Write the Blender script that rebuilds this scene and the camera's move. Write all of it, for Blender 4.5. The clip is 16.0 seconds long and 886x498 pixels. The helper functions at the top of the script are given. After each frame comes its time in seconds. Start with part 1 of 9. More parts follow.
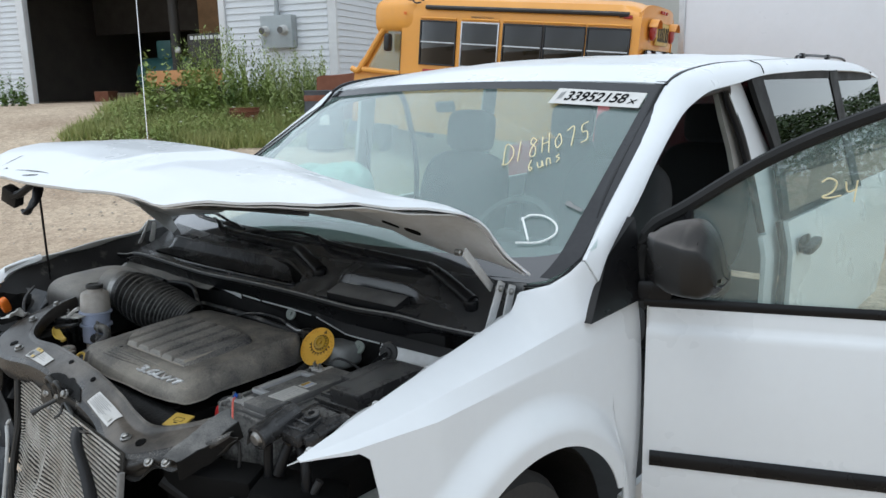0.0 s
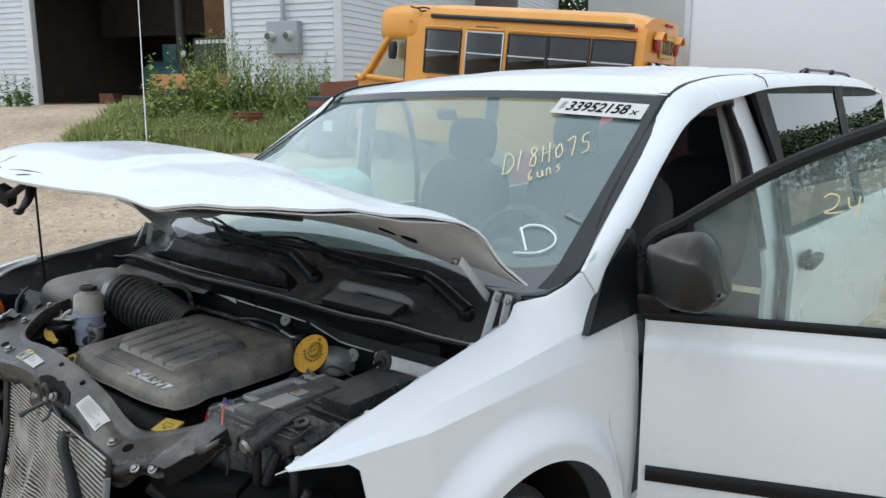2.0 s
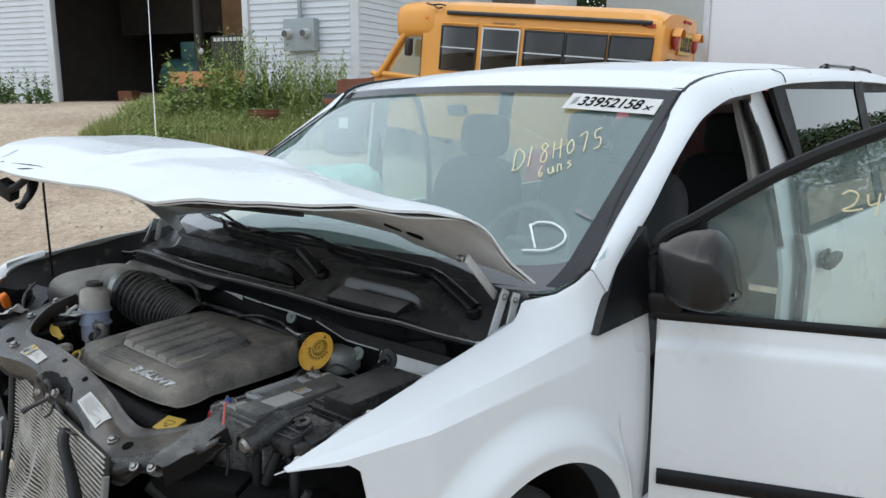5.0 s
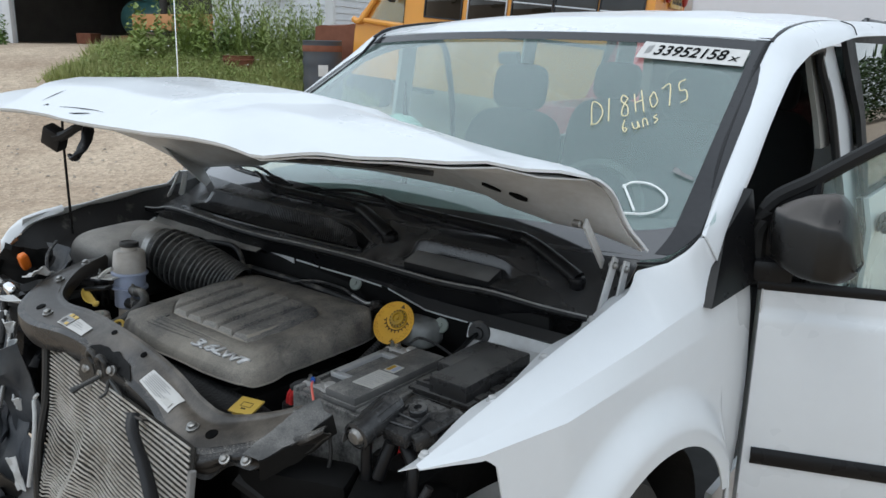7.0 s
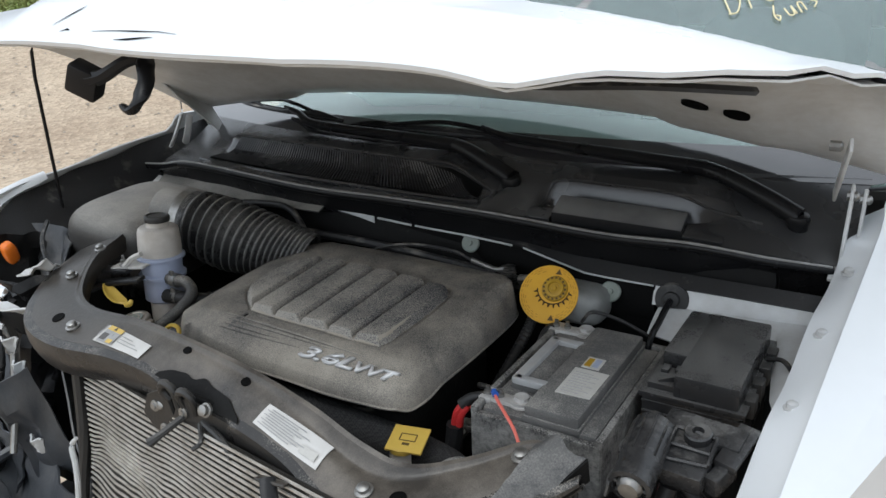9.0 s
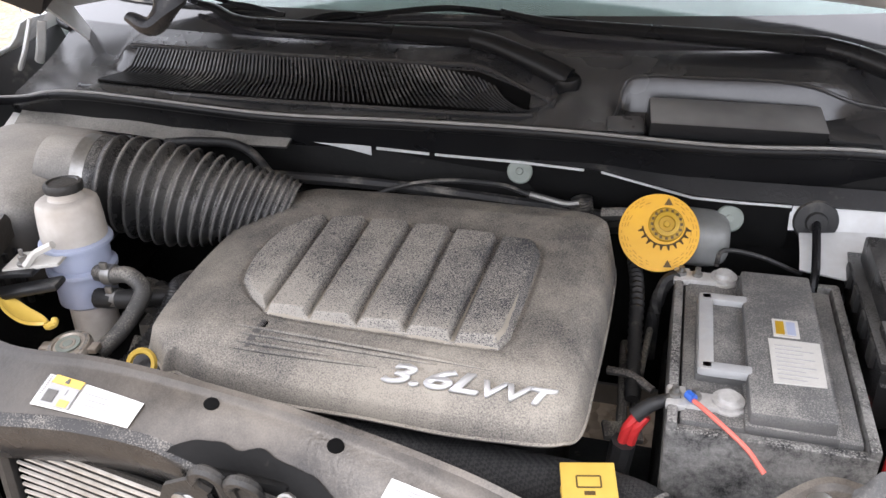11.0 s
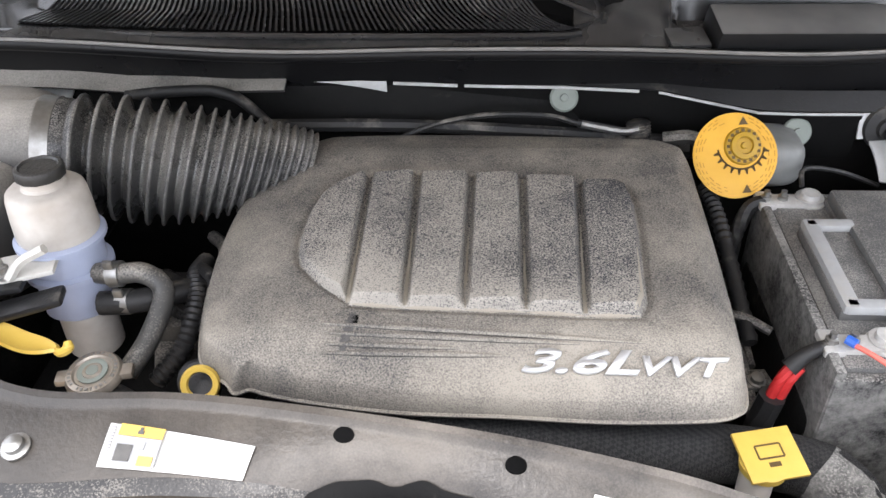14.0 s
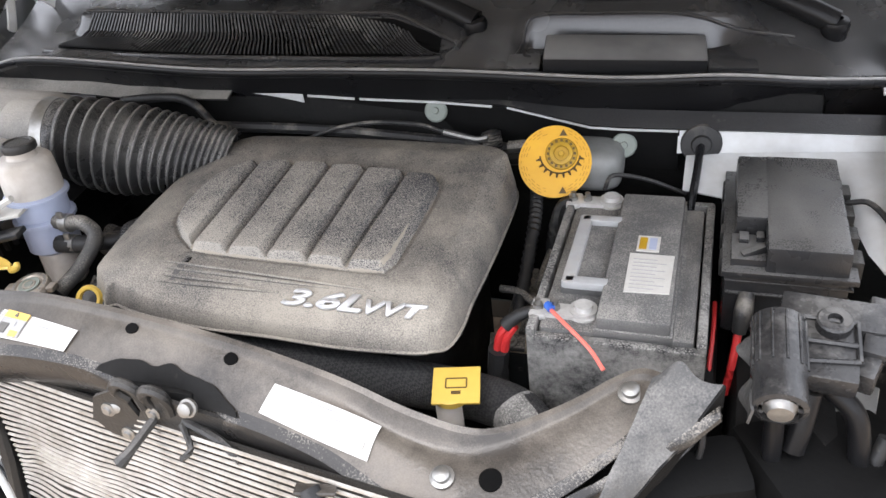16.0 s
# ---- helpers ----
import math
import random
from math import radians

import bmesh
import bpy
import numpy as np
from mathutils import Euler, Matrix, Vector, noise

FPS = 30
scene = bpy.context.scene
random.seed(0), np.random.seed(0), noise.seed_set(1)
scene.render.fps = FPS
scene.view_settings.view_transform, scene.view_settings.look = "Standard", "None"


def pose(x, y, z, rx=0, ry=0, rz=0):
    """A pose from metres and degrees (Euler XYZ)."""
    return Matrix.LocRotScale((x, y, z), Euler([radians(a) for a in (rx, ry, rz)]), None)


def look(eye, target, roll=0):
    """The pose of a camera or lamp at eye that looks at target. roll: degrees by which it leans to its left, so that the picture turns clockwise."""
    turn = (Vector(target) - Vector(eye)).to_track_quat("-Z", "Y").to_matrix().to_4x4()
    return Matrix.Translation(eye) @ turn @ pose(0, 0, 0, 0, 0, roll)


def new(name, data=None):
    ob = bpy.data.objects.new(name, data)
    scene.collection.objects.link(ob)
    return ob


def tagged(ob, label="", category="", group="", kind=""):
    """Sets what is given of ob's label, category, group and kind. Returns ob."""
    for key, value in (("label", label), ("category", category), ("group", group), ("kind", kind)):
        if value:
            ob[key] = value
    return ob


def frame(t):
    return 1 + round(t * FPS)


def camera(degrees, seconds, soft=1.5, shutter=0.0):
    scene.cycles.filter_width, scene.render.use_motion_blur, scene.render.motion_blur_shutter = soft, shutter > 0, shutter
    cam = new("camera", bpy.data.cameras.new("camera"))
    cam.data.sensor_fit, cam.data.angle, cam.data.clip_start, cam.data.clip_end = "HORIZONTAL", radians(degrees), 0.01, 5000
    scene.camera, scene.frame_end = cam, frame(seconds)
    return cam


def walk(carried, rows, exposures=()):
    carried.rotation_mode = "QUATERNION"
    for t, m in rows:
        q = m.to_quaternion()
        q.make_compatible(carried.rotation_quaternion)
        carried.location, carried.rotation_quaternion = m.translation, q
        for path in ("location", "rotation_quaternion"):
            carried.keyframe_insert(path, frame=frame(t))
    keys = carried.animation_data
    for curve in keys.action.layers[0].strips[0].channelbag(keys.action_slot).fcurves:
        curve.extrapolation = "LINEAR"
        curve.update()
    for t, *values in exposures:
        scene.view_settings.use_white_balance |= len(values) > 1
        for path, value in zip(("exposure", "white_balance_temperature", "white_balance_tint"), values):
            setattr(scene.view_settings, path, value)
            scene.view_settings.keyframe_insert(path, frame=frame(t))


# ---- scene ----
cam = camera(58.4, 16.0)
PATH = [
    (0, (2.03, -0.949, 1.676), (0.782, 0.561, 1.274), -1.3),
    (0.5, (2.026, -0.936, 1.673), (0.783, 0.577, 1.266), -1.2),
    (1, (2.025, -0.932, 1.672), (0.781, 0.583, 1.276), -0.9),
    (1.5, (2.026, -0.928, 1.675), (0.775, 0.583, 1.284), -0.6),
    (2, (2.025, -0.922, 1.671), (0.771, 0.589, 1.29), -0.2),
    (2.5, (2.033, -0.92, 1.669), (0.77, 0.585, 1.295), -0.2),
    (3, (2.033, -0.906, 1.669), (0.761, 0.589, 1.288), -0.1),
    (3.5, (2.042, -0.883, 1.665), (0.755, 0.6, 1.282), -0.0),
    (4, (2.056, -0.872, 1.658), (0.755, 0.601, 1.284), 0.1),
    (6.3, (1.823, -0.909, 1.664), (0.636, 0.639, 1.226), 0.1),
    (6.5, (1.772, -0.926, 1.662), (0.608, 0.636, 1.211), 0.4),
    (7, (1.621, -0.927, 1.637), (0.431, 0.601, 1.137), 1.1),
    (7.5, (1.459, -0.832, 1.627), (0.173, 0.606, 1.097), 0.8),
    (8, (1.321, -0.813, 1.606), (0.044, 0.616, 1.035), 0.5),
    (8.2, (1.218, -0.829, 1.601), (-0.001, 0.639, 1.002), -0.3),
    (10.3, (0.573, -0.674, 1.553), (-0.121, 0.988, 0.683), -2.5),
    (10.5, (0.484, -0.654, 1.553), (-0.133, 1.021, 0.651), -2.7),
    (11, (0.359, -0.567, 1.517), (-0.163, 1.093, 0.531), -2.9),
    (11.5, (0.315, -0.475, 1.52), (-0.221, 1.097, 0.405), -4.9),
    (12, (0.223, -0.46, 1.515), (-0.197, 1.088, 0.32), -5.4),
    (12.5, (0.104, -0.457, 1.507), (-0.203, 1.095, 0.284), -4.5),
    (13, (0.062, -0.45, 1.506), (-0.18, 1.105, 0.271), -3.6),
    (13.5, (0.05, -0.448, 1.509), (-0.133, 1.125, 0.288), -2.9),
    (14, (0.045, -0.454, 1.51), (-0.103, 1.132, 0.301), -2.4),
    (14.5, (0.058, -0.452, 1.515), (-0.058, 1.128, 0.294), -2.5),
    (15, (0.161, -0.494, 1.521), (-0.016, 1.084, 0.305), -3.3),
    (15.5, (0.408, -0.601, 1.533), (-0.016, 0.954, 0.35), -5.6),
    (16, (0.587, -0.608, 1.555), (-0.028, 0.938, 0.446), -7.7),
]
EXPOSURES = [(0.0, 0.42, 5950, 6), (4.2, 0.42, 5950, 6), (6.5, 0.36, 5950, 6), (8.2, 0.30, 6000, 6), (10.3, 1.64, 6450, 14), (11.3, 1.95, 6430, 16.5), (12.5, 2.06, 6380, 13.5), (14.5, 2.02, 6400, 14), (15.4, 2.08, 6400, 14), (16.0, 1.92, 6400, 14)]
walk(cam, [(t, look(eye, target, roll)) for t, eye, target, roll in PATH], EXPOSURES)

# ---- light ----
SUN_EL, SUN_AZ = radians(58), radians(200)
world = bpy.data.worlds.new("overcast_sky")
scene.world = world
world.use_nodes = True
wn, wl = world.node_tree.nodes, world.node_tree.links
sky = wn.new("ShaderNodeTexSky")
sky.sky_type, sky.sun_disc = "NISHITA", False
sky.sun_elevation, sky.sun_rotation = SUN_EL, SUN_AZ
sky.dust_density, sky.air_density, sky.ozone_density = 1.0, 1.0, 1.0
grey = wn.new("ShaderNodeHueSaturation")
grey.inputs["Saturation"].default_value = 0.55
wl.new(sky.outputs[0], grey.inputs["Color"])
wco = wn.new("ShaderNodeTexCoord")
cloud = wn.new("ShaderNodeTexNoise")
cloud.inputs["Scale"].default_value, cloud.inputs["Detail"].default_value = 3.0, 6.0
wl.new(wco.outputs["Generated"], cloud.inputs["Vector"])
cramp = wn.new("ShaderNodeMapRange")
cramp.inputs["From Min"].default_value, cramp.inputs["From Max"].default_value = 0.3, 0.7
cramp.inputs["To Min"].default_value, cramp.inputs["To Max"].default_value = 0.78, 1.25
wl.new(cloud.outputs["Fac"], cramp.inputs["Value"])
veil = wn.new("ShaderNodeMix")
veil.data_type = "RGBA"
veil.inputs[0].default_value = 0.72
wl.new(grey.outputs[0], veil.inputs[6])
veil.inputs[7].default_value = (6.6, 6.8, 7.0, 1.0)
cmul = wn.new("ShaderNodeVectorMath")
cmul.operation = "SCALE"
wl.new(veil.outputs[2], cmul.inputs[0])
wl.new(cramp.outputs[0], cmul.inputs["Scale"])
wl.new(cmul.outputs[0], wn["Background"].inputs["Color"])
wn["Background"].inputs["Strength"].default_value = 0.15
sun = new("sun", bpy.data.lights.new("sun", "SUN"))
sun.data.energy, sun.data.angle, sun.data.color = 0.55, radians(25), (1.0, 0.97, 0.92)
sun.matrix_world = look((0, 0, 20), (-10 * math.sin(SUN_AZ) * 0.6, -10 * math.cos(SUN_AZ) * 0.6, 5))
scene.view_settings.exposure = 0.0


# ---- building helpers ----
def thing(name, loc, label, category, group="", kind=""):
    ob = new(name)
    ob.location = loc
    ob.empty_display_size = 0.1
    return tagged(ob, label, category, group, kind)


def root_of(ob):
    while ob.parent:
        ob = ob.parent
    return ob


def part(name, bm, material, parent=None, label="", angle=38, fix=True):
    """Links a bmesh, given in world coordinates, as one mesh object under parent."""
    if fix:
        bmesh.ops.recalc_face_normals(bm, faces=bm.faces)
    if parent:
        bmesh.ops.translate(bm, verts=bm.verts, vec=-root_of(parent).location)
    me = bpy.data.meshes.new(name)
    bm.to_mesh(me)
    bm.free()
    for p in me.polygons:
        p.use_smooth = True
    me.set_sharp_from_angle(angle=radians(angle))
    me.materials.append(material)
    ob = new(name, me)
    if parent:
        ob.parent = parent
    if label:
        ob["label"] = label
    return ob


def raw(name, verts, faces, material, parent=None, label="", smooth=False):
    me = bpy.data.meshes.new(name)
    if parent:
        o = root_of(parent).location
        verts = [(v[0] - o[0], v[1] - o[1], v[2] - o[2]) for v in verts]
    me.from_pydata([tuple(v) for v in verts], [], faces)
    me.update()
    if smooth:
        for p in me.polygons:
            p.use_smooth = True
        me.set_sharp_from_angle(angle=radians(40))
    me.materials.append(material)
    ob = new(name, me)
    if parent:
        ob.parent = parent
    if label:
        ob["label"] = label
    return ob


def box(bm, c, s, bevel=0.0, m=None, seg=2):
    """A box with centre c and full sizes s, rounded, turned by the matrix m about its centre."""
    t = bmesh.new()
    bmesh.ops.create_cube(t, size=1.0)
    bmesh.ops.scale(t, vec=s, verts=t.verts)
    if bevel:
        bmesh.ops.bevel(t, geom=t.edges[:], offset=bevel, segments=seg, profile=0.6, affect="EDGES")
    mm = Matrix.Translation(c) @ (m or Matrix())
    t.transform(mm)
    join(bm, t)
    return bm


def join(bm, t):
    tmp = bpy.data.meshes.new("tmp")
    t.to_mesh(tmp)
    t.free()
    bm.from_mesh(tmp)
    bpy.data.meshes.remove(tmp)


def B():
    return bmesh.new()


def smooth_path(pts, n=8):
    """Catmull-Rom through the points."""
    p = [Vector(q) for q in pts]
    p = [p[0] * 2 - p[1]] + p + [p[-1] * 2 - p[-2]]
    out = []
    for i in range(1, len(p) - 2):
        for k in range(n):
            t = k / n
            a, b, c, d = p[i - 1], p[i], p[i + 1], p[i + 2]
            out.append(0.5 * ((2 * b) + (c - a) * t + (2 * a - 5 * b + 4 * c - d) * t * t + (3 * b - a - 3 * c + d) * t ** 3))
    out.append(p[-2])
    return out


def tube(bm, pts, r, seg=10, n=6, caps=True, flat=1.0):
    """A round bar or hose along a smooth path; r a number or one radius for each path point."""
    path = smooth_path(pts, n) if n > 1 and len(pts) > 2 else [Vector(q) for q in pts]
    m = len(path)
    rr = [r] * m if not isinstance(r, (list, tuple)) else list(np.interp(np.linspace(0, 1, m), np.linspace(0, 1, len(r)), r))
    up = Vector((0.13, 0.2, 0.97))
    rings = []
    for i, q in enumerate(path):
        d = (path[min(i + 1, m - 1)] - path[max(i - 1, 0)]).normalized()
        s = d.cross(up)
        if s.length < 1e-3:
            s = d.cross(Vector((1, 0, 0)))
        s.normalize()
        u = s.cross(d).normalized()
        rings.append([bm.verts.new(q + (s * math.cos(a) + u * math.sin(a) * flat) * rr[i]) for a in [2 * math.pi * k / seg for k in range(seg)]])
    for a, b in zip(rings, rings[1:]):
        for k in range(seg):
            bm.faces.new((a[k], a[(k + 1) % seg], b[(k + 1) % seg], b[k]))
    if caps:
        bm.faces.new(rings[0][::-1])
        bm.faces.new(rings[-1])
    return bm


def lathe(bm, origin, axis, profile, seg=24, caps=True):
    """A turned form: profile of (radius, height) along axis."""
    ax = Vector(axis).normalized()
    s = ax.orthogonal().normalized()
    u = ax.cross(s)
    o = Vector(origin)
    rings = [[bm.verts.new(o + ax * h + (s * math.cos(2 * math.pi * k / seg) + u * math.sin(2 * math.pi * k / seg)) * max(r, 1e-4)) for k in range(seg)] for r, h in profile]
    for a, b in zip(rings, rings[1:]):
        for k in range(seg):
            bm.faces.new((a[k], a[(k + 1) % seg], b[(k + 1) % seg], b[k]))
    if caps:
        bm.faces.new(rings[0][::-1])
        bm.faces.new(rings[-1])
    return bm


def prism(bm, outline, h0, h1, m=None, bevel=0.0):
    """An upright slab over a plan outline of (x, y), from h0 to h1."""
    t = bmesh.new()
    lo = [t.verts.new((x, y, h0)) for x, y in outline]
    hi = [t.verts.new((x, y, h1)) for x, y in outline]
    n = len(outline)
    t.faces.new(lo[::-1])
    t.faces.new(hi)
    for k in range(n):
        t.faces.new((lo[k], lo[(k + 1) % n], hi[(k + 1) % n], hi[k]))
    if bevel:
        top = [e for e in t.edges if all(v in hi for v in e.verts)]
        bmesh.ops.bevel(t, geom=top, offset=bevel, segments=2, profile=0.6, affect="EDGES")
    if m:
        t.transform(m)
    join(bm, t)
    return bm


def sheet(bm, fn, nu, nv, th=0.0):
    """A skin over fn(u, v) for u, v from 0 to 1; th gives it thickness against its normal."""
    g = [[Vector(fn(i / nu, j / nv)) for j in range(nv + 1)] for i in range(nu + 1)]
    a = [[bm.verts.new(q) for q in row] for row in g]
    for i in range(nu):
        for j in range(nv):
            bm.faces.new((a[i][j], a[i + 1][j], a[i + 1][j + 1], a[i][j + 1]))
    if th:
        def nrm(i, j):
            du = g[min(i + 1, nu)][j] - g[max(i - 1, 0)][j]
            dv = g[i][min(j + 1, nv)] - g[i][max(j - 1, 0)]
            c = du.cross(dv)
            return c.normalized() if c.length > 1e-9 else Vector((0, 0, 1))
        b = [[bm.verts.new(g[i][j] - nrm(i, j) * th) for j in range(nv + 1)] for i in range(nu + 1)]
        for i in range(nu):
            for j in range(nv):
                bm.faces.new((b[i][j], b[i][j + 1], b[i + 1][j + 1], b[i + 1][j]))
        for i in range(nu):
            bm.faces.new((a[i][0], b[i][0], b[i + 1][0], a[i + 1][0]))
            bm.faces.new((a[i][nv], a[i + 1][nv], b[i + 1][nv], b[i][nv]))
        for j in range(nv):
            bm.faces.new((a[0][j], a[0][j + 1], b[0][j + 1], b[0][j]))
            bm.faces.new((a[nu][j], b[nu][j], b[nu][j + 1], a[nu][j + 1]))
    return bm


def lerp(xs, ys):
    return lambda t: float(np.interp(t, xs, ys))


def rot(rx=0, ry=0, rz=0):
    return pose(0, 0, 0, rx, ry, rz)


def letters(name, text, size, m, material, parent, depth=0.002, shear=0.0, bold=0.0, label=""):
    """Raised writing in the built-in font, turned into a mesh."""
    cu = bpy.data.curves.new(name, "FONT")
    cu.body, cu.size, cu.extrude, cu.shear, cu.offset = text, size, depth, shear, bold
    tmp = new("tmp", cu)
    bpy.context.view_layer.update()
    me = bpy.data.meshes.new_from_object(tmp.evaluated_get(bpy.context.evaluated_depsgraph_get()))
    bpy.data.objects.remove(tmp)
    me.name = name
    me.transform(Matrix.Translation(-root_of(parent).location) @ m)
    me.materials.clear()
    me.materials.append(material)
    ob = new(name, me)
    ob.parent = parent
    if label:
        ob["label"] = label
    return ob


# ---- materials ----
def material(name, colour, rough=0.5, metal=0.0, second=None, amount=0.5, scale=6.0, fine=60.0, bump=0.15, bump_scale=None, coat=0.0,
             dust=None, dust_amount=0.0, dust_scale=9.0, rough_var=0.12, transmission=0.0, ior=1.45, specks=0.0, speck_scale=420.0, spec=0.5, lie=(-0.1, 0.85), soft=0.0, fade=None, bias=None):
    """Principled surface with variation at a large and a fine scale, and dust that lies on upward faces; on some black
    plastics this tint paints in sheen.
    """
    mt = bpy.data.materials.new(name)
    mt.use_nodes = True
    n, l = mt.node_tree.nodes, mt.node_tree.links
    p = n["Principled BSDF"]
    co = n.new("ShaderNodeTexCoord")

    def noise_tex(s, d=4.0, r=0.6):
        t = n.new("ShaderNodeTexNoise")
        t.inputs["Scale"].default_value, t.inputs["Detail"].default_value, t.inputs["Roughness"].default_value = s, d, r
        l.new(co.outputs["Object"], t.inputs["Vector"])
        return t.outputs["Fac"]

    def ranged(v, a, b, c=0.0, d=1.0):
        t = n.new("ShaderNodeMapRange")
        for key, x in zip(("From Min", "From Max", "To Min", "To Max"), (a, b, c, d)):
            t.inputs[key].default_value = x
        l.new(v, t.inputs["Value"])
        return t.outputs[0]

    def calc(op, a, b):
        t = n.new("ShaderNodeMath")
        t.operation = op
        t.use_clamp = True
        for k, v in enumerate((a, b)):
            if isinstance(v, (int, float)):
                t.inputs[k].default_value = v
            else:
                l.new(v, t.inputs[k])
        return t.outputs[0]

    def mix(f, a, b):
        t = n.new("ShaderNodeMix")
        t.data_type = "RGBA"
        for key, v in (("Factor", f), ("A", a), ("B", b)):
            i = [s for s in t.inputs if s.name == key and (s.type == "RGBA" or key == "Factor")][0]
            if isinstance(v, tuple):
                i.default_value = (*v, 1.0)
            elif isinstance(v, float):
                i.default_value = v
            else:
                l.new(v, i)
        return [s for s in t.outputs if s.type == "RGBA"][0]

    big, small = noise_tex(scale), noise_tex(fine, 3.0)
    second = second or tuple(min(1.0, c * 0.72) for c in colour)
    f = calc("MULTIPLY", ranged(calc("ADD", calc("MULTIPLY", big, 0.65), calc("MULTIPLY", small, 0.35)), 0.36, 0.64), amount)
    colr = mix(f, colour, second)
    ro = ranged(big, 0.3, 0.7, max(0.02, rough - rough_var), min(1.0, rough + rough_var))
    if dust:
        geo = n.new("ShaderNodeNewGeometry")
        sep = n.new("ShaderNodeSeparateXYZ")
        l.new(geo.outputs["Normal"], sep.inputs[0])
        upw = ranged(sep.outputs["Z"], *lie)
        patch = noise_tex(dust_scale, 5.0, 0.65)
        if bias:
            where = n.new("ShaderNodeSeparateXYZ")
            l.new(co.outputs["Object"], where.inputs[0])
            patch = calc("ADD", patch, ranged(where.outputs["Y"], *bias))
        if specks:
            grain = ranged(noise_tex(speck_scale, 2.0, 0.55), 0.25, 0.75, -0.5 * specks, 0.5 * specks)
            patch = calc("ADD", patch, grain)
        d1 = ranged(patch, 0.62 - 0.45 * dust_amount - soft, 0.95 - 0.5 * dust_amount + soft)
        dm = calc("MULTIPLY", d1, upw)
        if fade:
            place = n.new("ShaderNodeSeparateXYZ")
            l.new(co.outputs["Object"], place.inputs[0])
            dm = calc("MULTIPLY", dm, ranged(place.outputs["X"], *fade))
        colr = mix(dm, colr, dust)
        ro = calc("MAXIMUM", ro, calc("MULTIPLY", dm, 0.9))
    l.new(colr, p.inputs["Base Color"])
    l.new(ro, p.inputs["Roughness"])
    p.inputs["Metallic"].default_value = metal
    p.inputs["Coat Weight"].default_value = coat
    p.inputs["Coat Roughness"].default_value = 0.04
    p.inputs["Transmission Weight"].default_value = transmission
    p.inputs["IOR"].default_value = ior
    p.inputs["Specular IOR Level"].default_value = spec
    if bump:
        bp = n.new("ShaderNodeBump")
        bp.inputs["Strength"].default_value, bp.inputs["Distance"].default_value = bump, 0.003
        l.new(noise_tex(bump_scale or fine * 2, 3.0), bp.inputs["Height"])
        l.new(bp.outputs[0], p.inputs["Normal"])
    return mt


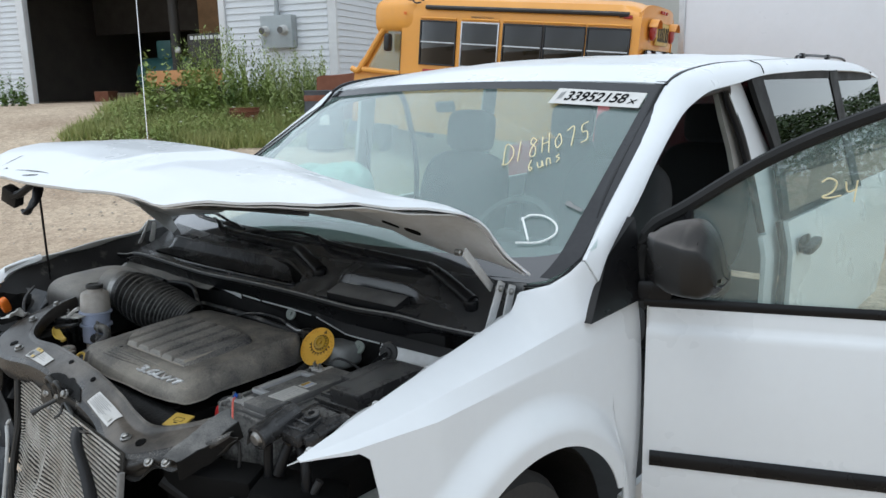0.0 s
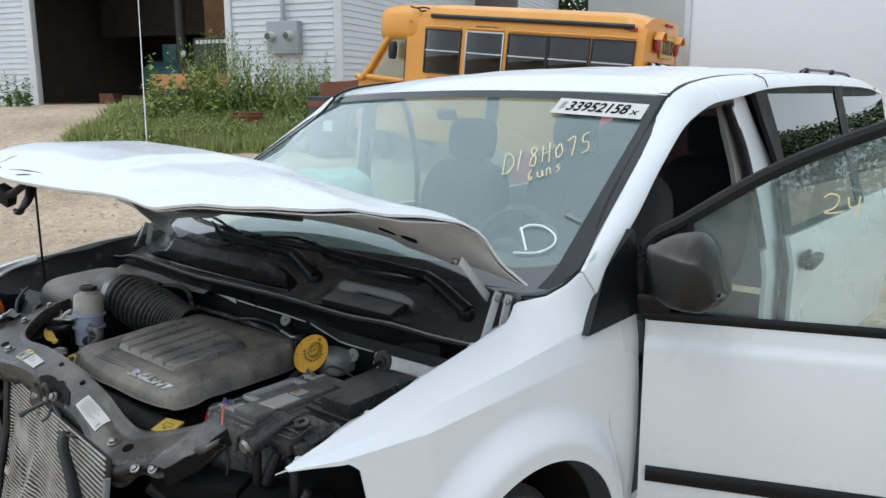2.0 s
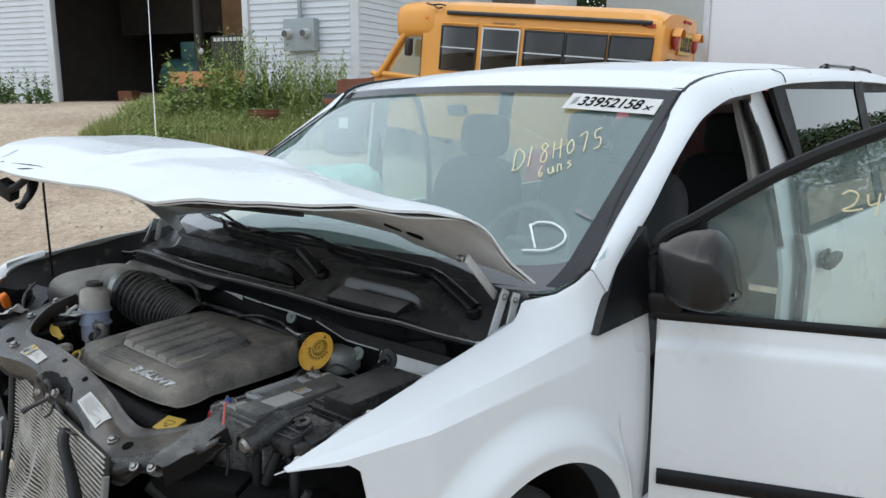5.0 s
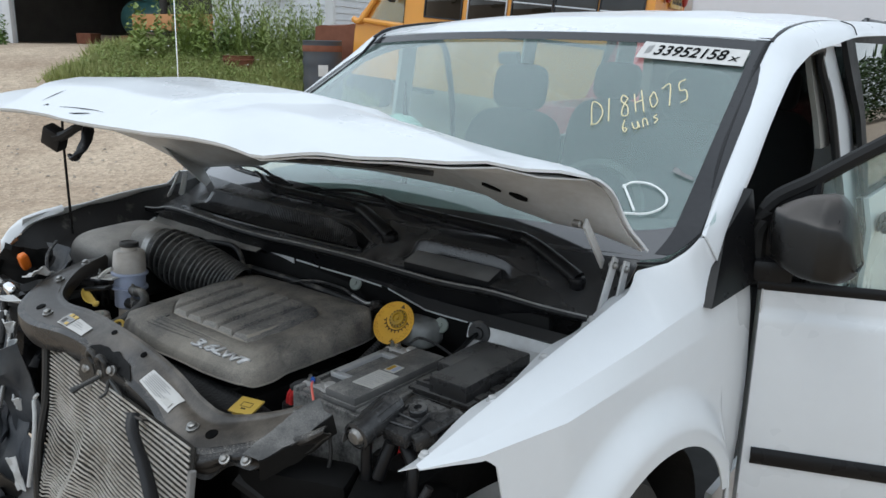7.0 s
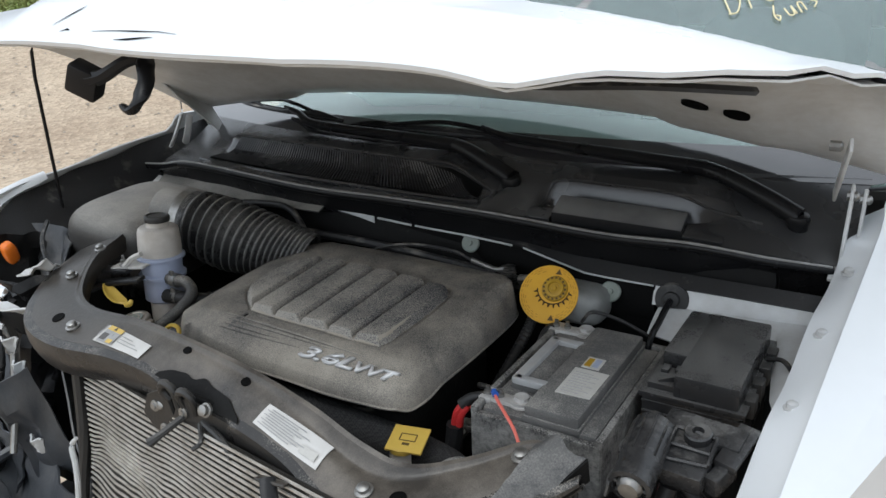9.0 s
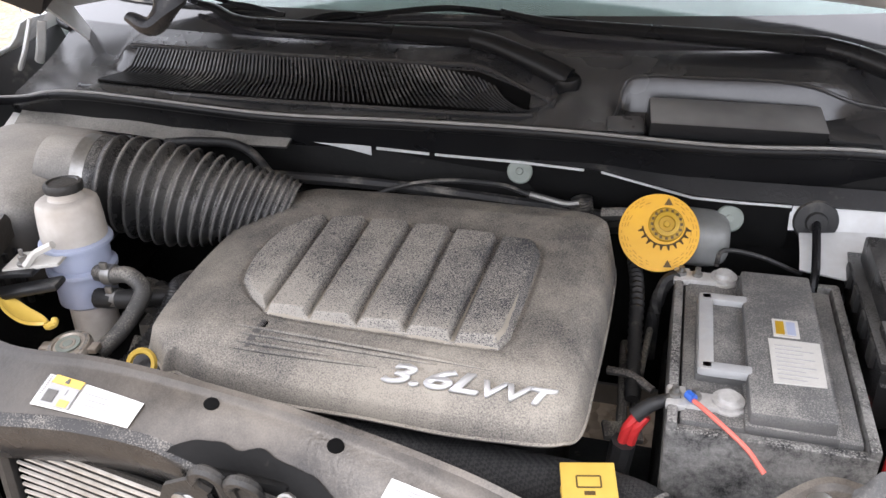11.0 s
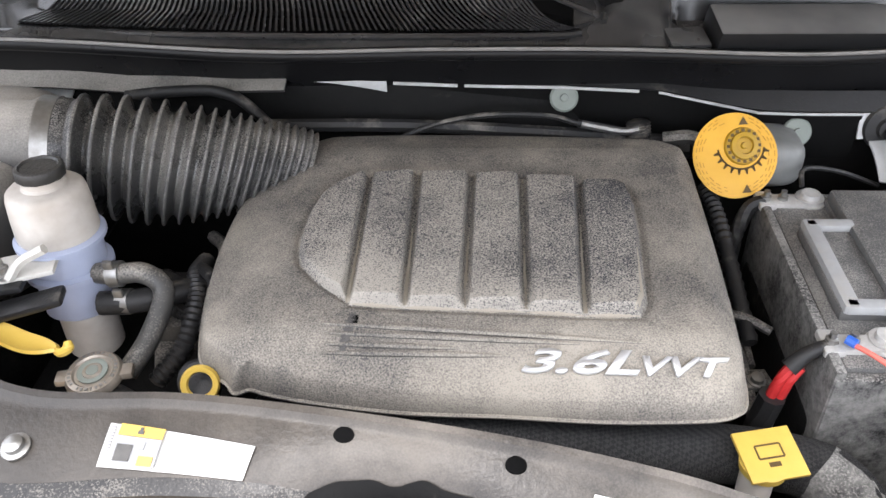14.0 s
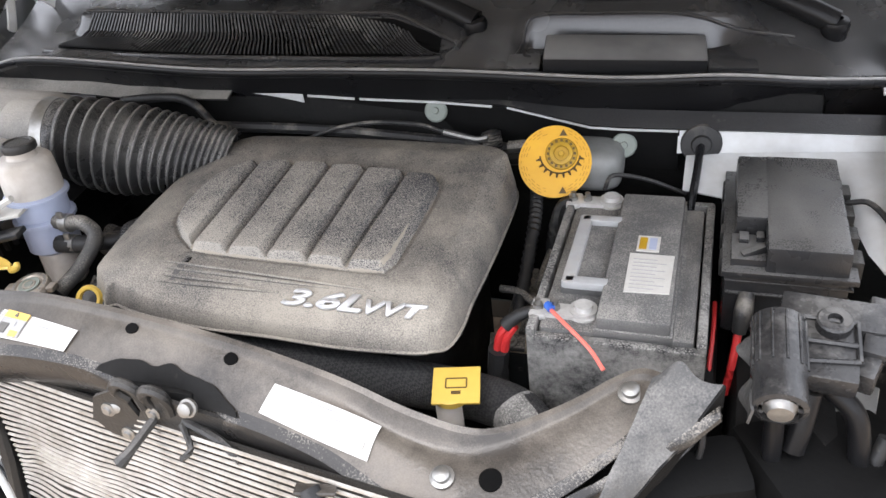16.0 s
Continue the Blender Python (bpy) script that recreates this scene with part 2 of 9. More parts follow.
DUST = (0.36, 0.33, 0.285)
M = {
    "white_paint": material("white_paint", (0.68, 0.70, 0.715), 0.30, second=(0.64, 0.655, 0.67), amount=0.5, scale=2.5, fine=25, bump=0.012, coat=0.2, rough_var=0.05),
    "white_inner": material("white_inner", (0.58, 0.59, 0.59), 0.45, second=(0.40, 0.385, 0.36), amount=0.6, scale=7, fine=50, bump=0.05),
    "black_plastic": material("black_plastic", (0.014, 0.014, 0.015), 0.42, second=(0.028, 0.028, 0.028), bump=0.25, fine=160, dust=DUST, dust_amount=0.08, spec=0.4),
    # The dust tint on level faces also paints in their sheen.
    "cowl_plastic": material("cowl_plastic", (0.022, 0.022, 0.023), 0.26, second=(0.034, 0.034, 0.035), scale=4, bump=0.06, fine=200, dust=(0.26, 0.255, 0.25), dust_amount=0.14, dust_scale=3.2, specks=0.05, spec=0.9, lie=(0.82, 1.0), soft=0.10, rough_var=0.06),
    "grille_plastic": material("grille_plastic", (0.028, 0.028, 0.030), 0.26, second=(0.045, 0.045, 0.045), scale=9, bump=0.03, fine=200, dust=(0.34, 0.33, 0.32), dust_amount=0.14, dust_scale=7),
    "trim_black": material("trim_black", (0.007, 0.007, 0.008), 0.30, second=(0.012, 0.012, 0.012), bump=0.12, fine=250, spec=0.25),
    "frame_black": material("frame_black", (0.010, 0.010, 0.010), 0.6, second=(0.016, 0.016, 0.016), bump=0.1, fine=250, spec=0.25),
    "frit_side": material("black_glass_edge", (0.018, 0.018, 0.02), 0.15, second=(0.03, 0.03, 0.032), bump=0, spec=0.4),
    # Pale tint on upward faces stands for the sheen of the duct's top.
    "duct_plastic": material("duct_plastic", (0.012, 0.012, 0.013), 0.34, second=(0.022, 0.022, 0.022), scale=6, bump=0.1, fine=200, dust=(0.36, 0.355, 0.345), dust_amount=0.52, dust_scale=2, soft=0.15, spec=0.2, lie=(0.75, 0.97)),
    # Near-black: the shade in the gaps between the fins is this colour.
    "gap_dark": material("radiator_gap_dark", (0.018, 0.017, 0.015), 0.6, 0.2, second=(0.035, 0.032, 0.028), scale=20, fine=300, bump=0.6, bump_scale=400),
    "cap_orange": material("cap_orange", (0.42, 0.25, 0.015), 0.45, second=(0.30, 0.17, 0.01), scale=30, bump=0.1),
    # Here the dust tint paints a lighter sheen on the housing's sloping top.
    "mirror_black": material("mirror_black", (0.008, 0.0075, 0.007), 0.36, second=(0.014, 0.013, 0.012), scale=9, bump=0.2, fine=300, spec=0.45, dust=(0.13, 0.112, 0.10), dust_amount=0.5, dust_scale=4, lie=(0.4, 0.85), soft=0.2),
    "dusty_cover": material("dusty_cover", (0.040, 0.041, 0.045), 0.62, second=(0.058, 0.057, 0.058), scale=6, bump=0.35, fine=180, bump_scale=520, dust=(0.355, 0.322, 0.272), dust_amount=0.54, dust_scale=6.5, specks=0.42, speck_scale=560, spec=0.3, soft=0.09, lie=(-0.7, 0.6), bias=(-1.485, -1.40, 0.12, 0.0)),
    "dusty_pad": material("dusty_cover_pad", (0.030, 0.033, 0.041), 0.60, second=(0.050, 0.053, 0.062), scale=9, bump=0.3, fine=180, bump_scale=480, dust=(0.39, 0.36, 0.315), dust_amount=0.60, dust_scale=4.5, specks=0.75, speck_scale=560, spec=0.3, soft=0.06, lie=(-0.7, 0.6), bias=(-1.42, -1.36, 0.10, 0.0)),
    "dusty_rail": material("dusty_rail", (0.030, 0.0265, 0.023), 0.36, second=(0.058, 0.050, 0.042), scale=5, bump=0.2, fine=90, dust=(0.215, 0.188, 0.158), dust_amount=0.38, dust_scale=4, specks=0.08, speck_scale=500, spec=0.5, fade=(-0.42, 0.0, 0.15, 1.0)),
    "rail_black": material("rail_black_paint", (0.016, 0.015, 0.0145), 0.30, second=(0.032, 0.03, 0.028), scale=7, bump=0.15, fine=90, dust=(0.24, 0.22, 0.19), dust_amount=0.22, dust_scale=12, specks=0.5, speck_scale=500, spec=0.5),
    "dusty_black": material("dusty_black", (0.015, 0.015, 0.015), 0.40, second=(0.032, 0.031, 0.029), scale=9, bump=0.25, fine=120, dust=(0.10, 0.095, 0.087), dust_amount=0.5, dust_scale=5, specks=0.3, speck_scale=700, spec=0.5, lie=(0.2, 0.95)),
    "rust_edge": material("rusty_edge", (0.20, 0.085, 0.035), 0.85, second=(0.09, 0.045, 0.025), scale=40, bump=0.4),
    "print_dark": material("dark_print", (0.07, 0.068, 0.065), 0.6, second=(0.16, 0.15, 0.14), scale=90, bump=0),
    "deep_black": material("deep_black_flat", (0.0045, 0.0045, 0.0045), 0.7, second=(0.008, 0.008, 0.008), scale=14, bump=0.2, spec=0.1),
    "mount_black": material("mount_black_plastic", (0.016, 0.016, 0.017), 0.22, second=(0.04, 0.04, 0.04), scale=25, amount=0.7, bump=0.2, fine=150, dust=(0.2, 0.195, 0.185), dust_amount=0.3, dust_scale=14, spec=0.5, lie=(0.4, 1.0)),
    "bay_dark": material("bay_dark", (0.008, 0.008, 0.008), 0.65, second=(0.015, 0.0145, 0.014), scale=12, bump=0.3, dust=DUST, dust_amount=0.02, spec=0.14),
    "rubber": material("rubber", (0.016, 0.016, 0.017), 0.5, second=(0.035, 0.034, 0.032), scale=20, bump=0.15, fine=120, dust=DUST, dust_amount=0.2, dust_scale=16, spec=0.4),
    "bellows": material("bellows_rubber", (0.034, 0.034, 0.035), 0.30, second=(0.036, 0.036, 0.035), scale=25, bump=0.1, fine=120, dust=(0.34, 0.325, 0.30), dust_amount=0.52, dust_scale=9, specks=0.5, speck_scale=600, spec=0.5, lie=(-0.25, 0.9)),
    "rib_grey": material("pale_rib_crest", (0.085, 0.084, 0.081), 0.42, second=(0.045, 0.044, 0.043), scale=30, bump=0.2, fine=150, dust=(0.30, 0.285, 0.26), dust_amount=0.45, dust_scale=14, specks=0.4, lie=(-0.2, 0.8)),
    "sleeve": material("braided_sleeve", (0.022, 0.022, 0.023), 0.75, second=(0.045, 0.044, 0.042), scale=30, fine=400, bump=0.9, bump_scale=500, dust=DUST, dust_amount=0.2, dust_scale=10),
    "airbox": material("airbox_plastic", (0.035, 0.034, 0.033), 0.5, second=(0.06, 0.058, 0.055), bump=0.2, dust=(0.40, 0.375, 0.335), dust_amount=0.66, dust_scale=4, specks=0.2, soft=0.08, lie=(0.1, 0.95)),
    "battery_case": material("battery_case", (0.018, 0.018, 0.019), 0.85, second=(0.26, 0.255, 0.24), scale=22, fine=120, amount=0.95, bump=0.6, dust=(0.30, 0.29, 0.27), dust_amount=0.38, dust_scale=18, specks=0.8),
    "battery_lid": material("battery_lid", (0.08, 0.08, 0.08), 0.6, second=(0.14, 0.136, 0.13), scale=10, bump=0.3, dust=(0.31, 0.298, 0.272), dust_amount=0.48, dust_scale=8, specks=0.5, speck_scale=700),
    "grey_handle": material("grey_plastic", (0.36, 0.365, 0.365), 0.55, second=(0.28, 0.275, 0.265), scale=15, bump=0.15, dust=DUST, dust_amount=0.2),
    "pin_green": material("push_pin_plastic", (0.20, 0.225, 0.20), 0.5, second=(0.15, 0.165, 0.15), scale=30, bump=0.1),
    "reservoir_grey": material("reservoir_plastic", (0.20, 0.205, 0.20), 0.5, second=(0.13, 0.13, 0.125), scale=15, bump=0.1),
    "dusty_paper": material("dusty_paper_label", (0.54, 0.525, 0.49), 0.6, second=(0.38, 0.365, 0.33), scale=30, fine=200, bump=0.05),
    "cap_metal": material("tarnished_cap", (0.40, 0.36, 0.31), 0.45, 0.7, second=(0.22, 0.19, 0.16), scale=30, bump=0.2),
    "lip_grey": material("pale_grey_lip", (0.26, 0.255, 0.245), 0.5, second=(0.08, 0.078, 0.074), scale=20, bump=0.1),
    "pipe_grey": material("dusty_pipe", (0.045, 0.044, 0.042), 0.5, second=(0.08, 0.076, 0.07), scale=18, bump=0.2, dust=DUST, dust_amount=0.42, dust_scale=12, specks=0.3),
    "scuffed": material("scuffed_plastic", (0.03, 0.03, 0.031), 0.42, second=(0.075, 0.074, 0.071), scale=14, fine=60, amount=0.9, bump=0.4, dust=(0.20, 0.192, 0.18), dust_amount=0.28, dust_scale=9, specks=0.2),
    "groove_dust": material("settled_dust", (0.34, 0.305, 0.25), 0.9, second=(0.34, 0.30, 0.25), scale=40, fine=300, bump=0.5),
    "fuse_plastic": material("fuse_box_plastic", (0.018, 0.018, 0.019), 0.26, second=(0.032, 0.031, 0.03), scale=8, bump=0.15, fine=150, dust=(0.17, 0.166, 0.157), dust_amount=0.36, dust_scale=6, specks=0.35, speck_scale=500, lie=(0.4, 1.0), soft=0.16),
    "lead": material("lead_clamp", (0.60, 0.59, 0.57), 0.45, 0.35, second=(0.34, 0.33, 0.31), scale=40, bump=0.3, fine=200),
    "steel": material("steel", (0.33, 0.33, 0.32), 0.42, 0.9, second=(0.18, 0.165, 0.15), scale=30, bump=0.15),
    "hinge_metal": material("hinge_painted", (0.55, 0.56, 0.56), 0.5, second=(0.3, 0.28, 0.26), scale=14, bump=0.1),
    "alu_fin": material("radiator_fin", (0.66, 0.64, 0.60), 0.42, 0.3, second=(0.30, 0.27, 0.225), scale=9, fine=60, amount=0.9, bump=0.3),
    "degas_white": material("translucent_tank", (0.55, 0.525, 0.49), 0.5, second=(0.36, 0.32, 0.275), scale=9, fine=40, amount=0.8, bump=0.08),
    "degas_blue": material("tank_fluid_blue", (0.36, 0.40, 0.52), 0.4, second=(0.30, 0.33, 0.42), scale=12, bump=0.05),
    "yellow": material("yellow_plastic", (0.62, 0.43, 0.085), 0.45, second=(0.52, 0.345, 0.06), scale=25, bump=0.08),
    "yellow_tag": material("yellow_tag", (0.60, 0.42, 0.10), 0.4, second=(0.54, 0.37, 0.08), scale=12, bump=0.03),
    "orange_tag": material("orange_yellow_tag", (0.66, 0.36, 0.025), 0.45, second=(0.54, 0.275, 0.02), scale=18, bump=0.04),
    "brown_print": material("brown_print", (0.46, 0.225, 0.012), 0.6, bump=0),
    "tag_print": material("dark_tag_print", (0.075, 0.045, 0.012), 0.6, second=(0.14, 0.085, 0.02), scale=60, bump=0),
    "print_light": material("faint_print", (0.50, 0.49, 0.46), 0.6, second=(0.40, 0.39, 0.37), scale=90, bump=0),
    "white_edge": material("white_painted_edge", (0.50, 0.51, 0.51), 0.4, second=(0.32, 0.32, 0.31), scale=30, bump=0.05),
    # Print black, also the painted dark of holes and of the grille well.
    "flat_black": material("ink_and_gap_black", (0.002, 0.002, 0.002), 0.7, bump=0, spec=0.08),
    "print_grey": material("grey_print", (0.36, 0.36, 0.36), 0.7, bump=0),
    "paper": material("white_paper_label", (0.58, 0.57, 0.55), 0.5, second=(0.47, 0.455, 0.425), scale=18, bump=0.03),
    "letter_silver": material("silver_lettering", (0.62, 0.62, 0.62), 0.4, 0.3, second=(0.5, 0.48, 0.45), scale=40, bump=0.05),
    "red_wire": material("red_insulation", (0.55, 0.03, 0.03), 0.45, bump=0.05),
    "salmon_wire": material("faded_red_insulation", (0.75, 0.16, 0.12), 0.45, bump=0.05),
    "blue_plastic": material("blue_plastic", (0.03, 0.12, 0.5), 0.45, bump=0),
    "amber": material("amber_lens", (0.75, 0.18, 0.02), 0.25, bump=0.02),
    "chrome": material("chrome", (0.8, 0.8, 0.8), 0.12, 1.0, second=(0.6, 0.6, 0.6), bump=0.02),
    "seat_fabric": material("seat_fabric", (0.035, 0.036, 0.038), 0.9, second=(0.05, 0.05, 0.05), scale=20, fine=300, bump=0.5),
    "interior_grey": material("interior_grey", (0.11, 0.108, 0.105), 0.7, second=(0.085, 0.082, 0.08), bump=0.2),
    "skin_grey": material("bumper_skin_plastic", (0.045, 0.049, 0.056), 0.42, second=(0.075, 0.078, 0.083), scale=7, bump=0.2, fine=90, dust=(0.22, 0.21, 0.195), dust_amount=0.3, dust_scale=6, spec=0.5),
    "trim_grey": material("pillar_trim_grey", (0.30, 0.285, 0.26), 0.7, second=(0.24, 0.23, 0.21), bump=0.15),
    "interior_dark": material("interior_dark", (0.05, 0.05, 0.05), 0.7, bump=0.2),
    "airbag": material("airbag_cloth", (0.50, 0.62, 0.57), 0.85, second=(0.42, 0.53, 0.48), scale=8, fine=200, bump=0.4),
    "frit": material("black_glass_border", (0.028, 0.027, 0.029), 0.10, second=(0.045, 0.043, 0.044), scale=8, bump=0, coat=0.6, ior=1.85),
    "chalk": material("chalk_marker", (0.78, 0.68, 0.42), 0.8, bump=0),
    "chalk_white": material("white_marker", (0.82, 0.84, 0.82), 0.8, bump=0),
    "tyre": material("tyre_rubber", (0.025, 0.025, 0.025), 0.8, second=(0.06, 0.055, 0.05), scale=20, bump=0.3),
    "wheel_steel": material("wheel_steel", (0.3, 0.3, 0.3), 0.4, 0.7, bump=0.1),
}


def glass_material(name, tint, rough=0.0, clear=1.0, ior=1.5):
    mt = bpy.data.materials.new(name)
    mt.use_nodes = True
    p = mt.node_tree.nodes["Principled BSDF"]
    p.inputs["Base Color"].default_value = (*tint, 1)
    p.inputs["Roughness"].default_value = rough
    p.inputs["Transmission Weight"].default_value = clear
    p.inputs["IOR"].default_value = ior
    return mt


M["windscreen"] = glass_material("windscreen_glass", (0.66, 0.82, 0.79), 0.0, 0.93, 1.65)
M["side_glass"] = glass_material("side_glass", (0.74, 0.88, 0.85), 0.0, 0.94, 1.6)
M["privacy"] = glass_material("privacy_glass", (0.02, 0.026, 0.025), 0.0, 1.0, 2.1)


def weave(mt, scale, dark, light):
    """Overlays a fine woven check on a sleeve's colour."""
    n, l = mt.node_tree.nodes, mt.node_tree.links
    co = n.new("ShaderNodeTexCoord")
    turn = n.new("ShaderNodeMapping")
    turn.inputs["Rotation"].default_value = (0.6, 0.5, 0.8)
    l.new(co.outputs["Object"], turn.inputs["Vector"])
    ch = n.new("ShaderNodeTexChecker")
    ch.inputs["Scale"].default_value = scale
    ch.inputs["Color1"].default_value, ch.inputs["Color2"].default_value = (*dark, 1), (*light, 1)
    l.new(turn.outputs[0], ch.inputs["Vector"])
    l.new(ch.outputs["Color"], n["Principled BSDF"].inputs["Base Color"])


weave(M["sleeve"], 260.0, (0.014, 0.014, 0.015), (0.034, 0.0335, 0.033))

# ---- minivan: body ----
van = thing("minivan", (0, 1.6, 0), "white minivan with crumpled front, hood propped open, front door open", "minivan")


def sstep(t):
    t = max(0.0, min(1.0, t))
    return t * t * (3 - 2 * t)


def fender_point(y, k, side=1):
    """The front fender's skin at y; k runs from the hood line over two creases down to the arch."""
    zt = lerp([0.0, 0.3, 0.6, 0.70, 0.735, 0.84, 0.90, 0.958, 0.992, 1.19], [0.944, 1.012, 1.074, 1.094, 1.138, 1.143, 1.166, 1.196, 1.128, 1.10])(y)
    xt = lerp([0.0, 0.4, 0.72, 0.74, 0.84, 0.90, 0.958, 0.992, 1.19], [0.846, 0.872, 0.893, 0.890, 0.925, 0.948, 0.960, 0.988, 1.0])(y)
    zb = lerp([0.0, 0.05, 0.11, 0.133, 0.142, 0.17, 0.2], [0.938, 0.937, 0.934, 0.915, 0.87, 0.62, 0.52])(y)
    d = 0.415 ** 2 - (y - 0.61) ** 2
    zb = max(zb, 0.355 + math.sqrt(d)) if d > 0 else zb if y < 0.5 else 0.26
    xa = lerp([0.0, 0.1, 0.2, 0.35, 0.6, 0.917, 1.19], [0.850, 0.885, 0.915, 0.945, 0.975, 1.0, 1.018])(y)
    za = lerp([0.0, 0.1, 0.2, 0.35, 0.6, 0.917, 1.19], [0.942, 0.958, 0.970, 0.990, 1.015, 1.046, 1.062])(y)
    xb = lerp([0.0, 0.1, 0.3, 0.65, 0.9, 1.19], [0.853, 0.915, 0.972, 0.999, 1.014, 1.031])(y)
    z2 = lerp([0.0, 0.1, 0.3, 0.65, 0.9, 1.19], [0.940, 0.945, 0.950, 0.962, 0.966, 0.966])(y)
    za = max(min(za, zt - 0.004), zb + 0.004)
    z2 = max(min(z2, za - 0.003), zb + 0.002)
    if k <= 0.28:
        f = k / 0.28
        z = zt + (za - zt) * f
        x = xt + (xa - xt) * f ** 0.8 - 0.006 * math.sin(math.pi * f) * min(1.0, y * 3)
    elif k <= 0.45:
        f = (k - 0.28) / 0.17
        z = za + (z2 - za) * f
        x = xa + (xb - xa) * f
    else:
        z = z2 + (zb - z2) * ((k - 0.45) / 0.55) ** 0.9
        x = xb + 0.010 * math.sin(min(1.0, (z2 - z) / 0.5) * math.pi)
        near = math.hypot(y - 0.61, z - 0.355) - 0.415
        x += 0.046 * sstep((0.135 - near) / 0.10) * sstep((z2 - z) / 0.02) * sstep((y - 0.14) / 0.08)
    return Vector((side * x, y, z))


bm = B()
sheet(bm, lambda u, v: fender_point(0.004 + 1.176 * u ** 1.05, v), 90, 100, -0.004)
part("fender", bm, M["white_paint"], van, "white creased front fender beside the open hood", angle=24)
bm = B()
bent_up = lerp([0.17, 0.3, 0.6, 0.83, 1.0], [0.102, 0.090, 0.056, 0.020, 0.0])
sheet(bm, lambda u, v: fender_point(0.17 + 1.0 * u, v, -1) + Vector((-0.045 * (1 - u) * max(0.0, 1 - 2 * v), 0, bent_up(0.17 + 1.0 * u) * max(0.0, 1 - 1.6 * v) + 0.004 * math.sin(u * 23) * (1 - u) ** 2)), 50, 18, 0.004)
part("fender", bm, M["white_paint"], van, "white front fender, torn and bent at its front end", angle=50)
# inner flanges under the hood line
for sd in (1, -1):
    bm = B()
    sheet(bm, lambda u, v: Vector((sd * (lerp([0, 0.4, 0.83], [0.846, 0.872, 0.905])(0.02 + 0.8 * u) - 0.055 * v), 0.02 + 0.8 * u,
                                   lerp([0, 0.3, 0.6, 0.83], [0.944, 1.012, 1.076, 1.128])(0.02 + 0.8 * u) - 0.012 - 0.03 * v - 0.008 * math.sin(u * 20) * v)), 24, 4, 0.002)
    if sd < 0:
        bm = B()
        sheet(bm, lambda u, v: (lambda y: Vector((-lerp([0.15, 0.4, 0.83], [0.905, 0.912, 0.918])(y) + 0.12 * v, y, lerp([0.15, 0.2, 0.34, 0.52, 0.73, 0.83], [1.035, 1.068, 1.088, 1.108, 1.128, 1.14])(y) - 0.004 - (0.18 + 0.03 * math.sin(y * 15)) * v ** 0.8 + 0.01 * noise.noise(Vector((y * 9, v * 4, 0.0))))))(0.14 + 0.70 * u), 30, 8, 0.003)
        part("fender_liner", bm, M["black_plastic"], van, "black inner side of the bent fender")
        continue
    flange = part("fender_flange", bm, M["white_paint"], van)
    for yy in (0.06, 0.25, 0.42, 0.6):
        bm = B()
        zz = lerp([0, 0.3, 0.6, 0.83], [0.944, 1.012, 1.076, 1.128])(yy)
        xx = lerp([0, 0.4, 0.83], [0.846, 0.872, 0.905])(yy)
        lathe(bm, (sd * (xx - 0.03), yy, zz - 0.032), (0, 0, 1), [(0.012, 0), (0.012, 0.004), (0.008, 0.005), (0.008, 0.011), (0.005, 0.013)], 8)
        part("bolt", bm, M["hinge_metal"], flange)

# front wheels and arch liners
for sd in (1, -1):
    bm = B()
    lathe(bm, (sd * 0.74, 0.60, 0.335), (sd, 0, 0), [(0.2, 0), (0.31, 0.0), (0.335, 0.03), (0.335, 0.18), (0.31, 0.21), (0.2, 0.21)], 40)
    tyre = part("tyre", bm, M["tyre"], van, "dusty black tyre")
    bm = B()
    lathe(bm, (sd * 0.80, 0.60, 0.335), (sd, 0, 0), [(0.02, 0), (0.2, 0.02), (0.205, 0.13), (0.19, 0.14), (0.08, 0.09), (0.02, 0.1)], 28)
    part("wheel_rim", bm, M["wheel_steel"], tyre)
    bm = B()
    sheet(bm, lambda u, v: Vector((sd * (1.0 - 0.4 * v), 0.61 - 0.405 * math.cos(math.pi * u), 0.355 + 0.405 * math.sin(math.pi * u))), 24, 4, 0.004)
    part("arch_liner", bm, M["bay_dark"], van)
bm = B()
lathe(bm, (0.76, 3.68, 0.335), (1, 0, 0), [(0.2, 0), (0.31, 0.0), (0.335, 0.03), (0.335, 0.18), (0.31, 0.21), (0.2, 0.21)], 32)
part("tyre", bm, M["tyre"], van)
bm = B()
lathe(bm, (-0.97, 3.68, 0.335), (1, 0, 0), [(0.2, 0), (0.31, 0.0), (0.335, 0.03), (0.335, 0.18), (0.31, 0.21), (0.2, 0.21)], 32)
part("tyre", bm, M["tyre"], van)


# roof
def roof_z(x, y):
    e = lerp([1.6, 1.72, 1.85, 2.0, 2.3, 2.6, 3.4, 4.3, 4.9], [1.628, 1.650, 1.684, 1.704, 1.726, 1.737, 1.755, 1.745, 1.695])(y)
    return e + lerp([1.6, 1.9, 2.8, 4.5], [0.035, 0.055, 0.065, 0.05])(y) * (1 - abs(x / 0.9) ** 2.6) + 0.006 * math.cos(x * 22) * max(0, min(1, (y - 1.9)))


def ws_y(x, z):
    return 0.74 + 0.15 * x * x + 1.8 * (z - 1.15)


def ws_half(v):
    return 0.968 - 0.118 * v


def ws_top(x):
    return 1.685 - 0.03 * (x / 0.87) ** 2


bm = B()
sheet(bm, lambda u, v: (lambda x, y: Vector((x, y, roof_z(x, y))))((u * 2 - 1) * 0.856, ws_y((u * 2 - 1) * 0.856, ws_top((u * 2 - 1) * 0.856)) * (1 - v) + 4.90 * v), 40, 50, 0.012)
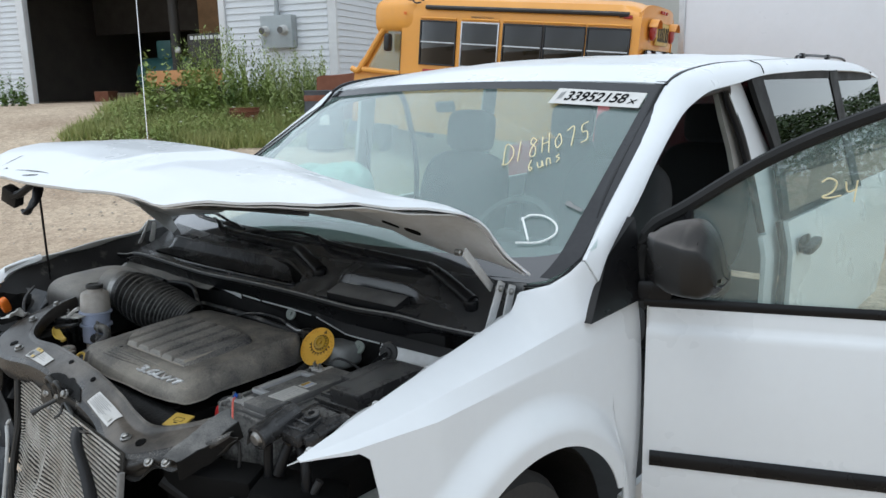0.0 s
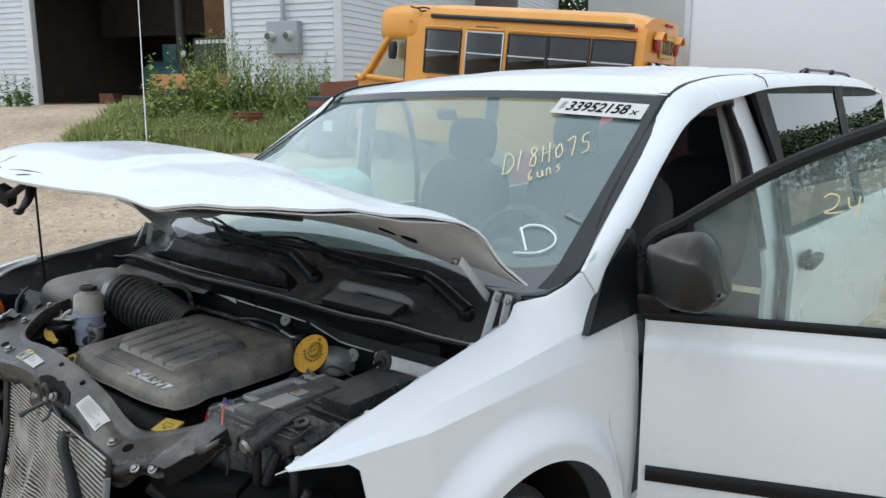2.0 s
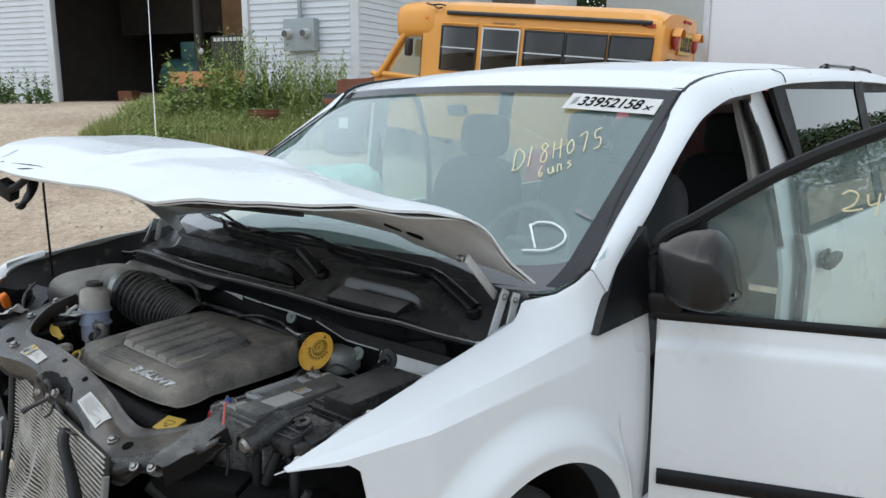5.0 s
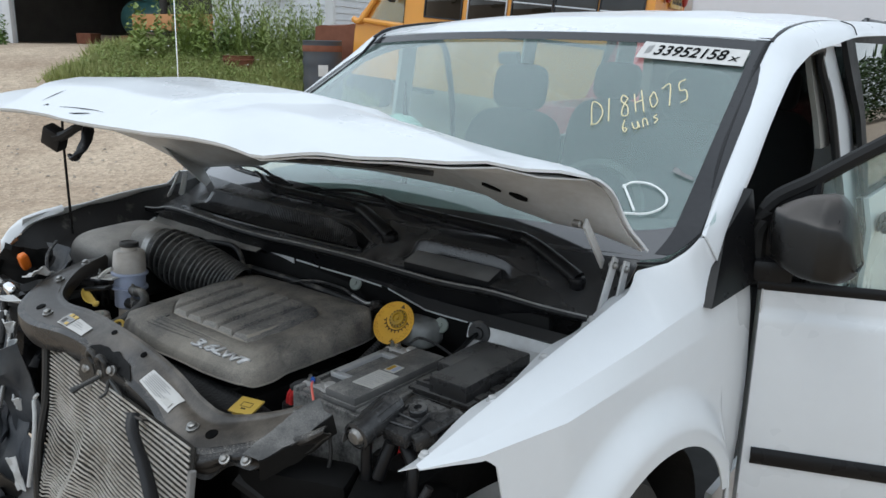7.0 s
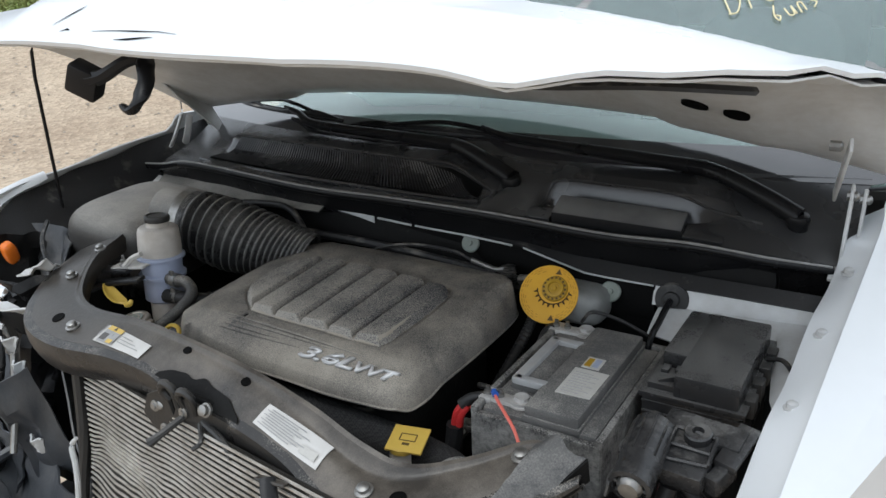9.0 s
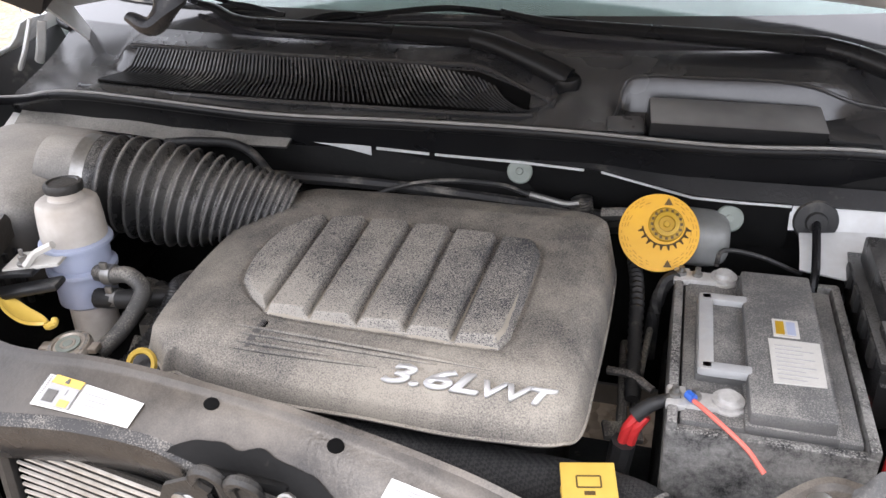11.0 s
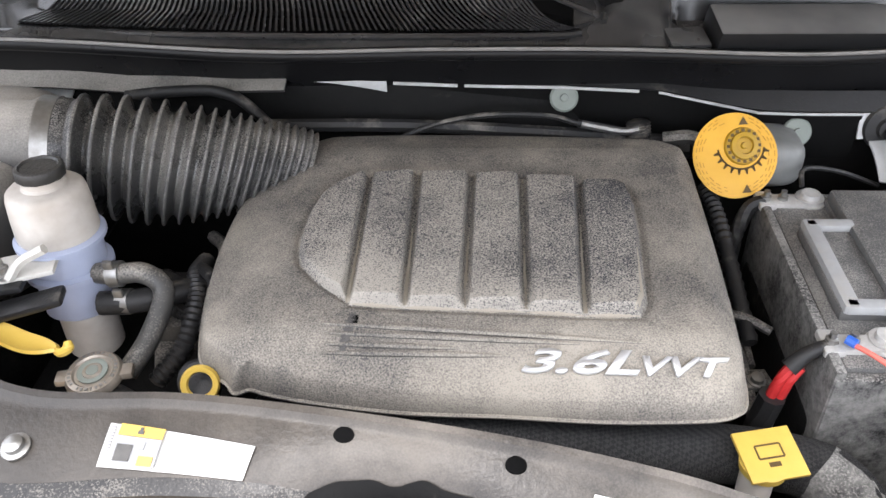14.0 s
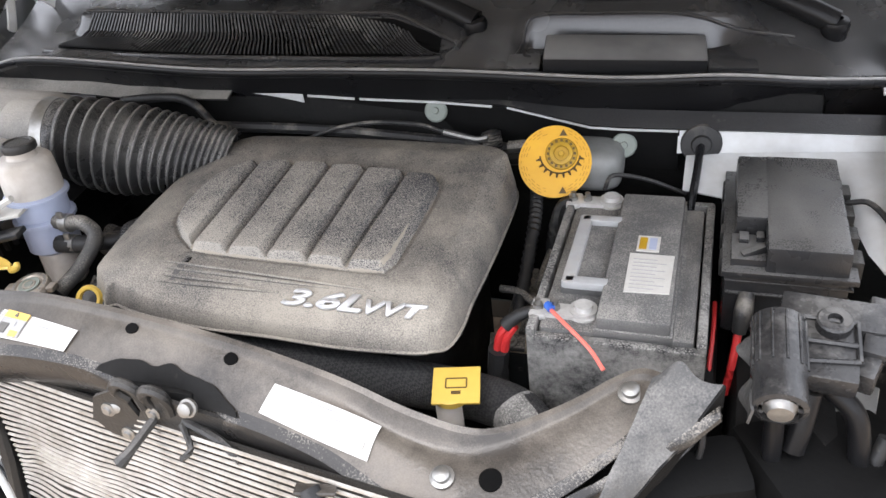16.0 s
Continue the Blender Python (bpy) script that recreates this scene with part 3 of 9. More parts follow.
part("roof", bm, M["white_paint"], van, "white painted roof", angle=60)

# pillars and roof rails
RAIL_U = [(0.961, 0.958, 1.195), (0.944, 1.053, 1.250), (0.903, 1.234, 1.358), (0.876, 1.403, 1.455), (0.850, 1.605, 1.573), (0.848, 1.720, 1.660), (0.852, 1.800, 1.692), (0.850, 1.940, 1.716), (0.845, 2.190, 1.738), (0.840, 2.530, 1.750), (0.839, 2.900, 1.760), (0.838, 3.400, 1.768), (0.828, 4.300, 1.758), (0.805, 4.900, 1.702)]
RAIL_L = [(0.990, 0.988, 1.130), (0.978, 1.102, 1.222), (0.967, 1.260, 1.309), (0.950, 1.440, 1.432), (0.935, 1.640, 1.553), (0.931, 1.760, 1.598), (0.926, 1.916, 1.635), (0.922, 2.060, 1.648), (0.921, 2.207, 1.660), (0.924, 2.500, 1.690), (0.922, 2.870, 1.703), (0.920, 3.400, 1.711), (0.910, 4.300, 1.703), (0.880, 4.900, 1.664)]
ru, rl = smooth_path(RAIL_U, 8), smooth_path(RAIL_L, 8)


def side_rail(u, v, sd):
    """Pillar and roof rail as one pressed band: a tuck at the glass, a rounded face, a tuck at the door opening."""
    f = u * (len(ru) - 1)
    i = min(int(f), len(ru) - 2)
    a, b = ru[i].lerp(ru[i + 1], f - i), rl[i].lerp(rl[i + 1], f - i)
    if v < 0.12:
        q = a + Vector((-0.010, 0.004, -0.022)) * (1 - v / 0.12)
    elif v > 0.86:
        q = b + Vector((-0.055, 0.004, 0.004)) * ((v - 0.86) / 0.14)
    else:
        k = (v - 0.12) / 0.74
        q = a.lerp(b, k) + Vector((0.75, -0.25, 0.6)) * (0.001 + 0.015 * sstep(u * 7)) * math.sin(math.pi * k) ** 0.8
    return Vector((sd * q.x, q.y, q.z))


for sd in (1, -1):
    bm = B()
    sheet(bm, lambda u, v: side_rail(u, v, sd), 120, 18, 0.004 * sd)
    part("a_pillar", bm, M["white_paint"], van, "white painted pillar and roof rail", angle=40)
    bm = B()
    tube(bm, [(sd * 0.86, 0.808, 1.137), (sd * 0.916, 0.846, 1.142), (sd * 0.940, 0.904, 1.166)] + [(sd * (q[0] - 0.012), q[1] - 0.002, q[2] - 0.002) for q in RAIL_U[:6]],
         [0.003, 0.004, 0.005, 0.006, 0.009, 0.010, 0.010, 0.010, 0.010] if sd > 0 else 0.006, 8, 6)
    part("windscreen_seal", bm, M["trim_black"], van)
    bm = B()
    tube(bm, [(sd * (q[0] - 0.004), q[1], q[2] + 0.001) for q in RAIL_U[5:]], [0.008, 0.008, 0.006, 0.005, 0.004, 0.004, 0.004, 0.004, 0.004], 6, 4)
    part("roof_ditch", bm, M["trim_black"], van, "black strip in the roof seam")
    bm = B()
    tube(bm, [(sd * (q[0] - 0.045), q[1] + 0.006, q[2] - 0.012) for q in RAIL_L[:9]] + [(sd * 0.868, 2.262, 1.60), (sd * 0.893, 2.325, 1.49), (sd * 0.912, 2.375, 1.38), (sd * 0.935, 2.42, 1.23), (sd * 0.97, 2.45, 1.04)], 0.016, 8, 5)
    part("door_opening_seal", bm, M["rubber"], van, "black rubber seal round the door opening")
bm = B()
tube(bm, [(0.838 + 0.02, 2.528, 1.752), (0.905, 2.513, 1.735), (0.927, 2.503, 1.700)], 0.0022, 5, 4)
part("panel_seam", bm, M["flat_black"], van)
bm = B()
tube(bm, [(0.963, 0.961, 1.193), (0.976, 0.976, 1.161), (0.990, 0.989, 1.131)], 0.0016, 5, 4)
part("panel_seam", bm, M["print_grey"], van)

# windscreen
def ws_low(x):
    """Lower edge of the glass, which rises round the corner beside the fender."""
    return lerp([0.0, 0.86, 0.90, 0.925, 0.945, 0.957, 0.968], [1.135, 1.136, 1.142, 1.152, 1.176, 1.203, 1.225])(abs(x))


bm = B()
sheet(bm, lambda u, v: (lambda x: (lambda z: Vector((x, ws_y(x, z), z)))(ws_low(x) + (ws_top(x) - ws_low(x)) * v))((u * 2 - 1) * ws_half(v)), 60, 24, 0.005)
screen = part("windscreen", bm, M["windscreen"], van, "tinted windscreen with lot sticker and chalk marks", angle=60)
screen.visible_shadow = False


def on_screen(x, z, lift=0.004):
    z = max(z, ws_low(x))
    return Vector((x, ws_y(x, z) - lift * 0.5, z + lift * 0.85))


def frit(f, mat_="frit_side"):
    b = B()
    sheet(b, f, 48, 5, 0.001)
    o = part("glass_border", b, M[mat_], screen)
    o.visible_shadow = False


frit(lambda u, v: on_screen((u * 2 - 1) * 0.945, 1.137 + 0.046 * v + 0.042 * v * abs(u * 2 - 1) ** 13, 0.006), "frit")
frit(lambda u, v: on_screen((u * 2 - 1) * 0.855, ws_top((u * 2 - 1) * 0.855) - 0.028 * v, 0.006))
for sd in (1, -1):
    fw_ = 0.060 if sd > 0 else 0.022
    frit(lambda u, v: on_screen(sd * (ws_half((1.145 + 0.525 * u - 1.135) / 0.53) - 0.002 - fw_ * v - 0.02 * v * max(0.0, 1 - u * 8) ** 2), 1.15 + 0.52 * u, 0.007))

# sun visor shades and mirror behind the glass
bm = B()
box(bm, (-0.07, 1.63, 1.59), (0.09, 0.03, 0.045), 0.012, rot(20, 0, 0))
part("rear_view_mirror", bm, M["interior_dark"], van)

# writing on the glass
CH = {
    "D": [[(0, 0), (0.1, 1), (0.6, 0.85), (0.75, 0.4), (0.35, 0.02), (-0.1, 0.05)]],
    "d": [[(0.12, 0.82), (0.24, 0.4), (0.355, -0.02)], [(0.10, 0.74), (0.315, 0.88), (0.72, 0.80), (1.03, 0.47), (1.03, 0.12), (0.66, -0.12), (0.04, -0.08)]],
    "1": [[(0.3, 1), (0.15, 0)]],
    "8": [[(0.6, 0.8), (0.3, 1), (0.15, 0.75), (0.5, 0.45), (0.45, 0.05), (0.1, 0.1), (0.2, 0.45), (0.6, 0.8)]],
    "H": [[(0.1, 0.9), (0.05, 0.1)], [(0.05, 0.5), (0.55, 0.55)], [(0.6, 1), (0.55, 0)]],
    "0": [[(0.4, 0.8), (0.1, 0.5), (0.2, 0.1), (0.55, 0.3), (0.5, 0.7), (0.4, 0.8)]],
    "7": [[(0.05, 0.85), (0.6, 0.95), (0.3, 0)]],
    "5": [[(0.7, 1), (0.25, 0.9), (0.2, 0.55), (0.55, 0.5), (0.5, 0.1), (0.05, 0.0)]],
    "2": [[(0, 0.8), (0.3, 1), (0.65, 0.85), (0.5, 0.4), (0.05, 0.1), (0.4, 0.1), (0.9, 0.25)]],
    "4": [[(0.1, 0.9), (0.2, 0.45), (0.6, 0.6)], [(0.6, 1.0), (0.5, 0.0)]],
    "u": [[(0, 0.6), (0.1, 0.1), (0.45, 0.1), (0.5, 0.6), (0.6, 0.05)]],
    "n": [[(0, 0.0), (0.05, 0.6), (0.35, 0.6), (0.4, 0.05)]],
    "s": [[(0.4, 0.7), (0.1, 0.55), (0.4, 0.3), (0.05, 0.05)]],
    "6": [[(0.35, 1.0), (0.05, 0.4), (0.2, 0.02), (0.4, 0.25), (0.1, 0.4)]],
}


def scrawl(text, place, w, mat, parent, lab, r=0.0021, pitch=0.95):
    b = B()
    for i, ch in enumerate(text):
        for stroke in CH.get(ch, []):
            tube(b, [place(px * w + i * w * pitch, py * w * 1.25) for px, py in stroke], r, 5, 5)
    o = part("chalk_writing", b, mat, parent, lab)
    o.visible_shadow = False


scrawl("D18H075", lambda a, b: on_screen(0.494 + 0.235 * a / 0.386 - 0.056 * b / 0.0725, 1.406 + 0.082 * a / 0.386 + 0.056 * b / 0.0725, 0.006), 0.058, M["chalk"], screen, "yellow chalk writing on glass")
scrawl("6uns", lambda a, b: on_screen(0.60 + 0.09 * a / 0.137 - 0.03 * b / 0.045, 1.392 + 0.036 * a / 0.137 + 0.028 * b / 0.045, 0.006), 0.036, M["chalk"], screen, "yellow chalk writing on glass")
scrawl("d", lambda a, b: on_screen(0.735 + 0.105 * a / 0.125 - 0.053 * b / 0.156, 1.222 + 0.012 * a / 0.125 + 0.063 * b / 0.156, 0.006), 0.125, M["chalk_white"], screen, "large white letter drawn on glass", 0.0034)
bm = B()
sheet(bm, lambda u, v: on_screen(0.800 + 0.062 * u + 0.004 * v * math.sin(u * 9), 1.312 - 0.016 * u + 0.010 * v * (1 - 0.5 * u), 0.006), 12, 2, 0.0008)
part("smear", bm, M["reservoir_grey"], screen, "pale dried smear on the glass").visible_shadow = False

# lot sticker, stuck on the windscreen
sticker = thing("lot_sticker", on_screen(0.62, 1.60), "white paper lot sticker with black numbers on windscreen", "sticker")
SA, SB = on_screen(0.459, 1.599, 0.008), on_screen(0.801, 1.579, 0.008)
sx = (SB - SA).normalized()
sn = (on_screen(0.62, 1.7, 0.007) - on_screen(0.62, 1.6, 0.007)).normalized()
sz = sx.cross(sn).normalized()
sn = sz.cross(sx)
SM = Matrix((sx, sn, sz)).transposed().to_4x4()
SM.translation = SA
SM = SM @ Matrix.Diagonal((0.945, 1, 1, 1))
bm = B()
prism(bm, [(0, 0), (0.365, 0), (0.360, 0.098), (-0.002, 0.104)], -0.0005, 0.0005, SM @ Matrix.Translation((0, 0, 0.003)))
part("paper", bm, M["paper"], sticker)
letters("lot_number", "33952158", 0.086, SM @ Matrix.Translation((0.050, 0.024, 0.005)) @ Matrix.Diagonal((0.72, 1, 1, 1)), M["flat_black"], sticker, 0.0003, 0.12, 0.0015)
letters("suffix", "x", 0.062, SM @ Matrix.Translation((0.309, 0.022, 0.005)), M["flat_black"], sticker, 0.0003, 0.12)
bm = B()
for k in range(5):
    box(bm, SM @ Vector((0.022 + 0.004 * k, 0.05 + 0.002 * k, 0.005)), (0.0018, 0.05, 0.0006), 0, SM.to_3x3().to_4x4())
part("barcode", bm, M["print_grey"], sticker)


# hood
def hood_z(x, y):
    zc = lerp([-0.13, -0.02, 0.08, 0.25, 0.40, 0.60, 0.72, 0.87], [1.488, 1.529, 1.544, 1.544, 1.510, 1.423, 1.352, 1.252])(y)
    a = abs(x) / 0.87
    z = zc - 0.086 * a ** 2.6 - 0.028 * (abs(x + 0.05) - 0.03)
    z += 0.013 * sstep((0.30 + 0.26 * max(0.0, y + 0.1) - abs(x)) / 0.035) * sstep((y + 0.12) / 0.12) - 0.008
    z += 0.005 * math.exp(-((x + 0.33) / 0.05) ** 2 - ((y - 0.1) / 0.2) ** 2)
    z -= 0.006 * math.exp(-((x - 0.56) / 0.05) ** 2 - ((y + 0.06) / 0.12) ** 2)
    z += 0.046 * sstep((x - 0.62) / 0.25) * (sstep((y - 0.30) / 0.22) * sstep((0.72 - y) / 0.17)) ** 1.2
    z += 0.014 * sstep((-x - 0.35) / 0.2) * sstep((0.2 - y) / 0.2)
    z += 0.006 * math.sin(9 * x + 4) * math.exp(-((y + 0.05) / 0.15) ** 2)
    return z


def hood_front(x):
    return lerp([0, 0.3, 0.563, 0.70, 0.79, 0.86, 0.895], [-0.125, -0.118, -0.08, 0.02, 0.12, 0.36, 0.50])(abs(x))


def hood_rear(x):
    return 0.865 - 0.075 * (x / 0.9) ** 2


def hood_at(u, v, lower=0.0, inset=0.0):
    x = (u * 2 - 1) * (0.895 - inset)
    y0, y1 = hood_front(x) + inset, hood_rear(x) - inset
    y = y0 + (y1 - y0) * v
    return Vector((x, y, hood_z(x, y) - lower))


bm = B()
sheet(bm, lambda u, v: hood_at(u, v), 72, 44, 0.006)
hood = part("hood", bm, M["white_paint"], van, "white hood propped open, scraped and buckled at its nose", angle=28)
bm = B()


def inner(u, v):
    q = hood_at(u, v, 0.012, 0.012)
    e = min(u, 1 - u) * 2.2
    f = min(v, 1 - v) * 3
    rib = (0.022 + 0.02 * max(0.0, min(1.0, (v - 0.5) / 0.2))) * min(1, e * 4) * min(1, f * 3) * (1 if min(e, f) < 0.75 else 0.2)
    return q - Vector((0, 0, rib))


sheet(bm, inner, 60, 36, 0.003)
inner_panel = part("inner_panel", bm, M["white_inner"], hood, "white pressed inner panel of the hood")
INNER_GRID = [inner(a / 120, b / 80) for a in range(121) for b in range(81)]


def under_hood(x, y):
    return min(INNER_GRID, key=lambda q: (q.x - x) ** 2 + (q.y - y) ** 2).z


# drain holes as black discs with no opening cut, on the side away from the outer skin
for hx, hy, hr in ((0.588, 0.578, 0.023), (0.656, 0.589, 0.022)):
    bm = B()
    lo_ = [(hx + hr * math.cos(k * math.pi / 12), hy + hr * math.sin(k * math.pi / 12)) for k in range(24)]
    tilt_ = (under_hood(hx, hy + 0.03) - under_hood(hx, hy - 0.03)) / 0.06
    lean_ = (under_hood(hx + 0.03, hy) - under_hood(hx - 0.03, hy)) / 0.06
    zc_ = under_hood(hx, hy) - 0.0065
    ring_ = [bm.verts.new((x, y, zc_ + tilt_ * (y - hy) + lean_ * (x - hx))) for x, y in lo_]
    back_ = [bm.verts.new(v.co + Vector((0, 0, 0.006))) for v in ring_]
    bm.faces.new(ring_[::-1])
    for k in range(24):
        bm.faces.new((ring_[k], ring_[(k + 1) % 24], back_[(k + 1) % 24], back_[k]))
    part("drain_hole", bm, M["flat_black"], inner_panel, "dark oval drain hole")
for hx, hy in ((0.612, 0.535), (0.656, 0.577)):
    bm = B()
    z0 = hood_z(hx, hy) - 0.037
    nrm = Vector((0.1, -0.5, -0.85)).normalized()
    lathe(bm, (hx, hy, z0), nrm, [(0.017, -0.004), (0.017, 0.001), (0.0, 0.001)], 18)
    part("drain_hole", bm, M["flat_black"], hood)
bm = B()
tube(bm, [(x, hood_front(x) + 0.06, hood_z(x, hood_front(x) + 0.06) - 0.034) for x in (0.45, 0.55, 0.66, 0.76)], 0.011, 6, 5, flat=0.5)
part("hood_seal", bm, M["rubber"], hood, "black rubber weather strip")


def gash(pts, widths):
    """A thin dark tear that follows the hood's skin."""
    b = B()
    prev = None
    for (x, y), w in zip(pts, widths):
        row = [b.verts.new((x, y - w, hood_z(x, y - w) + 0.0012)), b.verts.new((x, y + w, hood_z(x, y + w) + 0.0012))]
        if prev:
            b.faces.new((prev[0], row[0], row[1], prev[1]))
        prev = row
    bmesh.ops.solidify(b, geom=b.faces[:], thickness=0.0006)
    return part("scrape", b, M["flat_black"], hood, "dark scrape mark in the paint")


gash([(-0.160, -0.085), (-0.155, -0.075), (-0.150, -0.066), (-0.142, -0.052), (-0.134, -0.040)], [0.00055, 0.0022, 0.0033, 0.00385, 0.00055])
gash([(-0.125, -0.098), (-0.117, -0.092), (-0.108, -0.094)], [0.00055, 0.0022, 0.00055])
gash([(-0.060, -0.094), (-0.02, -0.088), (0.02, -0.084), (0.06, -0.081), (0.095, -0.083)], [0.00044, 0.00083, 0.00138, 0.00066, 0.00033])
gash([(0.0, -0.106), (0.02, -0.102), (0.04, -0.097), (0.06, -0.093)], [0.00055, 0.0022, 0.00193, 0.00055])
# hinges
for sd in (1, -1):
    bm = B()
    if sd < 0:
        for h0, h1 in (((-0.868, 0.718, 1.180), (-0.916, 0.672, 1.045)), ((-0.860, 0.737, 1.170), (-0.913, 0.732, 1.045))):
            tube(bm, [h0, Vector(h0).lerp(Vector(h1), 0.5) + Vector((0.004, 0, 0)), h1], [0.009, 0.010, 0.012], 8, 3, flat=0.5)
        box(bm, (-0.912, 0.70, 1.04), (0.03, 0.10, 0.008), 0.002)
        part("hood_hinge", bm, M["hinge_metal"], van, "pale steel hood hinge")
        continue
    box(bm, (sd * 0.822, 0.655, 1.205), (0.006, 0.20, 0.024), 0.002, rot(-40, 0, 10))
    box(bm, (sd * 0.838, 0.70, 1.09), (0.006, 0.03, 0.16), 0.002, rot(-28, 0, 0))
    box(bm, (sd * 0.858, 0.735, 1.09), (0.006, 0.03, 0.13), 0.002, rot(-20, 0, 0))
    box(bm, (sd * 0.85, 0.66, 1.035), (0.05, 0.10, 0.006), 0.002, rot(12, 0, 0))
    hinge = part("hood_hinge", bm, M["hinge_metal"], van, "steel hood hinge")
    for c in ((0.812, 0.585, 1.264), (0.838, 0.725, 1.145), (0.858, 0.745, 1.135)):
        bm = B()
        lathe(bm, (sd * c[0] - 0.008, c[1], c[2]), (1, 0, 0), [(0.009, 0), (0.009, 0.016), (0.005, 0.02)], 8)
        part("bolt", bm, M["steel"], hinge)
bm = B()
sheet(bm, lambda u, v: Vector((-0.82 + 0.03 * v, 0.60 + 0.18 * u + 0.05 * v, hood_z(-0.8, 0.60 + 0.18 * u) - 0.02 - (0.07 + 0.06 * u) * v)), 8, 6, 0.004)
part("hood_bracket", bm, M["white_inner"], hood, "pale pressed bracket at the hood's rear corner")
# prop rod, safety catch and foam block under the hood nose
bm = B()
tube(bm, [(-0.872, 0.310, 0.93), (-0.86, 0.303, 1.34), (-0.852, 0.310, hood_z(-0.852, 0.310) - 0.004)], 0.0042, 8, 2)
part("prop_rod", bm, M["trim_black"], van, "thin steel rod that props the hood")
catch = B()
tube(catch, [(0.03, -0.06, 1.478), (0.022, -0.078, 1.455), (0.034, -0.092, 1.432), (0.036, -0.108, 1.412), (0.026, -0.117, 1.396), (0.010, -0.118, 1.402)], [0.012, 0.013, 0.011, 0.013, 0.011, 0.006], 10, 6, flat=0.6)
tube(catch, [(0.03, -0.065, 1.47), (-0.01, -0.085, 1.455), (-0.05, -0.095, 1.435), (-0.075, -0.1, 1.43)], [0.011, 0.009, 0.010, 0.012], 8, 5)
box(catch, (0.10, -0.07, 1.468), (0.16, 0.025, 0.016), 0.004, rot(0, 0, 4))
part("hood_catch", catch, M["trim_black"], hood, "black safety catch hanging under the hood")
bm = B()
box(bm, (-0.086, -0.098, 1.428), (0.046, 0.030, 0.044), 0.005, rot(14, 28, 24))
part("foam_block", bm, M["trim_black"], hood, "black foam block under the hood nose")
# antenna
bm = B()
tube(bm, [(-0.965, 0.80, 1.06), (-0.985, 0.815, 1.5), (-1.02, 0.845, 2.15)], [0.004, 0.0022, 0.0014], 6, 3)
part("antenna", bm, M["chrome"], van)

# ---- open front door ----
HX, HY = 1.035, 1.195
E1, N1 = Vector((0.93, 0.367, 0)).normalized(), Vector((0.367, -0.93, 0)).normalized()


def door_pt(s, z, out=0.0):
    return Vector((HX, HY, z)) + E1 * s + N1 * out


def door_bulge(s, z):
    return 0.045 * math.sin(min(1, max(0, (z - 0.25) / 0.95)) * math.pi) ** 0.7 + 0.010 * sstep((0.972 - z) / 0.016)


bm = B()
sheet(bm, lambda u, v: door_pt(0.01 + 1.10 * u, 0.26 + 0.775 * v, door_bulge(u, 0.26 + 0.775 * v)), 20, 64, 0.006)
door = part("front_door", bm, M["white_paint"], van, "white front door standing wide open", angle=50)
bm = B()
sheet(bm, lambda u, v: door_pt(0.02 + 1.07 * u, 0.28 + 0.74 * v, -0.06 - 0.02 * math.sin(v * 3.1)), 8, 8, 0.005)
part("door_trim", bm, M["interior_grey"], door, "grey inner door trim")
for s0 in (0.01, 1.105):
    bm = B()
    sheet(bm, lambda u, v: door_pt(s0, 0.27 + 0.76 * v, -0.06 + 0.1 * u), 2, 6, 0.004)
    part("door_edge", bm, M["white_inner"], door)
bm = B()
sheet(bm, lambda u, v: door_pt(0.03 + 1.06 * u, 0.535 + 0.05 * v, door_bulge(u, 0.55) + 0.008 * math.sin(v * math.pi) + 0.004), 16, 4, 0.008)
part("side_moulding", bm, M["trim_black"], door, "black rubber side moulding")
bm = B()
sheet(bm, lambda u, v: door_pt(0.0 + 1.11 * u, 1.026 + 0.03 * v, 0.03 + 0.006 * math.sin(v * 3.14)), 12, 3, 0.012)
part("belt_trim", bm, M["trim_black"], door)
FR = [(0.0, 1.235), (0.115, 1.325), (0.35, 1.475), (0.64, 1.60), (0.95, 1.675), (1.09, 1.675), (1.12, 1.60), (1.10, 1.05)]
bm = B()
tube(bm, [door_pt(s, z, 0.01 - 0.055 * max(0, z - 1.05)) for s, z in [(-0.005, 1.04)] + FR], 0.020, 8, 6)
part("window_frame", bm, M["frame_black"], door, "black door window frame")
bm = B()
tube(bm, [door_pt(0.118, 1.04, 0.012), door_pt(0.118, 1.325, 0.0)], 0.012, 8, 1)
part("quarter_bar", bm, M["trim_black"], door)
bm = B()
prism(bm, [(0.0, 1.03), (0.115, 1.03), (0.115, 1.325), (0.0, 1.24)], -0.004, 0.004,
      Matrix((E1, Vector((0, 0, 1)), -N1)).transposed().to_4x4().copy())
bmesh.ops.translate(bm, verts=bm.verts, vec=(HX, HY, 0))
part("mirror_sail", bm, M["trim_black"], door, "black corner panel behind the mirror")
ztop = lerp([s for s, z in FR[:6]], [z for s, z in FR[:6]])
bm = B()
sheet(bm, lambda u, v: door_pt(0.12 + 0.975 * u, 1.04 + (ztop(0.12 + 0.975 * u) - 0.01 - 1.04) * v, 0.012 - 0.055 * v * (ztop(0.12 + 0.975 * u) - 1.05)), 20, 8, 0.004)
dglass = part("door_glass", bm, M["side_glass"], door, "clear greenish door glass")
dglass.visible_shadow = False
scrawl("24", lambda a, b: door_pt(0.458 + a * 0.75, 1.352 + b * 0.62 - a * 0.05, 0.006), 0.075, M["chalk"], door, "yellow chalk writing on glass", 0.0024)


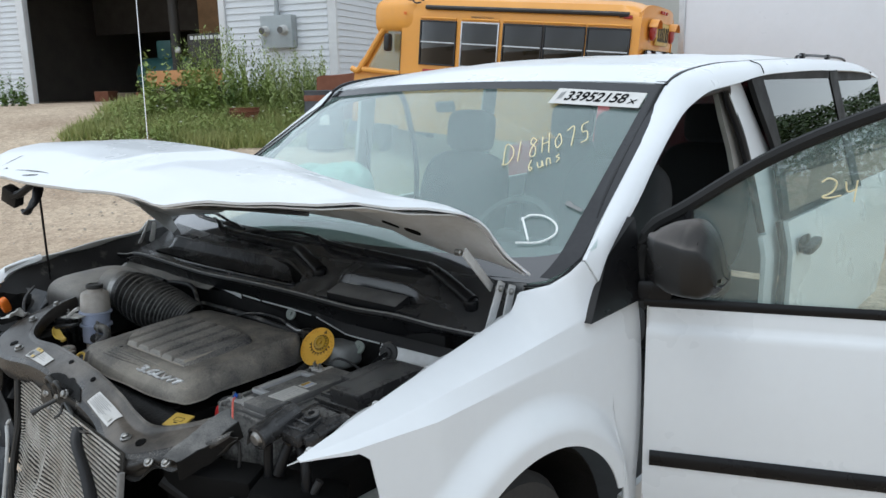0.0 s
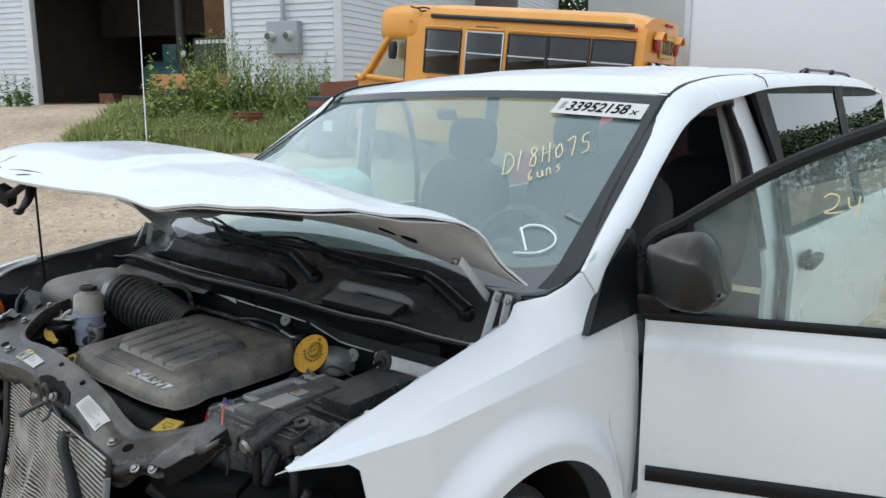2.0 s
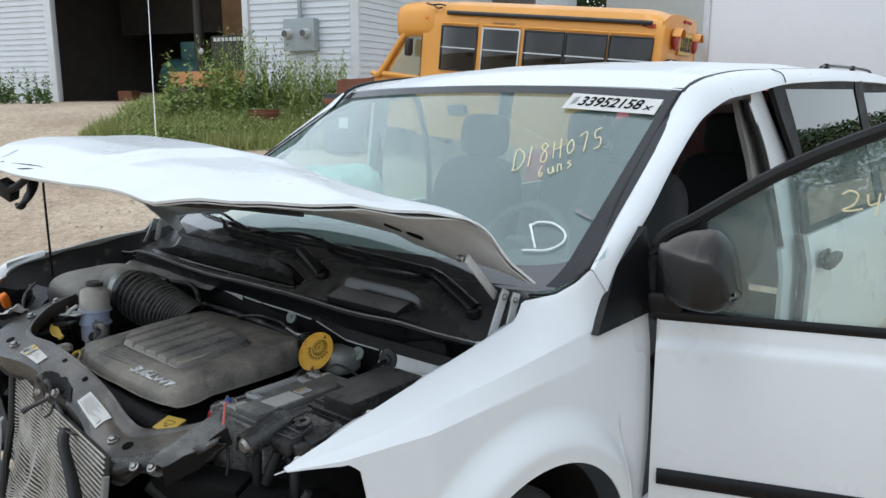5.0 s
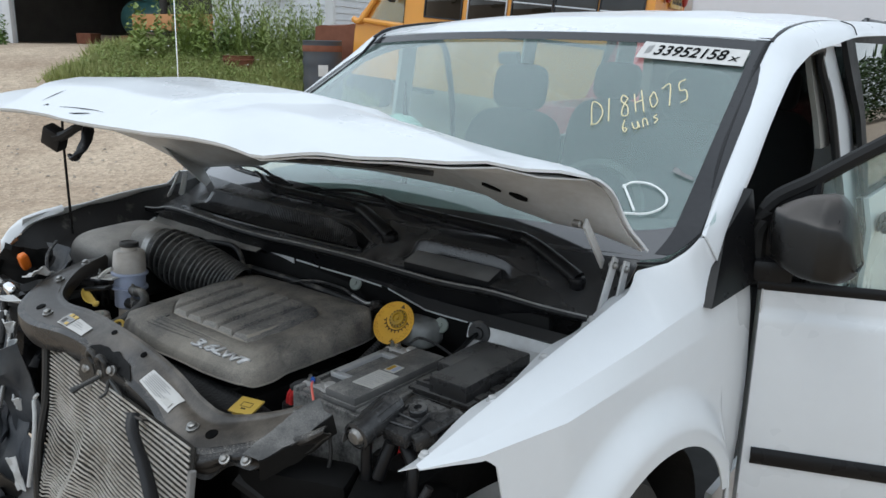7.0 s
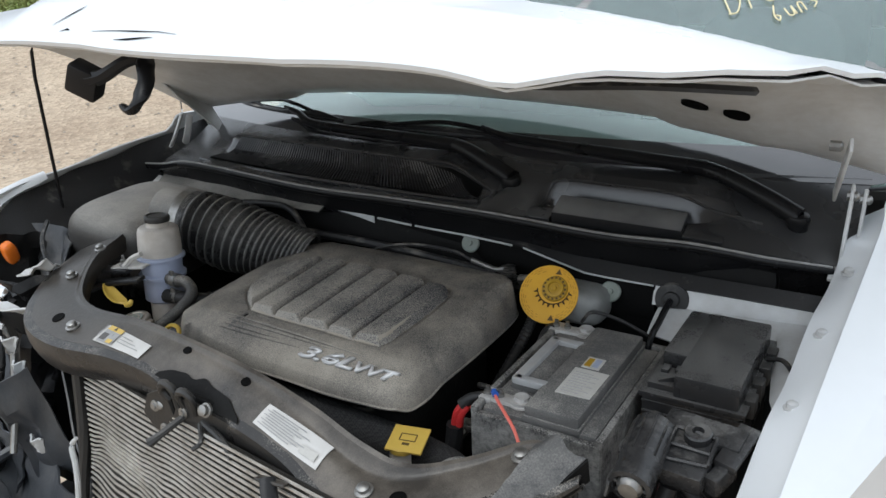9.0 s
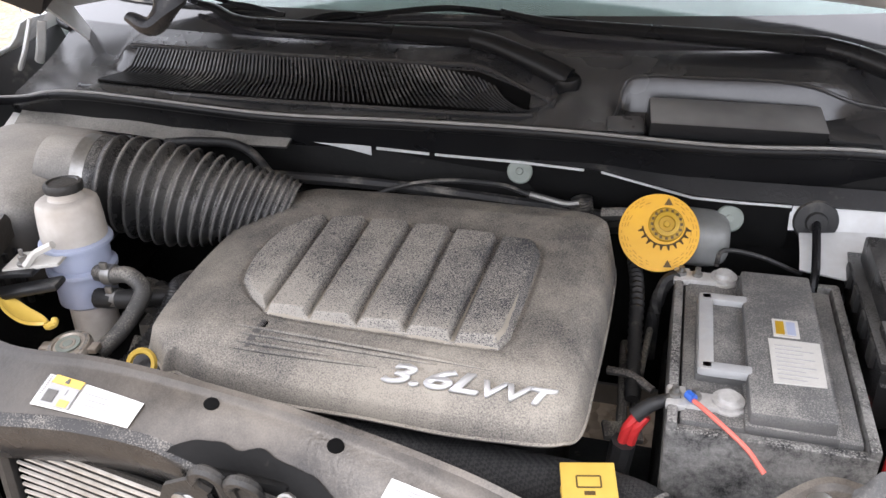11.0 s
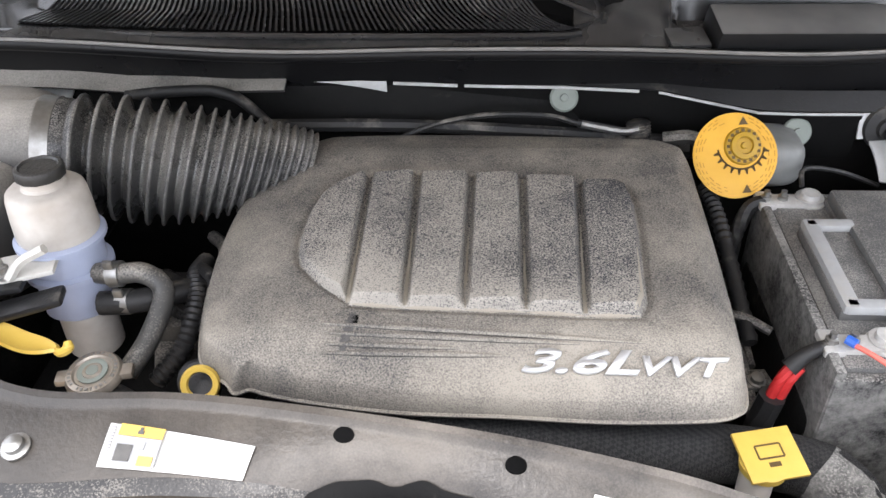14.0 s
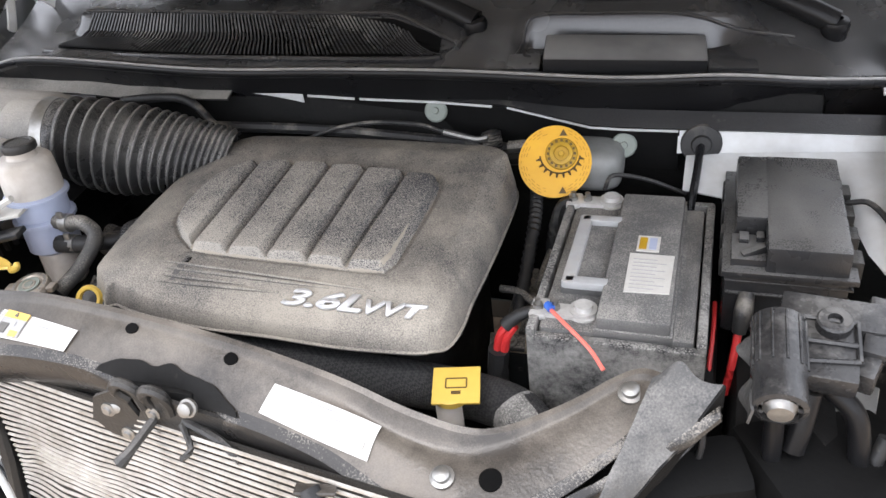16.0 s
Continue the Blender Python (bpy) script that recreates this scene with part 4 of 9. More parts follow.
def superellipsoid(bm, c, s, m=None, e1=0.45, e2=0.45, nu=28, nv=18):
    def pw(a, e):
        return math.copysign(abs(a) ** e, a)
    mm = Matrix.Translation(c) @ (m or Matrix())
    rings = []
    for j in range(1, nv):
        b = -math.pi / 2 + math.pi * j / nv
        rings.append([bm.verts.new(mm @ Vector((s[0] / 2 * pw(math.cos(b), e1) * pw(math.cos(a), e2), s[1] / 2 * pw(math.cos(b), e1) * pw(math.sin(a), e2), s[2] / 2 * pw(math.sin(b), e1)))) for a in [2 * math.pi * i / nu for i in range(nu)]])
    for a, b in zip(rings, rings[1:]):
        for i in range(nu):
            bm.faces.new((a[i], a[(i + 1) % nu], b[(i + 1) % nu], b[i]))
    bm.faces.new(rings[0][::-1])
    bm.faces.new(rings[-1])
    return bm


MT = lerp([1.070, 1.082, 1.11, 1.150, 1.20, 1.222, 1.245, 1.262, 1.277], [1.235, 1.256, 1.273, 1.291, 1.302, 1.300, 1.272, 1.225, 1.15])
MC = lerp([1.070, 1.082, 1.156, 1.238, 1.262, 1.277], [1.222, 1.250, 1.244, 1.232, 1.200, 1.14])
MU = lerp([1.070, 1.082, 1.159, 1.239, 1.265, 1.277], [1.150, 1.133, 1.101, 1.096, 1.104, 1.12])
MF = lerp([1.070, 1.090, 1.12, 1.20, 1.245, 1.277], [1.135, 1.085, 1.062, 1.052, 1.066, 1.105])


def housing(u, v):
    """Mirror housing: sloping top, a crease, a near upright face and the underside."""
    x = 1.070 + 0.207 * (0.5 - 0.5 * math.cos(math.pi * u))
    zt, zc, zb, yf = MT(x), MC(x), MU(x), MF(x)
    prof_ = smooth_path([(0, 1.205, zt - 0.022), (0, 1.165, zt - 0.002), (0, yf + 0.052, zt - 0.004), (0, yf + 0.012, zc + 0.006), (0, yf + 0.001, zc - 0.012), (0, yf, 0.5 * (zc + zb)), (0, yf + 0.012, zb + 0.012), (0, yf + 0.05, zb), (0, 1.205, zb + 0.012)], 6)
    f = v * (len(prof_) - 1)
    k = min(int(f), len(prof_) - 2)
    q = prof_[k].lerp(prof_[k + 1], f - k)
    return Vector((x, q.y, q.z))


bm = B()
sheet(bm, housing, 36, 48, 0.003)
mir = part("door_mirror", bm, M["mirror_black"], door, "black textured plastic mirror housing", angle=35)
bm = B()
tube(bm, [housing(0.70, v) + Vector((0, -0.0005, 0.0005)) for v in (0.06, 0.18, 0.3, 0.4, 0.5, 0.62, 0.74)], 0.0012, 5, 4)
part("housing_seam", bm, M["flat_black"], mir)
bm = B()
sheet(bm, lambda u, v: Vector((1.085 + 0.175 * u, 1.198, 1.12 + (MT(1.085 + 0.175 * u) - 0.02 - 1.12) * v)), 8, 4, 0.004)
part("mirror_glass", bm, M["chrome"], mir, "mirror glass")
bm = B()
box(bm, (1.07, 1.19, 1.08), (0.10, 0.07, 0.06), 0.015, rot(0, 0, 20))
part("mirror_arm", bm, M["trim_black"], mir)
# black triangle at the foot of the pillar
bm = B()
TRI = [Vector((1.022, 0.895, 1.035)), Vector((1.045, 1.185, 1.052)), Vector((0.998, 1.19, 1.285)), Vector((0.985, 1.05, 1.19))]
va = [bm.verts.new(q) for q in TRI]
vb = [bm.verts.new(q + Vector((-0.03, 0, 0))) for q in TRI]
bm.faces.new(va)
bm.faces.new(vb[::-1])
for k in range(4):
    bm.faces.new((va[k], vb[k], vb[(k + 1) % 4], va[(k + 1) % 4]))
part("pillar_panel", bm, M["trim_black"], van, "black triangular panel at the foot of the pillar")

# ---- body sides, sliding door, rear ----


def side_x(z):
    return lerp([0.2, 0.5, 0.95, 1.08, 1.35, 1.68], [0.97, 1.01, 1.015, 0.985, 0.94, 0.885])(z)


def panel(name, y0, y1, z0, z1, out, mat, lab="", side=1, nz=12, parent=None, lean=0.0, th=0.02, edges=None):
    """A strip of the body side; edges gives its fore and aft lines as functions of the height."""
    b = B()
    fore, aft = edges or (lambda z: y0 + lean * (z - z0), lambda z: y1 + lean * (z - z0))
    sheet(b, lambda u, v: (lambda z: Vector((side * (side_x(z) + out), fore(z) * (1 - u) + aft(z) * u, z)))(z0 + (z1 - z0) * v), 6, nz, th * side)
    return part(name, b, mat, parent or van, lab, angle=50)


B_FORE = lerp([1.02, 1.23, 1.38, 1.577, 1.64, 1.665, 1.68], [2.475, 2.437, 2.391, 2.272, 2.225, 2.19, 2.16])
B_AFT = lerp([1.02, 1.20, 1.377, 1.584, 1.65, 1.686, 1.71], [2.665, 2.675, 2.634, 2.446, 2.39, 2.36, 2.42])
S_FORE = lerp([1.02, 1.289, 1.396, 1.563, 1.72], [2.60, 2.585, 2.570, 2.445, 2.345])
G_FORE = lerp([1.02, 1.283, 1.403, 1.536, 1.72], [2.66, 2.652, 2.641, 2.583, 2.47])
panel("b_pillar", 0, 0, 1.02, 1.68, -0.012, M["white_paint"], "white painted door pillar", nz=24, edges=(B_FORE, B_AFT))
panel("b_pillar", 2.42, 2.60, 0.26, 1.03, -0.01, M["white_paint"], nz=8)
panel("pillar_trim", 0, 0, 1.28, 1.66, -0.060, M["trim_grey"], "grey inner pillar trim with the belt guide", nz=14, edges=(lerp([1.02, 1.395, 1.532, 1.654], [2.37, 2.315, 2.263, 2.236]), lerp([1.02, 1.363, 1.505, 1.642], [2.50, 2.458, 2.386, 2.31])))
slide = panel("sliding_door", 2.57, 3.96, 0.26, 1.075, 0.055, M["white_paint"], "white sliding side door", th=0.05)
panel("door_seal", 2.53, 2.575, 0.3, 1.08, 0.035, M["rubber"], parent=slide)
panel("glass_surround", 0, 0, 1.08, 1.690, 0.035, M["frame_black"], parent=slide, nz=18, edges=(S_FORE, lambda z: G_FORE(z) + 0.02))
panel("glass_surround", 3.84, 3.99, 1.08, 1.715, 0.035, M["frame_black"], parent=slide, lean=-0.45)
bm = B()
sheet(bm, lambda u, v: (lambda y: Vector((0.917, y, 1.652 + (lerp([2.3, 2.5, 2.87, 3.4, 3.8], [1.672, 1.690, 1.703, 1.711, 1.708])(y) + 0.004 - 1.652) * v)))(2.42 + 1.30 * u), 20, 3, 0.016)
part("glass_surround", bm, M["frame_black"], slide)
panel("glass_surround", 2.61, 3.99, 1.075, 1.10, 0.037, M["frame_black"], parent=slide, nz=2)
panel("sliding_door_glass", 0, 0, 1.085, 1.69, 0.030, M["privacy"], "dark tinted glass reflecting sky and trees", parent=slide, th=0.004, nz=18, edges=(G_FORE, lambda z: 3.90 - 0.45 * (z - 1.085)))
bm = B()
superellipsoid(bm, (1.108, 2.72, 0.955), (0.050, 0.20, 0.042), rot(8, 0, 0), 0.6, 0.6)
part("door_handle", bm, M["trim_black"], slide, "black pull handle")
bm = B()
superellipsoid(bm, (1.080, 2.70, 0.965), (0.012, 0.17, 0.075), None, 0.6, 0.6)
part("handle_cup", bm, M["trim_black"], slide)
panel("quarter_panel", 3.98, 4.9, 0.26, 1.08, 0.0, M["white_paint"], "white rear quarter panel")
panel("quarter_frame", 4.00, 4.06, 1.08, 1.72, 0.0, M["frame_black"], lean=-0.45)
panel("quarter_frame", 4.80, 4.92, 1.08, 1.66, -0.01, M["white_paint"], lean=-0.1)
panel("quarter_frame", 3.74, 4.62, 1.662, 1.706, 0.012, M["frame_black"], nz=2)
panel("quarter_glass", 4.04, 5.02, 1.08, 1.67, -0.004, M["privacy"], "dark tinted rear side glass", th=0.004, lean=-0.25)
panel("sill", 1.19, 2.42, 0.2, 0.38, -0.01, M["white_paint"])
panel("body_side", 1.19, 4.8, 0.22, 1.08, 0.0, M["white_paint"], "white side panel", side=-1)
for y0, y1 in ((1.95, 2.05), (3.0, 3.12), (4.2, 4.45)):
    panel("window_pillar", y0, y1, 1.08, 1.69, 0.0, M["white_inner"], side=-1)
panel("far_side_glass", 2.05, 4.2, 1.08, 1.66, -0.004, M["side_glass"], side=-1, th=0.004).visible_shadow = False
bm = B()
sheet(bm, lambda u, v: Vector(((u * 2 - 1) * 0.97, 4.8 - 0.12 * max(0, v - 0.5) * 2, 0.3 + 0.75 * v)), 8, 8, 0.02)
part("tailgate", bm, M["white_paint"], van)
bm = B()
sheet(bm, lambda u, v: Vector(((u * 2 - 1) * (0.96 - 0.08 * v), 4.72 - 0.10 * v, 1.05 + 0.62 * v)), 8, 4, 0.005)
part("rear_glass", bm, M["privacy"], van).visible_shadow = False
bm = B()
box(bm, (0, 2.7, 0.30), (1.9, 3.6, 0.06), 0.01)
part("cabin_floor", bm, M["interior_dark"], van)
# roof rack
for xx in (-0.68, 0.68):
    bm = B()
    tube(bm, [(xx, 3.80, 1.765), (xx, 3.86, 1.800), (xx, 4.40, 1.803), (xx, 4.84, 1.790), (xx, 4.90, 1.735)], 0.008, 8, 4)
    rack = part("roof_rail", bm, M["trim_black"], van, "thin black roof rack rail")
    for yy in (3.92, 4.45):
        bm = B()
        box(bm, (xx, yy, 1.800), (0.024, 0.05, 0.03), 0.006)
        part("rail_foot", bm, M["trim_black"], rack)

# ---- interior ----
bm = B()


def dash(u, v):
    x = (u * 2 - 1) * 0.9
    p = lerp([0, 0.3, 0.6, 0.8, 1.0], [0.86, 1.05, 1.25, 1.32, 1.30])
    q = lerp([0, 0.3, 0.6, 0.8, 1.0], [1.09, 1.13, 1.14, 1.08, 0.7])
    return Vector((x, p(v) + 0.12 * (x / 0.9) ** 2, q(v)))


sheet(bm, dash, 20, 12, 0.02)
part("dashboard", bm, M["interior_dark"], van, "dark grey dashboard")
bm = B()
lathe(bm, (0.40, 1.42, 1.10), (0, -0.85, 0.5), [(0.17, -0.012), (0.19, -0.01), (0.197, 0), (0.19, 0.01), (0.17, 0.012), (0.163, 0), (0.17, -0.012)], 32, caps=False)
wheel_ob = part("steering_wheel", bm, M["interior_dark"], van, "dark steering wheel behind the glass")
bm = B()
box(bm, (0.40, 1.43, 1.095), (0.33, 0.03, 0.06), 0.012, rot(30, 0, 0))
superellipsoid(bm, (0.40, 1.42, 1.10), (0.13, 0.06, 0.13), rot(30, 0, 0), 0.7, 0.7)
part("wheel_hub", bm, M["interior_dark"], wheel_ob)


def seat(x, y, lab):
    b = B()
    superellipsoid(b, (x, y, 0.68), (0.5, 0.52, 0.2), None, 0.5, 0.5)
    s = part("seat", b, M["seat_fabric"], van, lab)
    b = B()
    superellipsoid(b, (x, y + 0.30, 1.02), (0.5, 0.18, 0.68), rot(-16, 0, 0), 0.5, 0.5)
    part("backrest", b, M["seat_fabric"], s)
    b = B()
    superellipsoid(b, (x, y + 0.41, 1.45), (0.27, 0.11, 0.21), rot(-10, 0, 0), 0.5, 0.6)
    part("headrest", b, M["seat_fabric"], s)
    b = B()
    box(b, (x, y, 0.47), (0.4, 0.4, 0.26), 0.02)
    part("seat_base", b, M["interior_dark"], s)


for sx_, sy_ in ((0.42, 1.85), (-0.42, 1.85), (0.42, 2.85), (-0.42, 2.85)):
    seat(sx_, sy_, "dark cloth seat with headrest")
# deployed airbag lying on the passenger side of the dashboard
bm = B()
superellipsoid(bm, (-0.47, 1.30, 1.245), (0.44, 0.32, 0.24), rot(12, 0, 10), 0.8, 0.8, 72, 48)
for v in bm.verts:
    fold = noise.noise(v.co * 9) + 0.7 * abs(noise.noise(v.co * 17 + Vector((2, 1, 0))))
    v.co += Vector((0.2, -0.3, 1)) * 0.028 * fold + Vector((1, 0, 0)) * 0.018 * noise.noise(v.co * 7 + Vector((3, 0, 0)))
part("airbag", bm, M["airbag"], van, "pale green deployed airbag on the dashboard", angle=70)
bm = B()
tube(bm, [(-0.93, 2.0, 1.6), (-0.92, 2.02, 1.2), (-0.9, 1.98, 0.6)], 0.03, 8, 4, flat=0.4)
part("seat_belt", bm, M["interior_grey"], van)
bm = B()
sheet(bm, lambda u, v: Vector(((u * 2 - 1) * 0.84, 1.78 + 2.6 * v, roof_z((u * 2 - 1) * 0.84, 1.78 + 2.6 * v) - 0.035)), 10, 10, 0.004)
part("headliner", bm, M["interior_grey"], van)

# ---- engine bay ----


def lettering(name, text, m, w, h, mat, parent, depth=0.002, shear=0.0, bold=0.0, label=""):
    """Writing stretched to the width w and height h, from the lower left corner of m."""
    o = letters(name, text, 1.0, Matrix(), mat, parent, depth=0.0, shear=shear, bold=bold, label=label)
    vs = [v.co + root_of(parent).location for v in o.data.vertices]
    x0, x1 = min(v.x for v in vs), max(v.x for v in vs)
    y0, y1 = min(v.y for v in vs), max(v.y for v in vs)
    b = B()
    b.from_mesh(o.data)
    bmesh.ops.translate(b, verts=b.verts, vec=root_of(parent).location)
    ext = bmesh.ops.extrude_face_region(b, geom=b.faces[:])
    bmesh.ops.translate(b, verts=[v for v in ext["geom"] if isinstance(v, bmesh.types.BMVert)], vec=(0, 0, 1))
    bmesh.ops.transform(b, matrix=Matrix.Translation((-x0, -y0, 0)), verts=b.verts)
    bmesh.ops.transform(b, matrix=m @ Matrix.Diagonal((w / (x1 - x0), h / (y1 - y0), depth, 1)), verts=b.verts)
    bmesh.ops.recalc_face_normals(b, faces=b.faces)
    bmesh.ops.translate(b, verts=b.verts, vec=-root_of(parent).location)
    b.to_mesh(o.data)
    b.free()
    return o


# near-black boxes added to close off the bay, its shade put into their colour
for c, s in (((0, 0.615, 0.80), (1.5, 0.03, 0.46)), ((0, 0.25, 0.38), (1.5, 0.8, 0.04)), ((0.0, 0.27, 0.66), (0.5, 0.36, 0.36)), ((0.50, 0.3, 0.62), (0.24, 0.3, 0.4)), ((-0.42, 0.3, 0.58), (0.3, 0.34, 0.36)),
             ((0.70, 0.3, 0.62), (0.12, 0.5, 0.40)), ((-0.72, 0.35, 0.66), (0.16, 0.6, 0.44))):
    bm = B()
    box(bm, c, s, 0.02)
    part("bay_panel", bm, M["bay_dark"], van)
bm = B()
sheet(bm, lambda u, v: Vector((0.54 + 0.34 * u, 0.576 - 0.010 * v, 0.974 + 0.004 * u - (0.035 - 0.014 * u) * v)), 14, 4, 0.004)
strut = part("strut_tower", bm, M["white_inner"], van, "white painted inner wing panel")
wing_run = lerp([0.55, 0.63, 0.77, 0.80, 0.88], [0.07, 0.10, 0.05, 0.27, 0.30])
bm = B()
sheet(bm, lambda u, v: (lambda x: Vector((x, 0.567 - wing_run(x) * v, 0.938 + 0.016 * u - 0.028 * v + 0.006 * math.sin(v * 3))))(0.555 + 0.32 * u), 28, 8, 0.004)
part("wing_top", bm, M["white_inner"], strut)
bm = B()
lathe(bm, (0.576, 0.566, 0.956), (0.05, -0.97, 0.22), [(0.0, 0.012), (0.014, 0.012), (0.016, 0.006), (0.03, 0.005), (0.032, 0.0), (0.03, -0.006)], 24)
part("grommet", bm, M["rubber"], strut, "black rubber grommet")
bm = B()
tube(bm, [(0.576, 0.563, 0.956), (0.575, 0.545, 0.955), (0.573, 0.50, 0.938), (0.57, 0.462, 0.918), (0.565, 0.44, 0.85)], 0.0062, 8, 5)
part("wiring", bm, M["trim_black"], strut)
bm = B()
sheet(bm, lambda u, v: Vector((-0.60 - 0.26 * u, 0.60 - 0.1 * v, 1.03 - 0.03 * (1 - u) - 0.05 * v)), 8, 4, 0.004)
part("inner_wing", bm, M["white_inner"], van)

# engine cover
OUT = [(-0.278, 0.150), (-0.296, 0.22), (-0.306, 0.29), (-0.306, 0.37), (-0.294, 0.43), (-0.262, 0.485), (-0.215, 0.520), (-0.160, 0.538), (-0.05, 0.545), (0.046, 0.543), (0.15, 0.537), (0.235, 0.526), (0.276, 0.504), (0.294, 0.46),
       (0.298, 0.36), (0.297, 0.25), (0.294, 0.17), (0.291, 0.125), (0.281, 0.098), (0.257, 0.083), (0.2, 0.079), (0.08, 0.078), (-0.05, 0.082), (-0.14, 0.089), (-0.19, 0.099), (-0.212, 0.106), (-0.227, 0.101), (-0.238, 0.113), (-0.258, 0.128)]


def cover_z(x, y):
    z = 0.955 + 0.055 * (y - 0.2)
    z -= 0.030 * max(0, (0.15 - y) / 0.07) ** 1.6 if y < 0.15 else 0
    z -= 0.034 * max(0, (-x - 0.18) / 0.12) ** 1.8
    z -= 0.016 * max(0, (y - 0.46) / 0.085) ** 1.8
    z -= 0.75 * max(0, x - 0.266 - 0.02 * sstep((y - 0.42) / 0.1))
    return z


def closed_curve(pts, n):
    p = [Vector((*q, 0)) for q in pts]
    out = []
    for i in range(len(p)):
        a, b, c, d = p[i - 1], p[i], p[(i + 1) % len(p)], p[(i + 2) % len(p)]
        for k in range(n):
            t = k / n
            out.append(0.5 * ((2 * b) + (c - a) * t + (2 * a - 5 * b + 4 * c - d) * t * t + (3 * b - a - 3 * c + d) * t ** 3))
    return out


ring0 = closed_curve(OUT, 14)
cc = Vector((0.0, 0.29, 0))
PAD_L = lerp([0.178, 0.187, 0.204, 0.221, 0.240, 0.265, 0.291, 0.330, 0.364, 0.389, 0.404, 0.413], [-0.116, -0.128, -0.151, -0.167, -0.183, -0.190, -0.193, -0.191, -0.184, -0.167, -0.149, -0.131])
PAD_R = lerp([0.17, 0.188, 0.235, 0.293, 0.356, 0.385, 0.397], [0.190, 0.198, 0.200, 0.203, 0.204, 0.200, 0.188])
PAD_T = lerp([-0.13, -0.065, 0.005, 0.069, 0.14, 0.19], [0.413, 0.418, 0.415, 0.412, 0.403, 0.398])
PAD_B = lerp([-0.12, -0.065, 0.005, 0.066, 0.133, 0.19], [0.178, 0.174, 0.172, 0.171, 0.167, 0.168])
GROOVES = [lerp([0.19, 0.41], [-0.120, -0.126]), lerp([0.19, 0.41], [-0.058, -0.064]), lerp([0.19, 0.41], [0.006, 0.005]), lerp([0.19, 0.41], [0.071, 0.069]), lerp([0.19, 0.41], [0.133, 0.140])]


def cover_top(x, y):
    """Height of the cover's moulded top, with its six pads and the grooves between them."""
    z = cover_z(x, y)
    edge = min(x - PAD_L(y), PAD_R(y) - x, y - PAD_B(x), PAD_T(x) - y) if 0.16 < y < 0.43 else -1.0
    z -= 0.0032 * math.exp(-((edge + 0.002) / 0.004) ** 2)
    if edge > 0:
        gx = [g(y) for g in GROOVES]
        off = min(abs(x - g) for g in gx)
        lo_ = max([g for g in gx if g <= x] + [PAD_L(y)])
        hi_ = min([g for g in gx if g > x] + [PAD_R(y)])
        tilt = (x - lo_) / max(0.01, hi_ - lo_)
        pad = sstep(edge / 0.007) * sstep((off - 0.0014) / 0.0065)
        z += (0.0090 + 0.0040 * tilt) * pad + 0.0015 * math.sin(math.pi * tilt) * pad - 0.0015 * sstep(edge / 0.006) * (1 - sstep((off - 0.001) / 0.004))
    ledge = sstep((y - 0.485) / 0.006) * sstep((0.22 - abs(x - 0.02)) / 0.03)
    return z - 0.0022 * ledge


bm = B()
rings = []
skirt = lambda q: 0.896 + 0.0015 * math.sin(q.x * 31) - 0.008 * sstep((q.x - 0.27) / 0.02) * sstep((0.2 - q.y) / 0.05)
SHELL = [(1.020, None), (1.017, 0.30), (0.990, 0.93), (0.978, 0.985)] + [(0.965 * (1 - k / 112), 1.0) for k in range(111)]
for sc, share in SHELL:
    rg = []
    for q in ring0:
        w = cc + (q - cc) * sc
        zt = cover_top(w.x, w.y)
        z = skirt(q) if share is None else skirt(q) + (zt - skirt(q)) * share
        rg.append(bm.verts.new((w.x, w.y, z)))
    rings.append(rg)
nq = len(ring0)
for a, b in zip(rings, rings[1:]):
    for k in range(nq):
        bm.faces.new((a[k], a[(k + 1) % nq], b[(k + 1) % nq], b[k]))
bm.faces.new(rings[-1])
cover = part("engine_cover", bm, M["dusty_cover"], van, "dusty black plastic engine cover with six raised pads", angle=30)
cover.data.materials.append(M["dusty_pad"])
for face in cover.data.polygons:
    fx, fy = face.center.x, face.center.y + 1.6
    if 0.16 < fy < 0.43 and min(fx - PAD_L(fy), PAD_R(fy) - fx, fy - PAD_B(fx), PAD_T(fx) - fy) > 0.0:
        face.material_index = 1
bm = B()
rim_ = [cc + (q - cc) * 1.019 for q in ring0]
tube(bm, [(q.x, q.y, skirt(r0) + 0.001) for q, r0 in zip(rim_ + rim_[:1], ring0 + ring0[:1])], 0.0028, 6, 1, caps=False)
part("cover_rim", bm, M["dusty_cover"], cover)
for xa, ya, xb, yb in ((-0.140, 0.1465, 0.19, 0.1325), (-0.132, 0.1355, 0.125, 0.1300), (-0.132, 0.1240, 0.0, 0.1225), (-0.138, 0.1150, 0.055, 0.1165)):
    bm = B()
    tube(bm, [(xa + (xb - xa) * f, ya + (yb - ya) * f, cover_z(xa + (xb - xa) * f, ya + (yb - ya) * f) + 0.0008 * math.sin(math.pi * (0.12 + 0.8 * f))) for f in (0, 0.25, 0.5, 0.75, 1)], [0.0016, 0.0034, 0.0034, 0.003, 0.0012], 8, 4)
    part("ridge", bm, M["dusty_cover"], cover)


def film_on_cover(name, mat_, fn, nu, nv, lift=0.0006):
    """A thin ragged film that lies on the cover's top."""
    def at(u, v):
        x, y = fn(u, v)
        return Vector((x, y, cover_top(x, y) + lift))
    part(name, sheet(B(), at, nu, nv, 0.0004), mat_, cover, fix=True)


